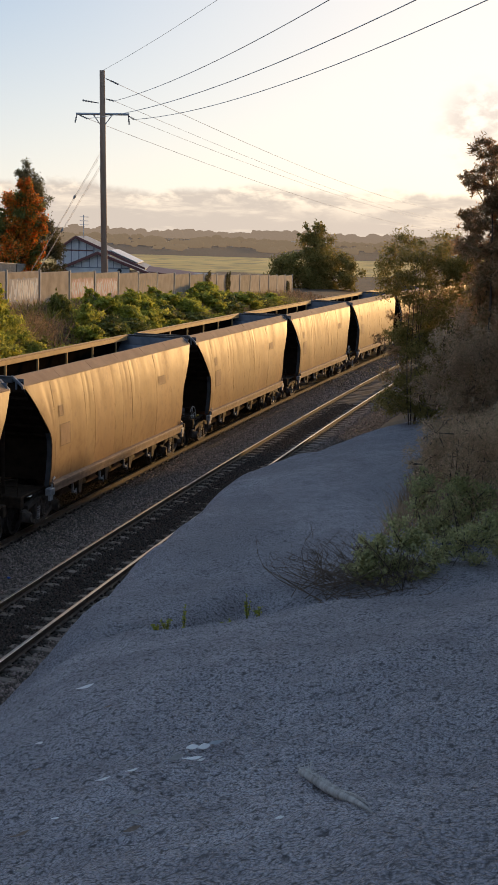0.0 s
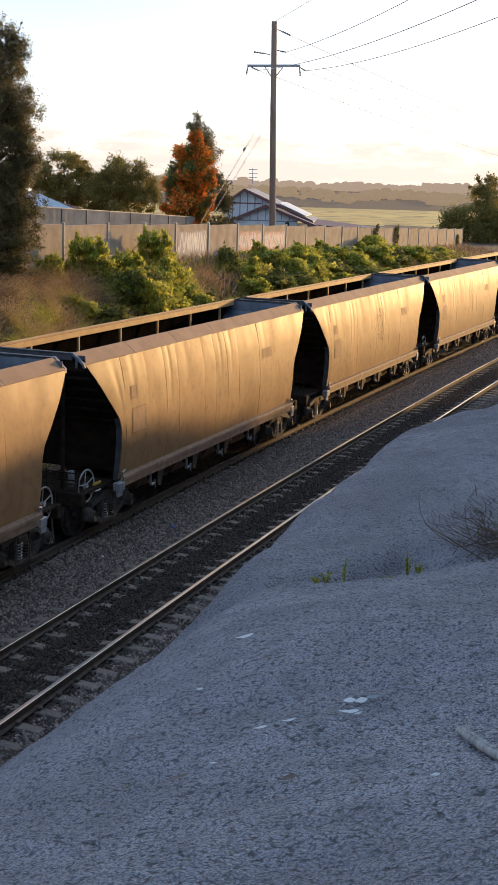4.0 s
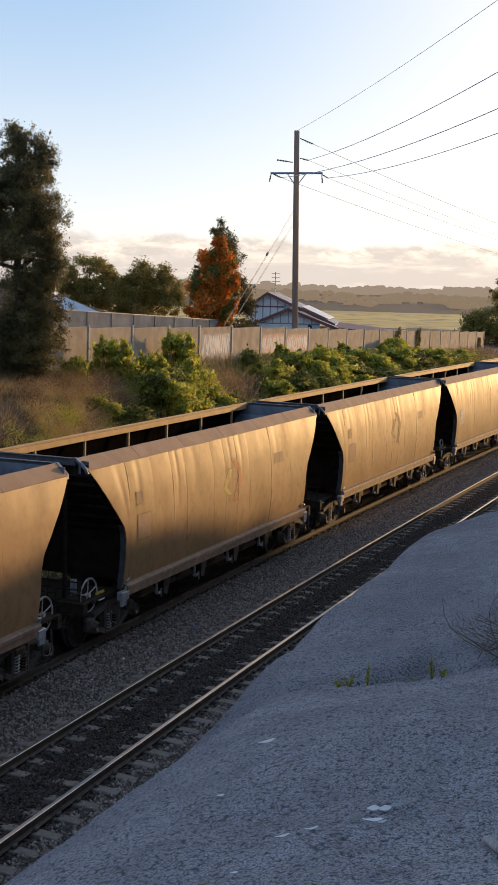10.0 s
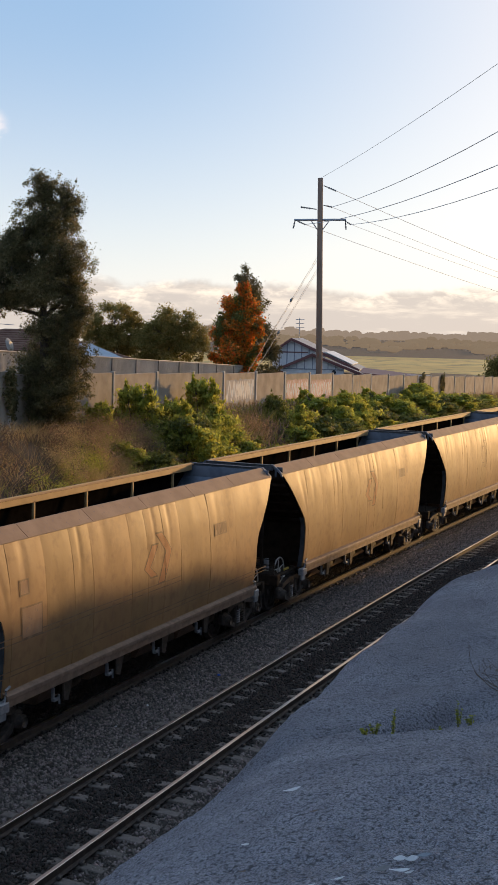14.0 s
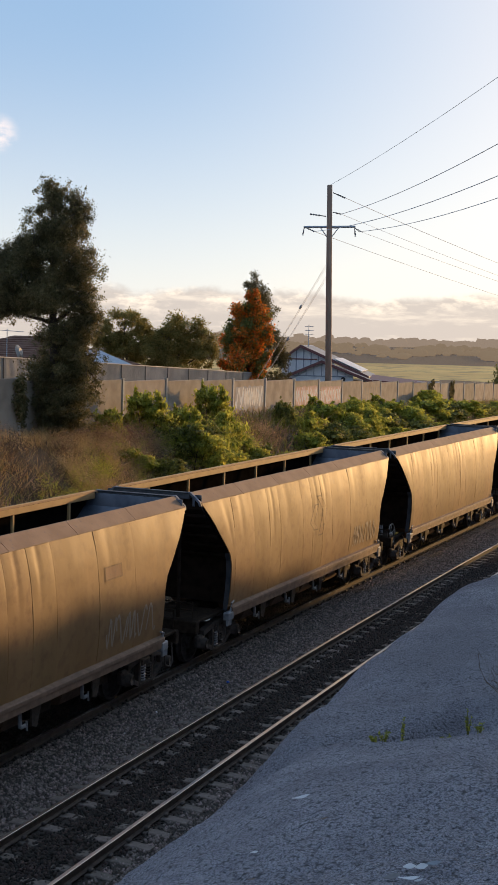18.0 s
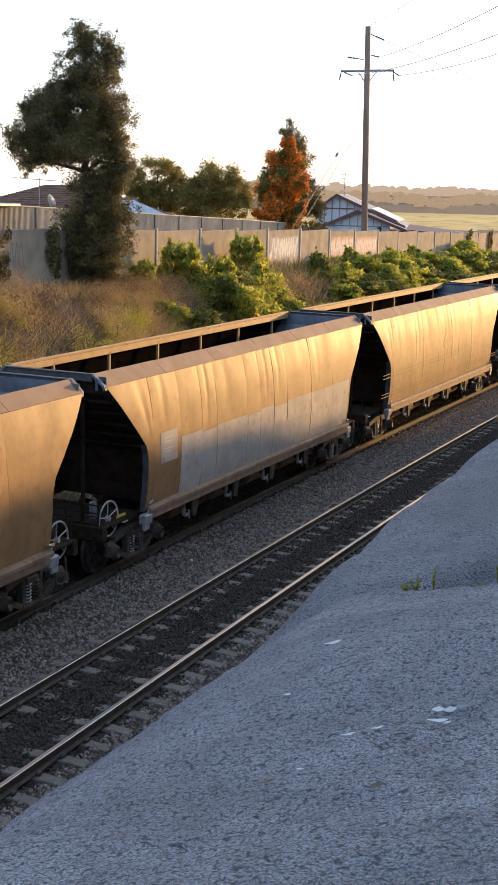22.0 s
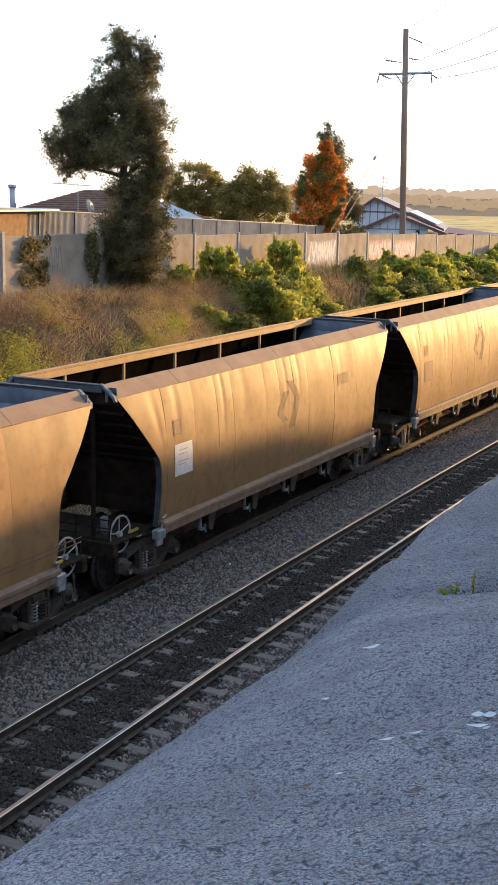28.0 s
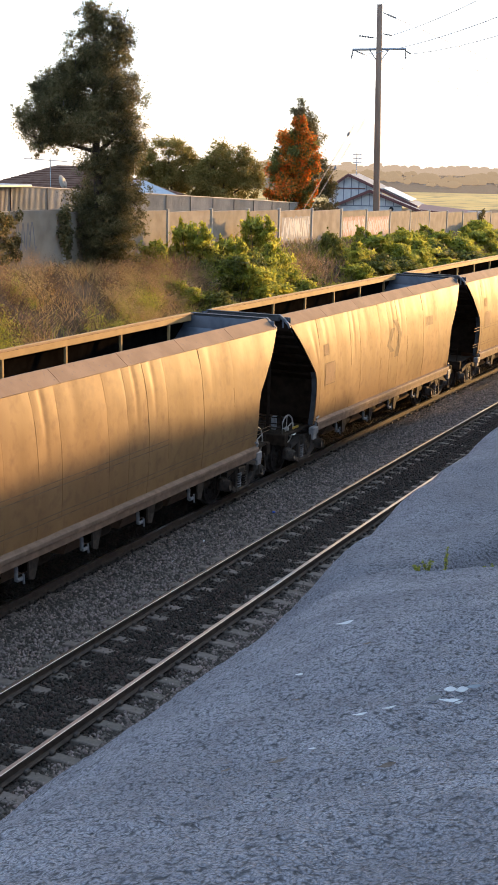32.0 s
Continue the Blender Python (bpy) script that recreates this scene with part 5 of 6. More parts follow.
# green shrubs on the far slope
# (x, y, height, half width)
SHRUBS = [(42.9, 11.8, 1.75, 0.62), (40.6, 12.0, 1.05, 0.42), (43.3, 10.8, 1.4, 0.7), (39.7, 10.6, 0.8, 0.5), (43.6, 10.3, 1.5, 0.72), (40.6, 10.0, 0.9, 0.6), (49.4, 12.0, 1.85, 0.6),
          (45.6, 10.6, 1.6, 0.66), (47.7, 10.5, 1.6, 0.7), (48.1, 9.9, 1.4, 0.7), (49.1, 9.5, 1.1, 0.6), (45.8, 9.9, 1.3, 0.76), (45.2, 11.3, 1.4, 0.55), (56.7, 11.4, 1.5, 0.48),
          (58.3, 10.6, 1.2, 0.68), (62.7, 11.0, 2.1, 0.9), (58.6, 9.8, 1.3, 0.8)]
SHRUBS += [(66.5, 11.0, 1.8, 0.9), (55.3, 9.7, 1.1, 0.64), (61.8, 9.8, 1.5, 0.85), (66.4, 10.0, 1.8, 0.9), (74.6, 11.1, 1.95, 1.0), (69.4, 10.2, 1.4, 0.8), (75.7, 10.3, 1.6, 0.86),
           (80.9, 10.7, 1.75, 0.9), (74.0, 9.4, 1.5, 1.0), (68.4, 9.0, 1.4, 0.93), (52.3, 9.6, 0.7, 0.6), (84.0, 10.2, 1.6, 1.0), (86.5, 12.0, 1.9, 1.1), (90.8, 10.7, 1.5, 1.1), (95.6, 10.9, 1.3, 1.1), (101.9, 10.4, 1.2, 1.1), (71.0, 11.6, 1.6, 0.8)]
SHRUBS = [(x, y, h * (0.68 if x > 60 else 0.85), w * (1.25 if x > 60 else 1.1)) for x, y, h, w in SHRUBS]
rq = random.Random(5)
SHRUBS += [(rq.uniform(43, 50), rq.uniform(8.2, 9.6), rq.uniform(0.5, 0.8), rq.uniform(0.4, 0.6)) for _ in range(9)] + [(rq.uniform(56, 84), rq.uniform(8.2, 9.6), rq.uniform(0.6, 1.0), rq.uniform(0.5, 0.8)) for _ in range(16)]
shrub_protos = []
for i in range(6):
    rr = random.Random(200 + i)
    blobs = [(rr.uniform(-1, 1) * (1.05 - 0.6 * h), h + rr.uniform(-0.08, 0.06), rr.uniform(0.34, 0.5), rr.uniform(0.14, 0.2)) for h in (0.12, 0.15, 0.2, 0.28, 0.35, 0.42, 0.5, 0.58, 0.64, 0.72, 0.8)]
    blobs += [(rr.uniform(-0.8, 0.8), rr.uniform(0.62, 1.12), rr.uniform(0.10, 0.17), rr.uniform(0.14, 0.22)) for _ in range(3)]
    x, y, hh, ww = SHRUBS[i]
    shrub_protos.append(tree("green_shrub", "broad-leaved bright green weed shrub on the slope", "shrub", (x, y, ground_z(x, y) - 0.08), 20, blobs, 0.14, 5600, M_LEAF_BRIGHT if i % 3 != 2 else M_LEAF_OLIVE,
                             0.02, 14, 0.5, 210 + i, "shrubs on the slope", (0.35, 0.75), stems=3, spread=1.4, feather=8))
    shrub_protos[-1].scale = (ww / 0.72, ww / 0.72, hh)
for i, (x, y, hh, ww) in enumerate(SHRUBS):
    if i >= 6:
        c = copy_thing(shrub_protos[(i * 5) % 6], Matrix())
        c.matrix_basis = Matrix.Translation((x, y, ground_z(x, y) - 0.08)) @ Matrix.Rotation(i * 2.1, 4, "Z") @ Matrix.Diagonal((ww / 0.72, ww / 0.72, hh, 1))


# grass and dry scrub
def blades(name, label, count, place, height, width, material, lean=0.5, seed=4):
    rg = np.random.default_rng(seed)
    p = place(rg, count)
    h = height * (0.5 + rg.random(count))[:, None]
    a = rg.uniform(0, 2 * math.pi, count)
    side = np.stack([np.cos(a), np.sin(a), 0 * a], 1) * width * (0.6 + 0.8 * rg.random(count))[:, None]
    tip = p + np.stack([rg.normal(0, lean, count), rg.normal(0, lean, count), np.ones(count)], 1) * h
    mid = (p + tip) / 2 + np.stack([rg.normal(0, 0.06, count), rg.normal(0, 0.06, count), 0.08 + 0 * a], 1) * h
    q = np.stack([p - side * 0.5, p + side * 0.5, mid + side * 0.4, mid - side * 0.4], 1)
    q2 = np.stack([mid - side * 0.4, mid + side * 0.4, tip + side * 0.06, tip - side * 0.06], 1)
    me = quads_mesh(name, np.concatenate([q, q2]).reshape(-1, 3), 4, material)
    return tagged(part(name, me, material), label, "grass", kind="stuff")


def on_slope(x0, x1, y0, y1, tuft=0.35):
    def place(rg, n):
        k = max(1, n // 14)
        cx, cy = rg.uniform(x0, x1, k), rg.uniform(y0, y1, k)
        i = rg.integers(0, k, n)
        xs, ys = cx[i] + rg.normal(0, tuft, n), cy[i] + rg.normal(0, tuft, n)
        return np.array([(x, y, ground_z(x, y) - 0.03) for x, y in zip(xs, ys)])
    return place


blades("dry_grass", "tangled dead brown grass matted over the slope", 15000, on_slope(20, 54, 6.6, 12.7, 0.25), 0.30, 0.022, M_GRASS_BROWN, 1.2, 4)
blades("dry_grass", "pale straw grass in sunlit tufts on the slope", 16000, on_slope(16, 48, 6.7, 12.2, 0.16), 0.34, 0.013, M_SCRUB_STRAW, 0.8, 41)
blades("dry_grass", "thin dry grass on the far slope", 12000, on_slope(50, 125, 6.6, 12.6), 0.5, 0.05, M_GRASS_DRY, 0.5, 5)
blades("green_grass", "yellow-green grass clumps on the slope", 3500, on_slope(20, 46, 6.8, 10.5, 0.3), 0.3, 0.03, M_GRASS_GREEN, 0.7, 6)
blades("green_grass", "rank green growth between the shrubs", 6000, on_slope(44, 110, 7.5, 12.4, 0.4), 0.5, 0.05, M_GRASS_GREEN, 0.5, 7)
blades("bank_grass", "dry straw-coloured grass among the bushes on the bank", 9000, lambda rg, n: np.array([(x, y, bank_top(x, y) - 0.02) for x, y in zip(rg.uniform(19.5, 34, n), rg.uniform(-10.2, -7.6, n))]), 0.32, 0.012, M_GRASS_DRY, 0.5, 18)
blades("yard_grass", "unkempt dry grass behind the bushes", 5000, on_slope(22, 60, -12, -8.0, 0.5), 0.5, 0.04, M_GRASS_DRY, 0.5, 8)
scrub_rng = np.random.default_rng(31)
def scrub(name, label, n, x0, x1, y0, y1, leaves, leaf, material, high=0.32):
    shift = scrub_rng.uniform(0, 50)
    xs, ys = scrub_rng.uniform(x0, x1, n * 3), scrub_rng.uniform(y0, y1, n * 3)
    thick = np.array([noise.noise((x * 0.32 + shift, y * 0.75, shift)) + 0.5 * noise.noise((x * 0.22, y * 0.6, 4.0)) for x, y in zip(xs, ys)])
    pick = np.argsort(-thick)[:n]
    xs, ys = xs[pick], ys[pick]
    c = np.array([(x, y, ground_z(x, y) + high * 0.35) for x, y in zip(xs, ys)])
    k = scrub_rng.uniform(0.5, 1.5, n)[:, None]
    me = quads_mesh(name, leaf_cloud(scrub_rng, c, np.array([[0.55, 0.55, high]]) * k, leaves, leaf, slim=0.35), 4, material)
    tagged(part(name, me, material), label, "scrub", kind="stuff")


for name, label, n, x0, x1, y0, y1, leaves, leaf, material, high in (
        ("dry_scrub", "brown dead scrub in low mounds on the slope", 84, 20, 53, 6.9, 12.5, 120000, 0.045, M_LEAF_DRY, 0.52),
        ("rusty_scrub", "reddish dead weeds heaped on the slope", 44, 26, 48, 8.2, 12.4, 48000, 0.045, M_SCRUB_RED, 0.6),
        ("straw_scrub", "straw-coloured tufts of dead weed on the slope", 70, 22, 42, 6.9, 12.2, 80000, 0.045, M_SCRUB_STRAW, 0.55),
        ("green_scrub", "olive green weeds creeping over the slope", 46, 22, 44, 6.8, 11.4, 56000, 0.05, M_LEAF_BRIGHT, 0.55),
        ("grey_scrub", "grey twiggy brush in the hollows of the slope", 60, 26, 58, 7.4, 12.2, 36000, 0.06, M_TWIG, 0.45),
        ("sunlit_weeds", "golden-green weeds on the sunny foot of the slope", 56, 22, 36, 6.9, 10.6, 44000, 0.06, M_LEAF_BRIGHT, 0.55),
        ("rank_growth", "rank yellow-green weeds between the shrubs", 60, 42, 50.5, 8.0, 11.2, 44000, 0.085, M_LEAF_BRIGHT, 0.7),
        ("low_growth", "yellow-green weeds low on the slope", 60, 56, 72, 7.6, 11.6, 46000, 0.085, M_LEAF_BRIGHT, 0.42),
        ("slope_growth", "mixed green weeds between the shrubs", 120, 58, 112, 7.2, 12.4, 26000, 0.10, M_LEAF_BRIGHT, 0.4)):
    scrub(name, label, n, x0, x1, y0, y1, leaves, leaf, material, high)
tw = Shape()
rt = random.Random(9)
for i in range(150):
    x, y = rt.uniform(22, 57), rt.uniform(7.2, 11.9)
    z = ground_z(x, y)
    limb(tw, (x, y, z), (x + rt.uniform(-0.9, 0.9), y + rt.uniform(-0.5, 0.5), z + rt.uniform(0.3, 1.0)), 0.018, 0.006, 0.2, 4, rt)
tagged(part("dead_stalks", tw, M_TWIG), "bare dead stalks standing in the scrub", "stalks", kind="stuff")

# ---- boundary wall ----
M_WALL = mat("weathered_concrete_panel", (0.25, 0.20, 0.15), (0.35, 0.29, 0.22), 1.6, 0.9, 0, 0.003, 30, speck=(0.28, 0.24, 0.20), speck_scale=3.5, speck_at=(0.55, 0.8), vary=0.12)
M_POST = mat("pale_concrete_post", (0.42, 0.375, 0.32), (0.52, 0.47, 0.40), 5.0, 0.9, 0, 0.003, 40, vary=0.1)
M_SPRAYW = mat("white_blue_spray", (0.40, 0.42, 0.46), (0.48, 0.50, 0.54), 7.0, 0.6)
M_SPRAYP = mat("purple_spray", (0.36, 0.27, 0.33), (0.44, 0.34, 0.42), 6.0, 0.6)
M_SPRAYB = mat("pale_blue_spray", (0.28, 0.36, 0.46), (0.38, 0.45, 0.54), 6.0, 0.7)
M_PATCHB = mat("faded_blue_ground_coat", (0.24, 0.25, 0.28), (0.33, 0.32, 0.32), 2.0, 0.8)
M_PATCHP = mat("faded_pink_ground_coat", (0.32, 0.20, 0.18), (0.40, 0.27, 0.24), 2.0, 0.8)
M_SPRAYD = mat("faint_dark_spray", (0.17, 0.16, 0.17), (0.22, 0.2, 0.2), 6.0, 0.7)
wall = thing("boundary_wall")
tagged(wall, "weathered concrete panel wall with posts and graffiti along the railway", "wall", kind="structure")
POSTS = [26.6, 31.4, 36.2, 40.0, 43.49, 47.25, 50.85, 54.27, 58.31, 62.39, 66.33, 70.41, 74.27, 78.27, 82.26] + [86.2 + 3.95 * i for i in range(11)]
post_m = Shape().box((0, 0, 0.97), (0.15, 0.13, 1.98), 0.015).mesh("post", M_POST)
for i, x in enumerate(POSTS):
    z = wall_foot(x)
    part("post", post_m, M_POST, wall, m=pose(x, WALL_Y - 0.02, z, rs_.uniform(-0.5, 0.5), rs_.uniform(-0.6, 0.6), 0))
    if i + 1 < len(POSTS):
        x2 = POSTS[i + 1]
        zt, zb = min(wall_top(x), wall_top(x2)) - 0.03 + 0.5 * abs(wall_top(x) - wall_top(x2)), wall_foot((x + x2) / 2) - 0.4
        p = part("wall_panel", Shape().box(((x + x2) / 2, WALL_Y, (zt + zb) / 2), (x2 - x - 0.14, 0.09, zt - zb), 0.012), M_WALL, wall)
        if i in (1, 7, 9, 10, 12):
            ma = {1: M_SPRAYD, 7: M_SPRAYW, 9: M_SPRAYP, 10: M_SPRAYP, 12: M_SPRAYD}[i]
            ry = random.Random(i)
            wspan = (x2 - x) * (0.35 if i == 1 else 0.85)
            for g in scrawl(ry, (x + x2 - wspan) / 2, (x + x2 + wspan) / 2, zt - 1.25, zt - 0.35, 4 if i == 1 else 6, 0.05 if i == 1 else 0.07, lambda u, z: (u, WALL_Y - 0.050, z)):
                part("graffiti", g, ma, p, "illegible looping spray-painted scrawl")
            if i in (7, 9, 10):
                fill = Shape().sheet([[(x + 0.3 + (x2 - x - 0.6) * a / 12, WALL_Y - 0.046, zt - 0.3 - 0.12 * noise.noise((a * 0.9, i, 0)) - (1.05 + 0.2 * noise.noise((a * 0.7, i, 5))) * b) for a in range(13)][::-1] for b in (0, 1)])
                part("graffiti", fill, M_PATCHB if i == 7 else M_PATCHP, p, "faded ground coat of spray paint")
                for g in scrawl(ry, (x + x2 - wspan) / 2, (x + x2 + wspan) / 2, zt - 1.1, zt - 0.5, 5, 0.11, lambda u, z: (u, WALL_Y - 0.048, z)):
                    part("graffiti", g, M_SPRAYB, p, "faded patch of spray paint")

for k, (x, w_, h_) in enumerate([(32.9, 0.7, 1.75), (36.15, 0.28, 1.9), (91.0, 0.5, 1.9), (97.5, 0.55, 1.9), (123.0, 0.5, 1.2)]):
    rg = np.random.default_rng(90 + k)
    z = wall_foot(x)
    cs = np.array([(x + rg.uniform(-w_, w_), WALL_Y - 0.14, z + rg.uniform(0.4, h_)) for _ in range(22)])
    iv = thing("ivy", Matrix())
    tagged(iv, "dark ivy clump hanging over the wall", "ivy", group="ivy on the wall")
    part("ivy_leaves", quads_mesh("ivy_leaves", leaf_cloud(rg, cs, np.tile([[0.25, 0.08, 0.25]], (22, 1)), 1300, 0.10, slim=0.8), 4, M_LEAF_DARK), M_LEAF_DARK, iv)

# ---- sheet-metal fence behind the wall ----
M_CORR = mat("weathered_sheet_metal", (0.27, 0.245, 0.215), (0.39, 0.35, 0.305), 1.2, 0.6, 0.1, 0.001, 30, vary=0.12)
M_FPOST = mat("dark_fence_post", (0.10, 0.085, 0.075), (0.14, 0.12, 0.105), 5.0, 0.7)
fence = thing("sheet_metal_fence")
tagged(fence, "grey corrugated sheet-metal yard fence", "fence", kind="structure")
FT = [(28, 7.0), (38.8, 6.67), (49.5, 6.27), (60.1, 5.87), (68, 5.55)]


def fence_top(x):
    for (a, p), (b, q) in zip(FT, FT[1:]):
        if x <= b:
            return p + (q - p) * (x - a) / (b - a)
    return FT[-1][1]


x = 30.0
while x < 66:
    s = Shape()
    s.sheet([[(x + i * 0.01, 17.36 + 0.009 * math.sin(i * 0.7854), fence_top(x + i * 0.01) - dz) for i in range(240)] for dz in (2.3, 0.0)], (0, 0.012, 0))
    part("fence_sheet", s, M_CORR, fence)
    part("fence_post", Shape().box((x, 17.335, fence_top(x) - 1.1), (0.035, 0.04, 2.2), 0.008), M_FPOST, fence)
    part("fence_cap", Shape().tube([(x, 17.365, fence_top(x) + 0.01), (x + 2.39, 17.365, fence_top(x + 2.39) + 0.01)], 0.035, 6), M_CORR, fence)
    x += 2.4

# ---- houses ----
M_BRICK = mat("tan_brick", (0.36, 0.20, 0.09), (0.46, 0.28, 0.14), 5.0, 0.9, 0, 0.003, 40)
M_TILE = mat("dark_roof_tile", (0.15, 0.078, 0.055), (0.21, 0.12, 0.085), 3.0, 0.95, 0, 0.004, 30, specular=0.15)
M_METALROOF = mat("pale_metal_roof", (0.32, 0.35, 0.38), (0.42, 0.45, 0.48), 2.0, 0.4, 0.3)
M_FIBRO = mat("pale_blue_board", (0.60, 0.60, 0.60), (0.72, 0.72, 0.71), 2.0, 0.75)
M_TRIM = mat("dark_red_trim", (0.14, 0.05, 0.045), (0.19, 0.075, 0.065), 4.0, 0.6)
M_ROOFGREY = mat("dull_grey_sheet_roof", (0.27, 0.25, 0.235), (0.36, 0.335, 0.315), 1.5, 0.6, 0.1)
M_STRIP = mat("blue_grey_cover_strip", (0.20, 0.22, 0.26), (0.26, 0.28, 0.32), 4.0, 0.7)
M_DARKGLASS = mat("dark_window_glass", (0.02, 0.025, 0.03), (0.04, 0.045, 0.05), 2.0, 0.1)
M_POLE = mat("weathered_pole_timber", (0.26, 0.17, 0.12), (0.36, 0.25, 0.18), 4.0, 0.85, 0, 0.006, 20, stretch=(1, 1, 0.12))
M_LINE = mat("dull_aluminium_line", (0.46, 0.46, 0.47), (0.54, 0.54, 0.55), 5.0, 0.5)
M_WIRE = mat("dark_cable", (0.14, 0.14, 0.145), (0.2, 0.2, 0.2), 5.0, 0.6)


def tile_roof(parent, x0, x1, y0, y1, eave, ridge, hip, material, rows=11):
    """A hipped roof laid in overlapping courses."""
    ym = (y0 + y1) / 2
    base = Shape()
    for sgn, ye in ((-1, y0), (1, y1)):
        base.sheet([[(x0, ye, eave - 0.06), (x1, ye, eave - 0.06)][::-sgn], [(x0 + hip, ym, ridge - 0.07), (x1 - hip, ym, ridge - 0.07)][::-sgn]])
    for sgn, xe, h in ((-1, x0, hip), (1, x1, -hip)):
        base.sheet([[(xe, y0, eave - 0.06), (xe, y1, eave - 0.06)][::sgn], [(xe + h, ym - 0.01, ridge - 0.07), (xe + h, ym + 0.01, ridge - 0.07)][::sgn]])
    roof = part("roof", base, material, parent, "hipped roof of dark tiles")
    for i in range(rows):
        t0, t1 = i / rows, (i + 1) / rows
        za, zb = eave + (ridge - eave) * t0 + 0.03, eave + (ridge - eave) * t1
        for sgn, ye in ((-1, y0), (1, y1)):
            ya, yb = ye + (ym - ye) * t0, ye + (ym - ye) * t1
            part("tile_course", Shape().sheet([[(x0 + hip * t0, ya, za), (x1 - hip * t0, ya, za)][::-sgn], [(x0 + hip * t1, yb, zb), (x1 - hip * t1, yb, zb)][::-sgn]], (0, 0, -0.05)), material, roof)
        for sgn, xe, h in ((-1, x0, hip), (1, x1, -hip)):
            part("tile_course", Shape().sheet([[(xe + h * t0, y0 + (ym - y0) * t0, za), (xe + h * t0, y1 + (ym - y1) * t0, za)][::sgn], [(xe + h * t1, y0 + (ym - y0) * t1, zb), (xe + h * t1, y1 + (ym - y1) * t1, zb)][::sgn]], (0, 0, -0.05)), material, roof)
    return roof


h1 = thing("house", Matrix.Translation((63.38, 28.557, 0)) @ Matrix.Rotation(radians(-58.92), 4, "Z"))
tagged(h1, "low house with a dark tiled hip roof behind the fence", "house", group="houses beyond the wall")
part("wall", Shape().box((-0.6, 0, 4.2), (12.0, 7.2, 3.2), 0.03), M_BRICK, h1)
tile_roof(h1, -7.3, 6.1, -4.2, 4.2, 5.7, 7.34, 5.77, M_TILE, 14)
flue = part("flue_pipe", Shape().tube([(-5.44, -1, 5.6), (-5.46, -1, 7.4)], 0.17, 12), M_METALROOF, h1, "round metal flue with a cowl", smooth=True)
part("cowl", Shape().lathe([(0.2, 7.38), (0.24, 7.42), (0.24, 7.52), (0.16, 7.56)], 12, "Z", Matrix.Translation((-5.46, -1, 0))), M_METALROOF, flue)
ant = Shape().tube([(-1.85, -3.5, 5.9), (-1.84, -3.5, 7.7)], 0.025, 6).tube([(-3.2, -3.5, 7.67), (-0.95, -3.5, 7.55)], 0.018, 5)
for i in range(9):
    ant.tube([(-3.1 + i * 0.26, -3.75, 7.66 - i * 0.014), (-3.1 + i * 0.26, -3.25, 7.66 - i * 0.014)], 0.010, 4)
part("aerial", ant, M_METALROOF, h1, "thin television aerial")
part("satellite_dish", Shape().lathe([(0.02, 0.14), (0.22, 0.10), (0.40, 0.0), (0.42, 0.0), (0.22, 0.12)], 18, "X", pose(-1.2, -3.2, 6.45, 0, -18, -25)), M_CORR, h1, "grey satellite dish")
pan = Shape()
pan.sheet([[(2.1, -3.9, 5.86), (4.9, -3.9, 5.86)], [(2.1, -2.1, 6.57), (3.2, -2.1, 6.57)]], (0, 0, 0.06))
part("roof_panel", pan, M_METALROOF, h1, "pale blue panel on the tiled slope")
shed = thing("brick_shed")
tagged(shed, "tan brick shed with a thin flat roof", "shed", group="houses beyond the wall")
part("wall", Shape().box((35.8, 18.8, 5.0), (5.8, 3.2, 3.16), 0.02), M_BRICK, shed)
part("roof", Shape().box((36.7, 18.9, 6.66), (7.4, 3.9, 0.10), 0.02), M_METALROOF, shed, "thin pale flat roof")

# gabled cottage with dark red trim
h3 = thing("gabled_cottage")
tagged(h3, "pale blue weatherboard cottage with dark red trimmed gables", "house", group="houses beyond the wall")


def front_wall(parent, y, outline, label=""):
    """An upright wall facing the railway, from its outline of (x, z) corners, 0.15 thick."""
    n = len(outline)
    vs = [(x, y, z) for x, z in outline] + [(x, y + 0.15, z) for x, z in outline]
    fs = [tuple(range(n)), tuple(range(2 * n - 1, n - 1, -1))] + [((i + 1) % n, i, i + n, (i + 1) % n + n) for i in range(n)]
    return part("wall", Shape().add(vs, fs), M_FIBRO, parent, label)


def barge(parent, y, a, b):
    (x0, z0), (x1, z1) = a, b
    part("barge_board", Shape().sheet([[(x0, y, z0 - 0.26), (x1, y, z1 - 0.26)], [(x0, y, z0 + 0.04), (x1, y, z1 + 0.04)]], (0, 0.06, 0)), M_TRIM, parent, "dark red barge board")


def roof_slope(parent, a, b, y0, y1, label):
    (x0, z0), (x1, z1) = a, b
    part("roof", Shape().sheet([[(x0, y0, z0), (x0, y1, z0)], [(x1, y0, z1), (x1, y1, z1)]], (0, 0, -0.1)), M_ROOFGREY, parent, label)


h3.matrix_basis = Matrix.Translation((124.42, 34.9, 0)) @ Matrix.Rotation(radians(-77), 4, "Z")
front_wall(h3, 0.0, [(-1.95, 1.4), (3.4, 1.4), (3.4, 5.45), (0.0, 6.9), (-1.95, 5.5)], "pale blue boarded gable")
for x in (-1.2, -0.45, 0.3, 1.05, 1.8):
    top = 6.9 - (abs(x) * 0.72 if x < 0 else x * 0.43)
    part("cover_strip", Shape().box((x, -0.03, (3.3 + top) / 2), (0.10, 0.06, top - 3.3), 0.01), M_STRIP, h3)
part("rail_board", Shape().box((-0.1, -0.04, 5.55), (3.6, 0.07, 0.12), 0.01), M_TRIM, h3)
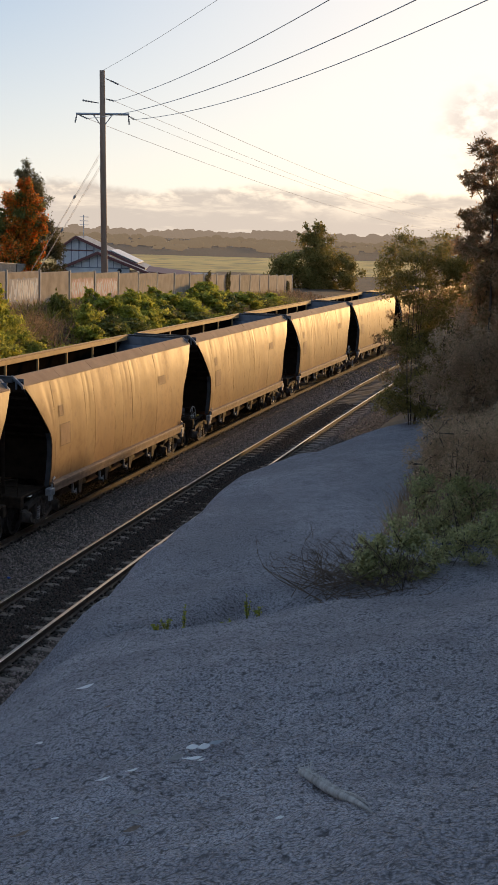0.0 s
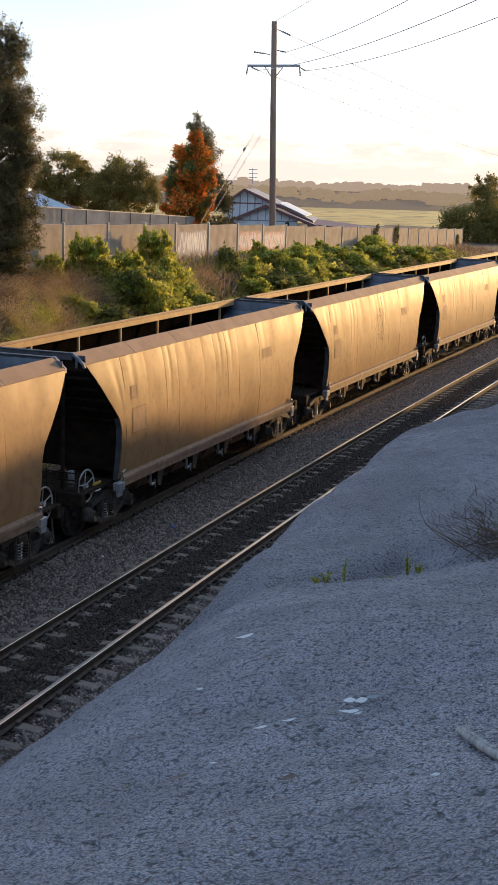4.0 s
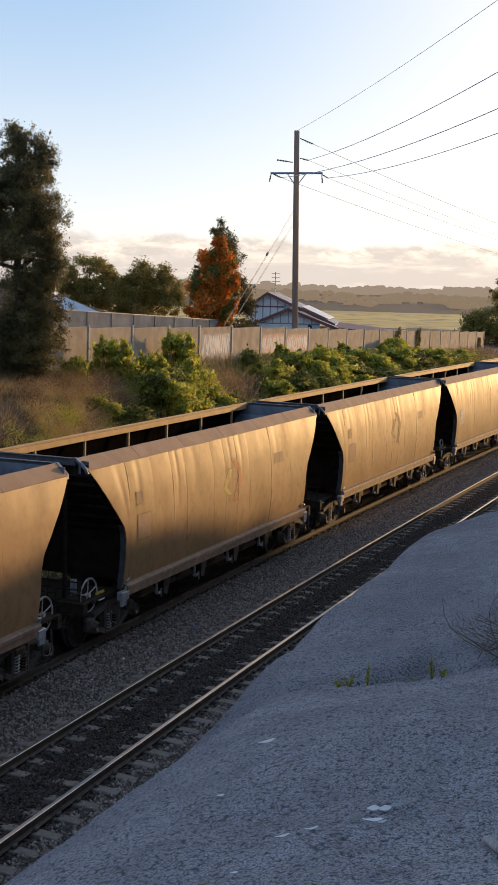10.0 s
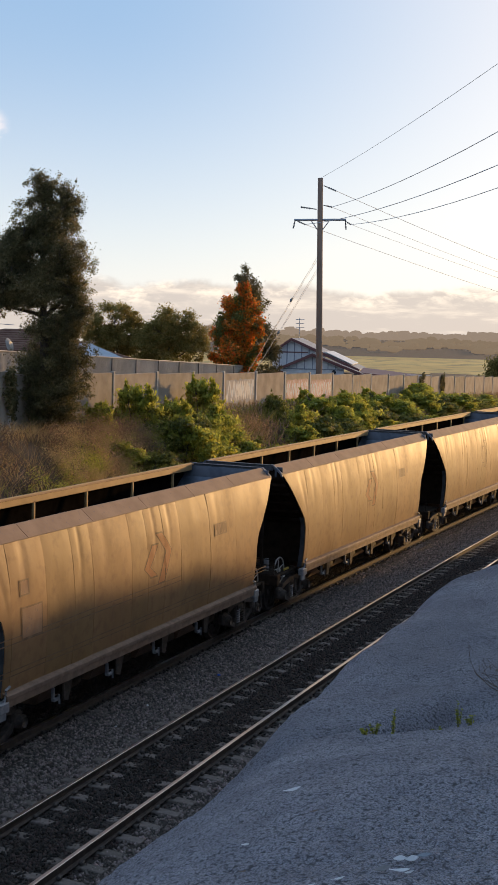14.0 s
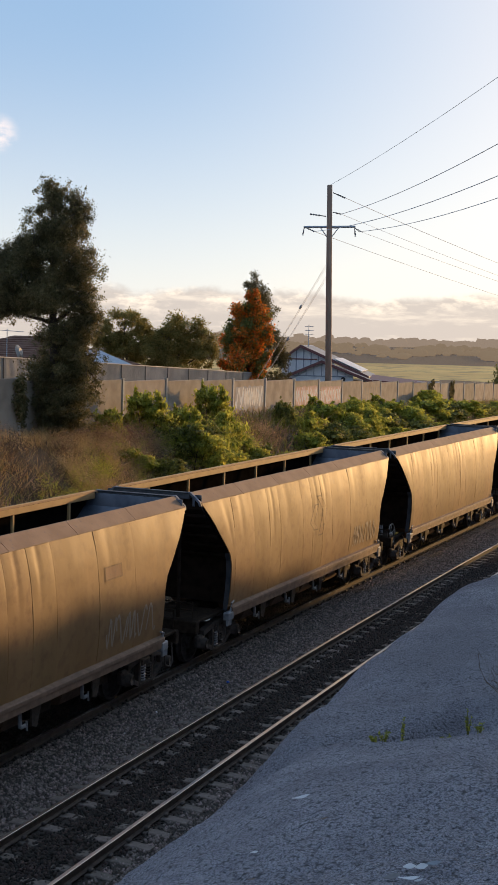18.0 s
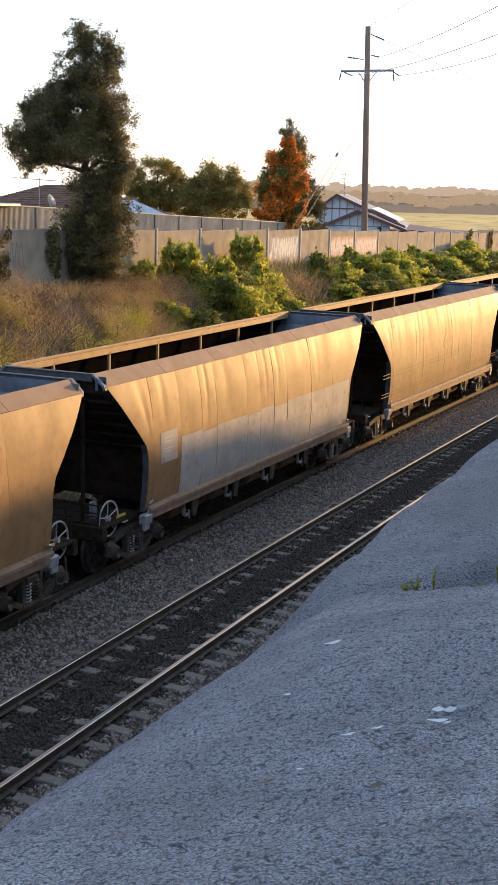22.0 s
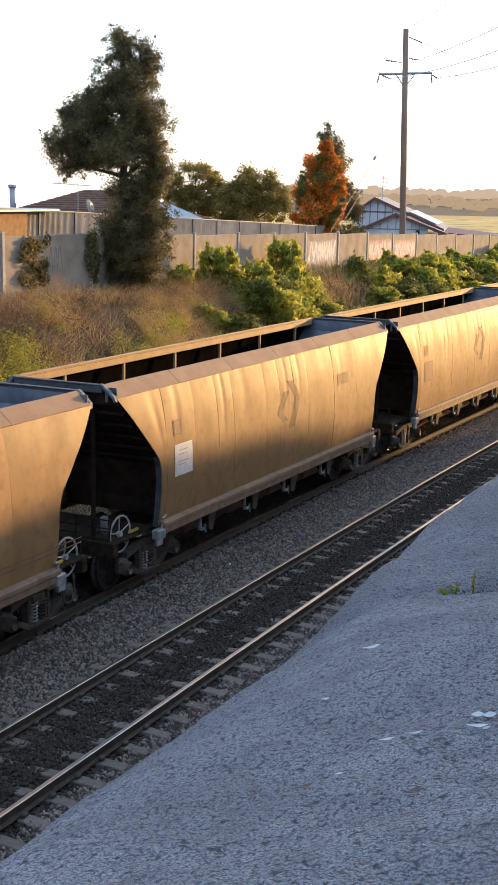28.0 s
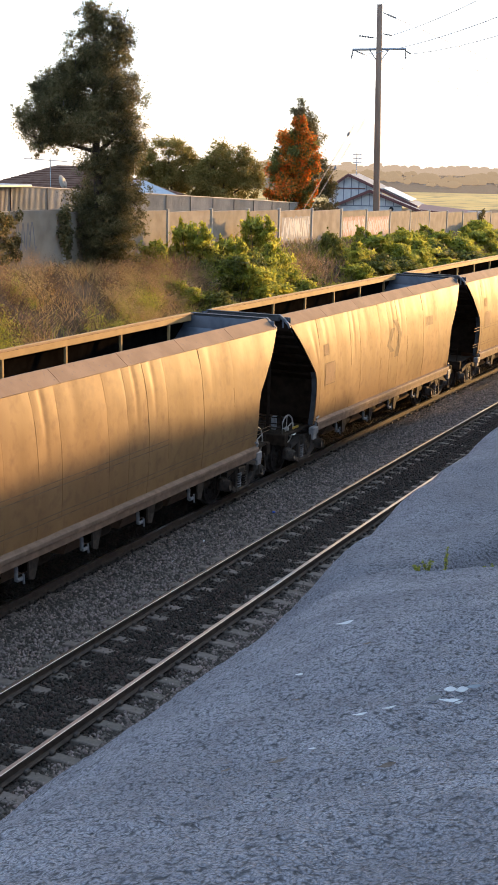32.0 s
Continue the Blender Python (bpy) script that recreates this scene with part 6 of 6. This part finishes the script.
part("brick_base", Shape().box((-0.8, -0.12, 2.5), (2.5, 0.2, 2.2), 0.02), M_TRIM, h3, "dark red brick base wall")
roof_slope(h3, (0.0, 6.98), (-2.35, 5.28), -0.5, 10.0, "grey sheet-metal gable roof")
roof_slope(h3, (7.0, 3.98), (0.0, 6.98), -0.5, 10.0, "long grey sheet-metal roof slope")
barge(h3, -0.52, (-2.35, 5.28), (0.0, 6.98))
barge(h3, -0.52, (0.0, 6.98), (7.0, 3.98))
front_wall(h3, -2.6, [(-0.5, 1.4), (5.6, 1.4), (5.6, 4.05), (2.45, 5.42), (-0.5, 4.1)], "pale blue boarded lower gable")
for i in range(7):
    x = 0.1 + i * 0.78
    top = 5.42 - abs(x - 2.45) * 0.44
    part("cover_strip", Shape().box((x, -2.63, (3.9 + top) / 2), (0.07, 0.05, top - 3.9), 0.01), M_STRIP, h3)
part("rail_board", Shape().box((2.5, -2.63, 3.95), (6.0, 0.06, 0.09), 0.01), M_STRIP, h3)
roof_slope(h3, (2.45, 5.5), (-0.9, 4.0), -3.1, 0.0, "grey sheet-metal lower roof")
roof_slope(h3, (8.0, 3.45), (2.45, 5.5), -3.1, 0.0, "grey sheet-metal lower roof slope")
barge(h3, -3.12, (-0.9, 4.0), (2.45, 5.5))
barge(h3, -3.12, (2.45, 5.5), (8.0, 3.45))
part("gable_vent", Shape().lathe([(0.02, -0.05), (0.22, -0.04), (0.22, 0.02)], 14, "Y", Matrix.Translation((4.6, -2.64, 3.7))), M_DARKGLASS, h3, "round dark gable vent")
ver = Shape()
ver.sheet([[(7.0, -1.6, 3.75), (15.5, -1.6, 3.0)], [(7.0, 6.0, 4.05), (15.5, 6.0, 3.2)]], (0, 0, -0.14))
part("verandah_roof", ver, M_TRIM, h3, "long low dark red verandah roof")
part("verandah_wall", Shape().box((9.6, 4.0, 2.3), (9.0, 0.3, 2.4), 0.02), M_FIBRO, h3)
for i in range(4):
    sol = Shape()
    y = 0.6 + i * 2.3
    sol.sheet([[(6.2, y, 4.42), (6.2, y + 2.2, 4.42)], [(3.4, y, 5.62), (3.4, y + 2.2, 5.62)]], (0, 0, 0.06))
    part("roof_panel", sol, M_WHITE, h3, "pale panel on the roof slope")
a3 = Shape().tube([(0.4, 3, 6.8), (0.4, 3, 9.1)], 0.04, 6)
for z in (8.1, 8.5, 8.9):
    a3.tube([(0.0, 3, z), (0.9, 3, z)], 0.03, 5)
part("aerial", a3, M_METALROOF, h3, "thin roof aerial")

# ---- power pole and lines ----
pole = thing("power_pole", pose(74.45, 15.36, 0))
tagged(pole, "tall weathered timber power pole with a steel crossarm", "power pole")
part("pole_shaft", Shape().tube([(0.62, 0, 2.4), (0.45, 0, 5.2), (0.0, 0, 11.0), (-0.38, 0, 16.75)], [0.20, 0.195, 0.18, 0.155], 14), M_POLE, pole, smooth=True)
RIGHT = Vector((0.31, -0.95, 0))
arm_c = Vector((-0.2, 0, 14.25))
part("crossarm", Shape().tube([arm_c - RIGHT * 1.55, arm_c + RIGHT * 1.55 + Vector((0, 0, 0.08))], 0.075, 6), M_METALROOF, pole, "grey steel crossarm")
part("arm_brace", Shape().tube([arm_c - RIGHT * 0.55, arm_c + Vector((0, 0, -0.75))], 0.03, 5), M_METALROOF, pole)
part("arm_brace", Shape().tube([arm_c + RIGHT * 0.55, arm_c + Vector((0, 0, -0.75))], 0.03, 5), M_METALROOF, pole)
ends = {}
for nm, at, d in (("a", Vector((-0.38, 0, 16.3)) + RIGHT * 0.2, RIGHT * 0.75 + Vector((0, 0, -0.3))), ("b", Vector((-0.3, 0, 14.9)) - RIGHT * 0.2, -RIGHT * 0.95 + Vector((0, 0, 0.12))),
                  ("c", Vector((-0.3, 0, 15.15)) + RIGHT * 0.2, RIGHT * 0.5 + Vector((0, 0, -0.1))), ("d", arm_c - RIGHT * 1.5, RIGHT * 0.6 + Vector((0, 0, -0.25))),
                  ("e", arm_c + RIGHT * 1.5, RIGHT * 0.35 + Vector((0, 0, -0.2))), ("f", arm_c - RIGHT * 1.5, -RIGHT * 0.1 + Vector((0, 0, -0.5))), ("g", arm_c + RIGHT * 1.5, RIGHT * 0.06 + Vector((0, 0, -0.5)))):
    s = Shape().tube([at, at + d * 0.35], 0.03, 6)
    for i in range(4):
        p = at + d * (0.4 + 0.17 * i)
        s.tube([p, p + d * 0.08], 0.055, 8)
    s.tube([at, at + d], 0.03, 6)
    part("insulator", s, M_WIRE, pole, "dark strain insulator")
    ends[nm] = Vector((74.45, 15.36, 0)) + at + d


def wire(a, b, sag, r):
    a, b = Vector(a), Vector(b)
    pts = [a.lerp(b, i / 24) - Vector((0, 0, sag * 4 * (i / 24) * (1 - i / 24))) for i in range(25)]
    t = part("power_line", Shape().tube(pts, r, 5), M_LINE)
    return tagged(t, "thin dark overhead power line slung from the pole", "cable", group="power lines")


wire((74.1, 15.4, 16.72), (10, -20, 18.5), 0.7, 0.0100)
wire(ends["c"], (10, -20.2, 17.3), 1.3, 0.0163)
wire(ends["d"], (10.6, -21, 16.2), 1.6, 0.0163)
wire(ends["e"], (11.2, -22, 16.2), 1.6, 0.0163)
wire(ends["a"], (300, 4.0, 14.5), 2.2, 0.0163)
wire(ends["c"], (300, 2.5, 12.2), 2.0, 0.0120)
wire(ends["e"], (300, 0.5, 11.8), 2.0, 0.0120)
wire(ends["d"], (300, 3.5, 10.0), 2.0, 0.0146)
for j, (top, foot) in enumerate((((74.3, 15.36, 12.3), (62.6, 15.9, 4.2)), ((74.35, 15.36, 11.6), (63.6, 15.9, 4.2)))):
    st = thing("stay_wire")
    tagged(st, "slanting steel stay wire with a dark insulator", "cable", group="stay wires")
    a, b = Vector(top), Vector(foot)
    part("cable", Shape().tube([a, b], 0.010, 5), M_WIRE, st)
    part("cable", Shape().tube([a + Vector((0.3, 0, 0)), b], 0.008, 5), M_WIRE, st)
    c = a.lerp(b, 0.36 if j == 0 else 0.55)
    part("stay_insulator", Shape().tube([c + (a - b) * 0.012, c, c - (a - b) * 0.012], [0.045, 0.075, 0.045], 8), M_WIRE, st)

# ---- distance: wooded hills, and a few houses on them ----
# distance haze is painted in: each surface gives off a faint warm glow
def haze_glow_mat(name, a, b, glow, strength):
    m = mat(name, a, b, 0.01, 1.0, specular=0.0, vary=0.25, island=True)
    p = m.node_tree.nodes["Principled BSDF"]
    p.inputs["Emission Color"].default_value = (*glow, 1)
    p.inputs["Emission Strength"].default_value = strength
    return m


M_HILL = haze_glow_mat("haze_glow_hillside", (0.05, 0.036, 0.02), (0.08, 0.056, 0.03), (0.60, 0.45, 0.29), 0.15)
M_WOODS_NEAR = haze_glow_mat("haze_glow_olive_woods", (0.030, 0.026, 0.014), (0.055, 0.044, 0.024), (0.60, 0.45, 0.29), 0.145)
M_WOODS_FAR = haze_glow_mat("haze_glow_pale_woods", (0.03, 0.025, 0.018), (0.045, 0.036, 0.025), (0.60, 0.47, 0.34), 0.185)


def hill_z(r, a):
    t = smooth((r - 520) / 1300)
    side = smooth((27.5 - a) / 4)
    return -1.5 - (0.032 * (r - 380)) * (1 - side) + (5.2 * t + t * 2.0 * noise.noise((a * 0.11, r * 0.0012, 3.0)) + 1.2 * t * noise.noise((a * 0.4, r * 0.004, 8.0))) * (0.04 + 0.96 * side)


hl = Shape()
hl.sheet([[(r * math.cos(radians(a)), r * math.sin(radians(a)) - 9.6, hill_z(r, a)) for a in range(70, -61, -1)] for r in (515, 560, 620, 700, 800, 920, 1060, 1220, 1400, 1600, 1830, 2100)])
tagged(part("backdrop_hills", hl, M_HILL, smooth=True), "brown hillside closing the view, with haze painted in as a faint glow", "hills", kind="structure")

bm_ = bmesh.new()
bmesh.ops.create_icosphere(bm_, subdivisions=2, radius=1.0)
BALL_V = np.array([tuple(v.co) for v in bm_.verts])
BALL_F = np.array([[v.index for v in f.verts] for f in bm_.faces])
bm_.free()


def canopy(name, label, places, material, seed):
    """Rough tree crowns, each a lumpy closed shape; places: x, y, z, width, height."""
    rg_ = np.random.default_rng(seed)
    p = np.array(places)
    n, k = len(p), len(BALL_V)
    jitter = 1 + rg_.normal(0, 0.16, (n, k, 1))
    v = BALL_V[None] * jitter * np.stack([p[:, 3], p[:, 3], p[:, 4]], 1)[:, None] + p[:, None, :3]
    f = (BALL_F[None] + k * np.arange(n)[:, None, None]).reshape(-1)
    me = bpy.data.meshes.new(name)
    me.vertices.add(n * k)
    me.vertices.foreach_set("co", v.astype(np.float32).ravel())
    me.loops.add(len(f))
    me.loops.foreach_set("vertex_index", f.astype(np.int32))
    me.polygons.add(len(f) // 3)
    me.polygons.foreach_set("loop_start", np.arange(0, len(f), 3, dtype=np.int32))
    me.materials.append(material)
    me.update(calc_edges=True)
    tagged(part(name, me, material), label, "woods", kind="stuff")


rg = np.random.default_rng(55)
near_w, far_w = [], []
for i in range(2300):
    a = rg.uniform(-8, 27)
    r = 620 + 1250 * rg.random() ** 0.75
    if r < 1500 and noise.noise((a * 0.35, r * 0.004, 1.0)) < -0.12:
        continue
    h = rg.uniform(2.2, 4.2) * (1.2 if r > 1450 else 0.7)
    if rg.random() < 0.12:
        h *= 1.5
    for _ in range(2 if h > 3 else 1):
        row = (r * math.cos(radians(a)) + rg.normal(0, h * 0.7), r * math.sin(radians(a)) - 9.6 + rg.normal(0, h * 0.7), hill_z(r, a) + h * 0.7, h * rg.uniform(0.9, 1.6), h * rg.uniform(0.55, 0.95))
        (far_w if r > 1350 else near_w).append(row)
canopy("far_woods", "pale woods along the distant ridge, with haze painted in as a glow", far_w, M_WOODS_FAR, 56)
canopy("far_woods", "olive woods below the ridge, with haze painted in as a glow", near_w, M_WOODS_NEAR, 57)
M_FARWALL = haze_glow_mat("haze_glow_far_wall", (0.20, 0.18, 0.16), (0.26, 0.23, 0.2), (0.55, 0.45, 0.34), 0.12)
for i, (a, r) in enumerate(((9.4, 1010), (10.2, 1040), (8.7, 1060))):
    h = thing("far_house", Matrix.Translation((r * math.cos(radians(a)), r * math.sin(radians(a)) - 9.6, hill_z(r, a))) @ Matrix.Rotation(i * 0.7, 4, "Z"))
    tagged(h, "tiny pale house on the distant hillside", "house", group="distant houses")
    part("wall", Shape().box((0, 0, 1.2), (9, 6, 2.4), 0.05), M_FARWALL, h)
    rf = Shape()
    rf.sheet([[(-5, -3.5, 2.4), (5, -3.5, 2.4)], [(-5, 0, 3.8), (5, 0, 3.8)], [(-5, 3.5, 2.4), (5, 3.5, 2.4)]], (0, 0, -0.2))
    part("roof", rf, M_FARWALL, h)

# ---- small things on the near bank ----
M_PAPER = mat("white_litter", (0.84, 0.83, 0.81), (0.92, 0.91, 0.89), 20.0, 0.5)
M_BRANCH = mat("silvered_dead_wood", (0.22, 0.21, 0.20), (0.44, 0.42, 0.40), 14.0, 0.9, 0, 0.004, 60, stretch=(1, 1, 0.2))
M_CARD = mat("grey_weathered_card", (0.30, 0.285, 0.27), (0.42, 0.40, 0.38), 20.0, 0.7)
M_LEAFLIT = mat("curled_dead_leaf", (0.20, 0.14, 0.10), (0.34, 0.27, 0.22), 14.0, 0.7)


def curl(name, label, x, y, size, yaw, material, tilt, slim):
    """A curled scrap or leaf lying on the gravel."""
    s = Shape()
    rows = []
    for i in range(7):
        t = i / 6
        w = size * slim * math.sin(math.pi * min(0.97, max(0.06, t)))
        rows.append([(size * (t - 0.5), w * (j - 1), size * 0.12 * (2 * t - 1) ** 2 + 0.9 * w * (j - 1) ** 2 + size * 0.03 * math.sin(t * 7 + j)) for j in range(3)])
    s.sheet(rows, (0, 0, -0.003))
    ob = part(name, s, material, m=pose(x, y, gravel_z(x, y) + 0.010 + size * slim * 0.7, tilt, -8, yaw), smooth=True)
    return tagged(ob, label, "litter", "litter on the bank")


rl = random.Random(12)
for name, lab, x, y, size, yaw, ma, tilt, slim in (
        ("torn_paper_cup", "torn curled white paper cup scrap on gravel", 7.40, -7.78, 0.080, -72, M_PAPER, 38, 0.22),
        ("torn_paper_cup", "crumpled white paper scrap on gravel", 7.43, -7.845, 0.085, -58, M_PAPER, 42, 0.22),
        ("torn_paper_cup", "grey torn rim of a paper cup on gravel", 7.51, -7.90, 0.100, -64, M_METALROOF, 30, 0.14),
        ("torn_paper_cup", "flat white scrap of paper on gravel", 7.17, -7.84, 0.125, -80, M_PAPER, 22, 0.10),
        ("torn_paper_cup", "grey folded scrap of card on gravel", 7.20, -7.725, 0.110, -48, M_CARD, 45, 0.16),
        ("torn_paper_cup", "small torn corner of paper on gravel", 7.20, -7.885, 0.060, -50, M_PAPER, 40, 0.12),
        ("litter_scrap", "narrow pale scrap lying on gravel", 6.92, -7.535, 0.085, -56, M_PAPER, 20, 0.08),
        ("litter_scrap", "tiny grey scrap lying on gravel", 7.12, -7.46, 0.045, -62, M_CARD, 20, 0.12),
        ("curled_leaf", "curled pale dry leaf lying on gravel", 6.14, -7.795, 0.090, -70, M_CARD, 30, 0.13),
        ("curled_leaf", "broad brown dry leaf lying on gravel", 5.87, -7.86, 0.095, -50, M_LEAFLIT, 45, 0.13),
        ("litter_scrap", "bright white scrap lying on gravel", 5.76, -8.63, 0.050, -62, M_PAPER, 35, 0.16),
        ("litter_scrap", "narrow pale scrap lying on gravel", 6.79, -7.40, 0.090, -54, M_PAPER, 20, 0.09),
        ("litter_scrap", "long pale scrap of paper lying on gravel", 9.26, -6.43, 0.150, -48, M_PAPER, 25, 0.09),
        ("litter_scrap", "white scrap lying on gravel", 7.80, -6.62, 0.055, -66, M_PAPER, 35, 0.14),
        ("curled_leaf", "slender dry leaf lying on gravel", 6.07, -7.18, 0.110, -48, M_LEAFLIT, 20, 0.08),
        ("curled_leaf", "pale dry leaf lying on gravel", 5.43, -7.455, 0.075, -54, M_CARD, 30, 0.13),
        ("litter_scrap", "small white scrap lying on gravel", 6.28, -7.30, 0.045, -70, M_PAPER, 25, 0.12),
        ("curled_leaf", "curled dry leaf lying on gravel", 6.0, -6.9, 0.06, -40, M_LEAFLIT, 25, 0.1),
        ("curled_leaf", "curled dry leaf lying on gravel", 7.3, -6.8, 0.05, -66, M_LEAFLIT, 25, 0.1),
        ("curled_leaf", "curled dry leaf lying on gravel", 8.4, -6.9, 0.06, -52, M_LEAFLIT, 25, 0.1)):
    curl(name, lab, x, y, size, yaw, ma, tilt, slim)

br = thing("dead_branch")
tagged(br, "short silvered dead branch with splintered ends on gravel", "branch")
sb = Shape()
def branch_at(t):
    x, y = 7.10 + (5.40 - 7.10) * t, -8.51 + (-9.11 + 8.51) * t
    chord = gravel_z(7.10, -8.51) * (1 - t) + gravel_z(5.40, -9.11) * t
    return Vector((x, y, max(chord, gravel_z(x, y)) * 0.5 + 0.5 * chord + 0.022 + 0.004 * math.sin(t * 9.1)))


pts = [branch_at(i / 11) for i in range(12)]
sb.tube(pts, [0.015, 0.024, 0.028, 0.029, 0.028, 0.027, 0.026, 0.024, 0.021, 0.017, 0.011, 0.004], 9)
part("stem", sb, M_BRANCH, br, smooth=True)
for i in range(30):
    f = Shape()
    t0 = rl.uniform(0.0, 0.6)
    side = Vector((rl.uniform(-0.3, 0.3), rl.uniform(-1, 1), 0)) * 0.026
    up_ = Vector((0, 0, rl.uniform(0.012, 0.030)))
    f.tube([branch_at(t0 + k * 0.12) + side * (1 - 0.2 * k) + up_ for k in range(4)], [0.003, 0.0045, 0.0045, 0.002], 4)
    part("bark_fibre", f, M_BRANCH, br)
for i in range(16):
    f = Shape()
    d = Vector((rl.uniform(0.03, 0.10), rl.uniform(-0.05, 0.06), rl.uniform(0.0, 0.07)))
    q = branch_at(rl.uniform(0, 0.2) if i < 10 else rl.uniform(0.7, 1))
    f.tube([q, q + (d if i < 10 else -d * 0.7)], [0.007, 0.002], 4)
    part("splinter", f, M_BRANCH, br)

# weeds on the crest
for i, (x, y, h) in enumerate([(15.01, -5.72, 0.42), (14.75, -6.57, 0.30), (14.8, -6.70, 0.20), (14.5, -5.5, 0.08), (14.75, -5.56, 0.15), (14.8, -6.3, 0.07)]):
    w = thing("weed", pose(x, y, gravel_z(x, y) - 0.01))
    tagged(w, "small leafy green weed rooted in the gravel crest", "weed", group="weeds on the crest")
    rgw = np.random.default_rng(i + 400)
    tips = []
    for j in range(5):
        p = Vector((rl.uniform(-0.06, 0.06), rl.uniform(-0.06, 0.06), h * rl.uniform(0.6, 1.1)))
        part("stalk", Shape().tube([(0, 0, 0), p * 0.5, p], [0.006, 0.005, 0.003], 5), M_LEAF_OLIVE, w)
        tips += [p * k for k in (0.4, 0.6, 0.8, 1.0)]
    part("leaves", quads_mesh("leaves", leaf_cloud(rgw, np.array([tuple(p) for p in tips]), np.tile([[0.03, 0.03, 0.025]], (len(tips), 1)), 90, 0.032, slim=0.55), 4, M_LEAF_BRIGHT), M_LEAF_BRIGHT, w)

# dead twigs fanning out before the bushes
for i in range(100):
    x, y = 16.8 + rl.uniform(-0.25, 0.6), rl.uniform(-8.4, -6.75)
    a = Vector((x, y, bank_z(x, y)))
    ln = rl.uniform(0.4, 1.2)
    th = rl.uniform(0.2, 2.9)
    e = a + Vector((rl.uniform(-0.2, 0.2), math.cos(th) * ln, math.sin(th) * ln * 0.62 + 0.02))
    tg = Shape()
    limb(tg, a, e, 0.007, 0.003, 0.2, 4, rl)
    for _ in range(5):
        m_ = a.lerp(e, rl.uniform(0.25, 0.95))
        limb(tg, m_, m_ + Vector((rl.uniform(-0.15, 0.15), rl.uniform(-0.22, 0.22), rl.uniform(0.0, 0.22))), 0.0035, 0.0015, 0.15, 3, rl)
    tagged(part("dead_twig", tg, M_TWIG), "bare branching dead twig lying on the bank", "twig", group="dead twigs")

# a stray blue scrap and pale stones on the ballast
for i, (x, o, sz, ma) in enumerate([(26.4, 1.69, 0.10, mat("blue_plastic", (0.02, 0.08, 0.4), (0.04, 0.12, 0.5), 5.0, 0.5)), (23.56, 2.02, 0.06, M_PAPER), (22.0, 1.9, 0.05, M_PAPER)]):
    s = Shape().box((0, 0, 0.03), (sz, sz * 0.7, sz * 0.5), sz * 0.15)
    px_, py_, _z = on_track(x, o, 0)
    tagged(part("litter_scrap", s, ma, m=pose(px_, py_, ballast_z(o), 10, 15, 30)), "small scrap lying on the ballast", "litter", group="litter on the ballast")


motions()
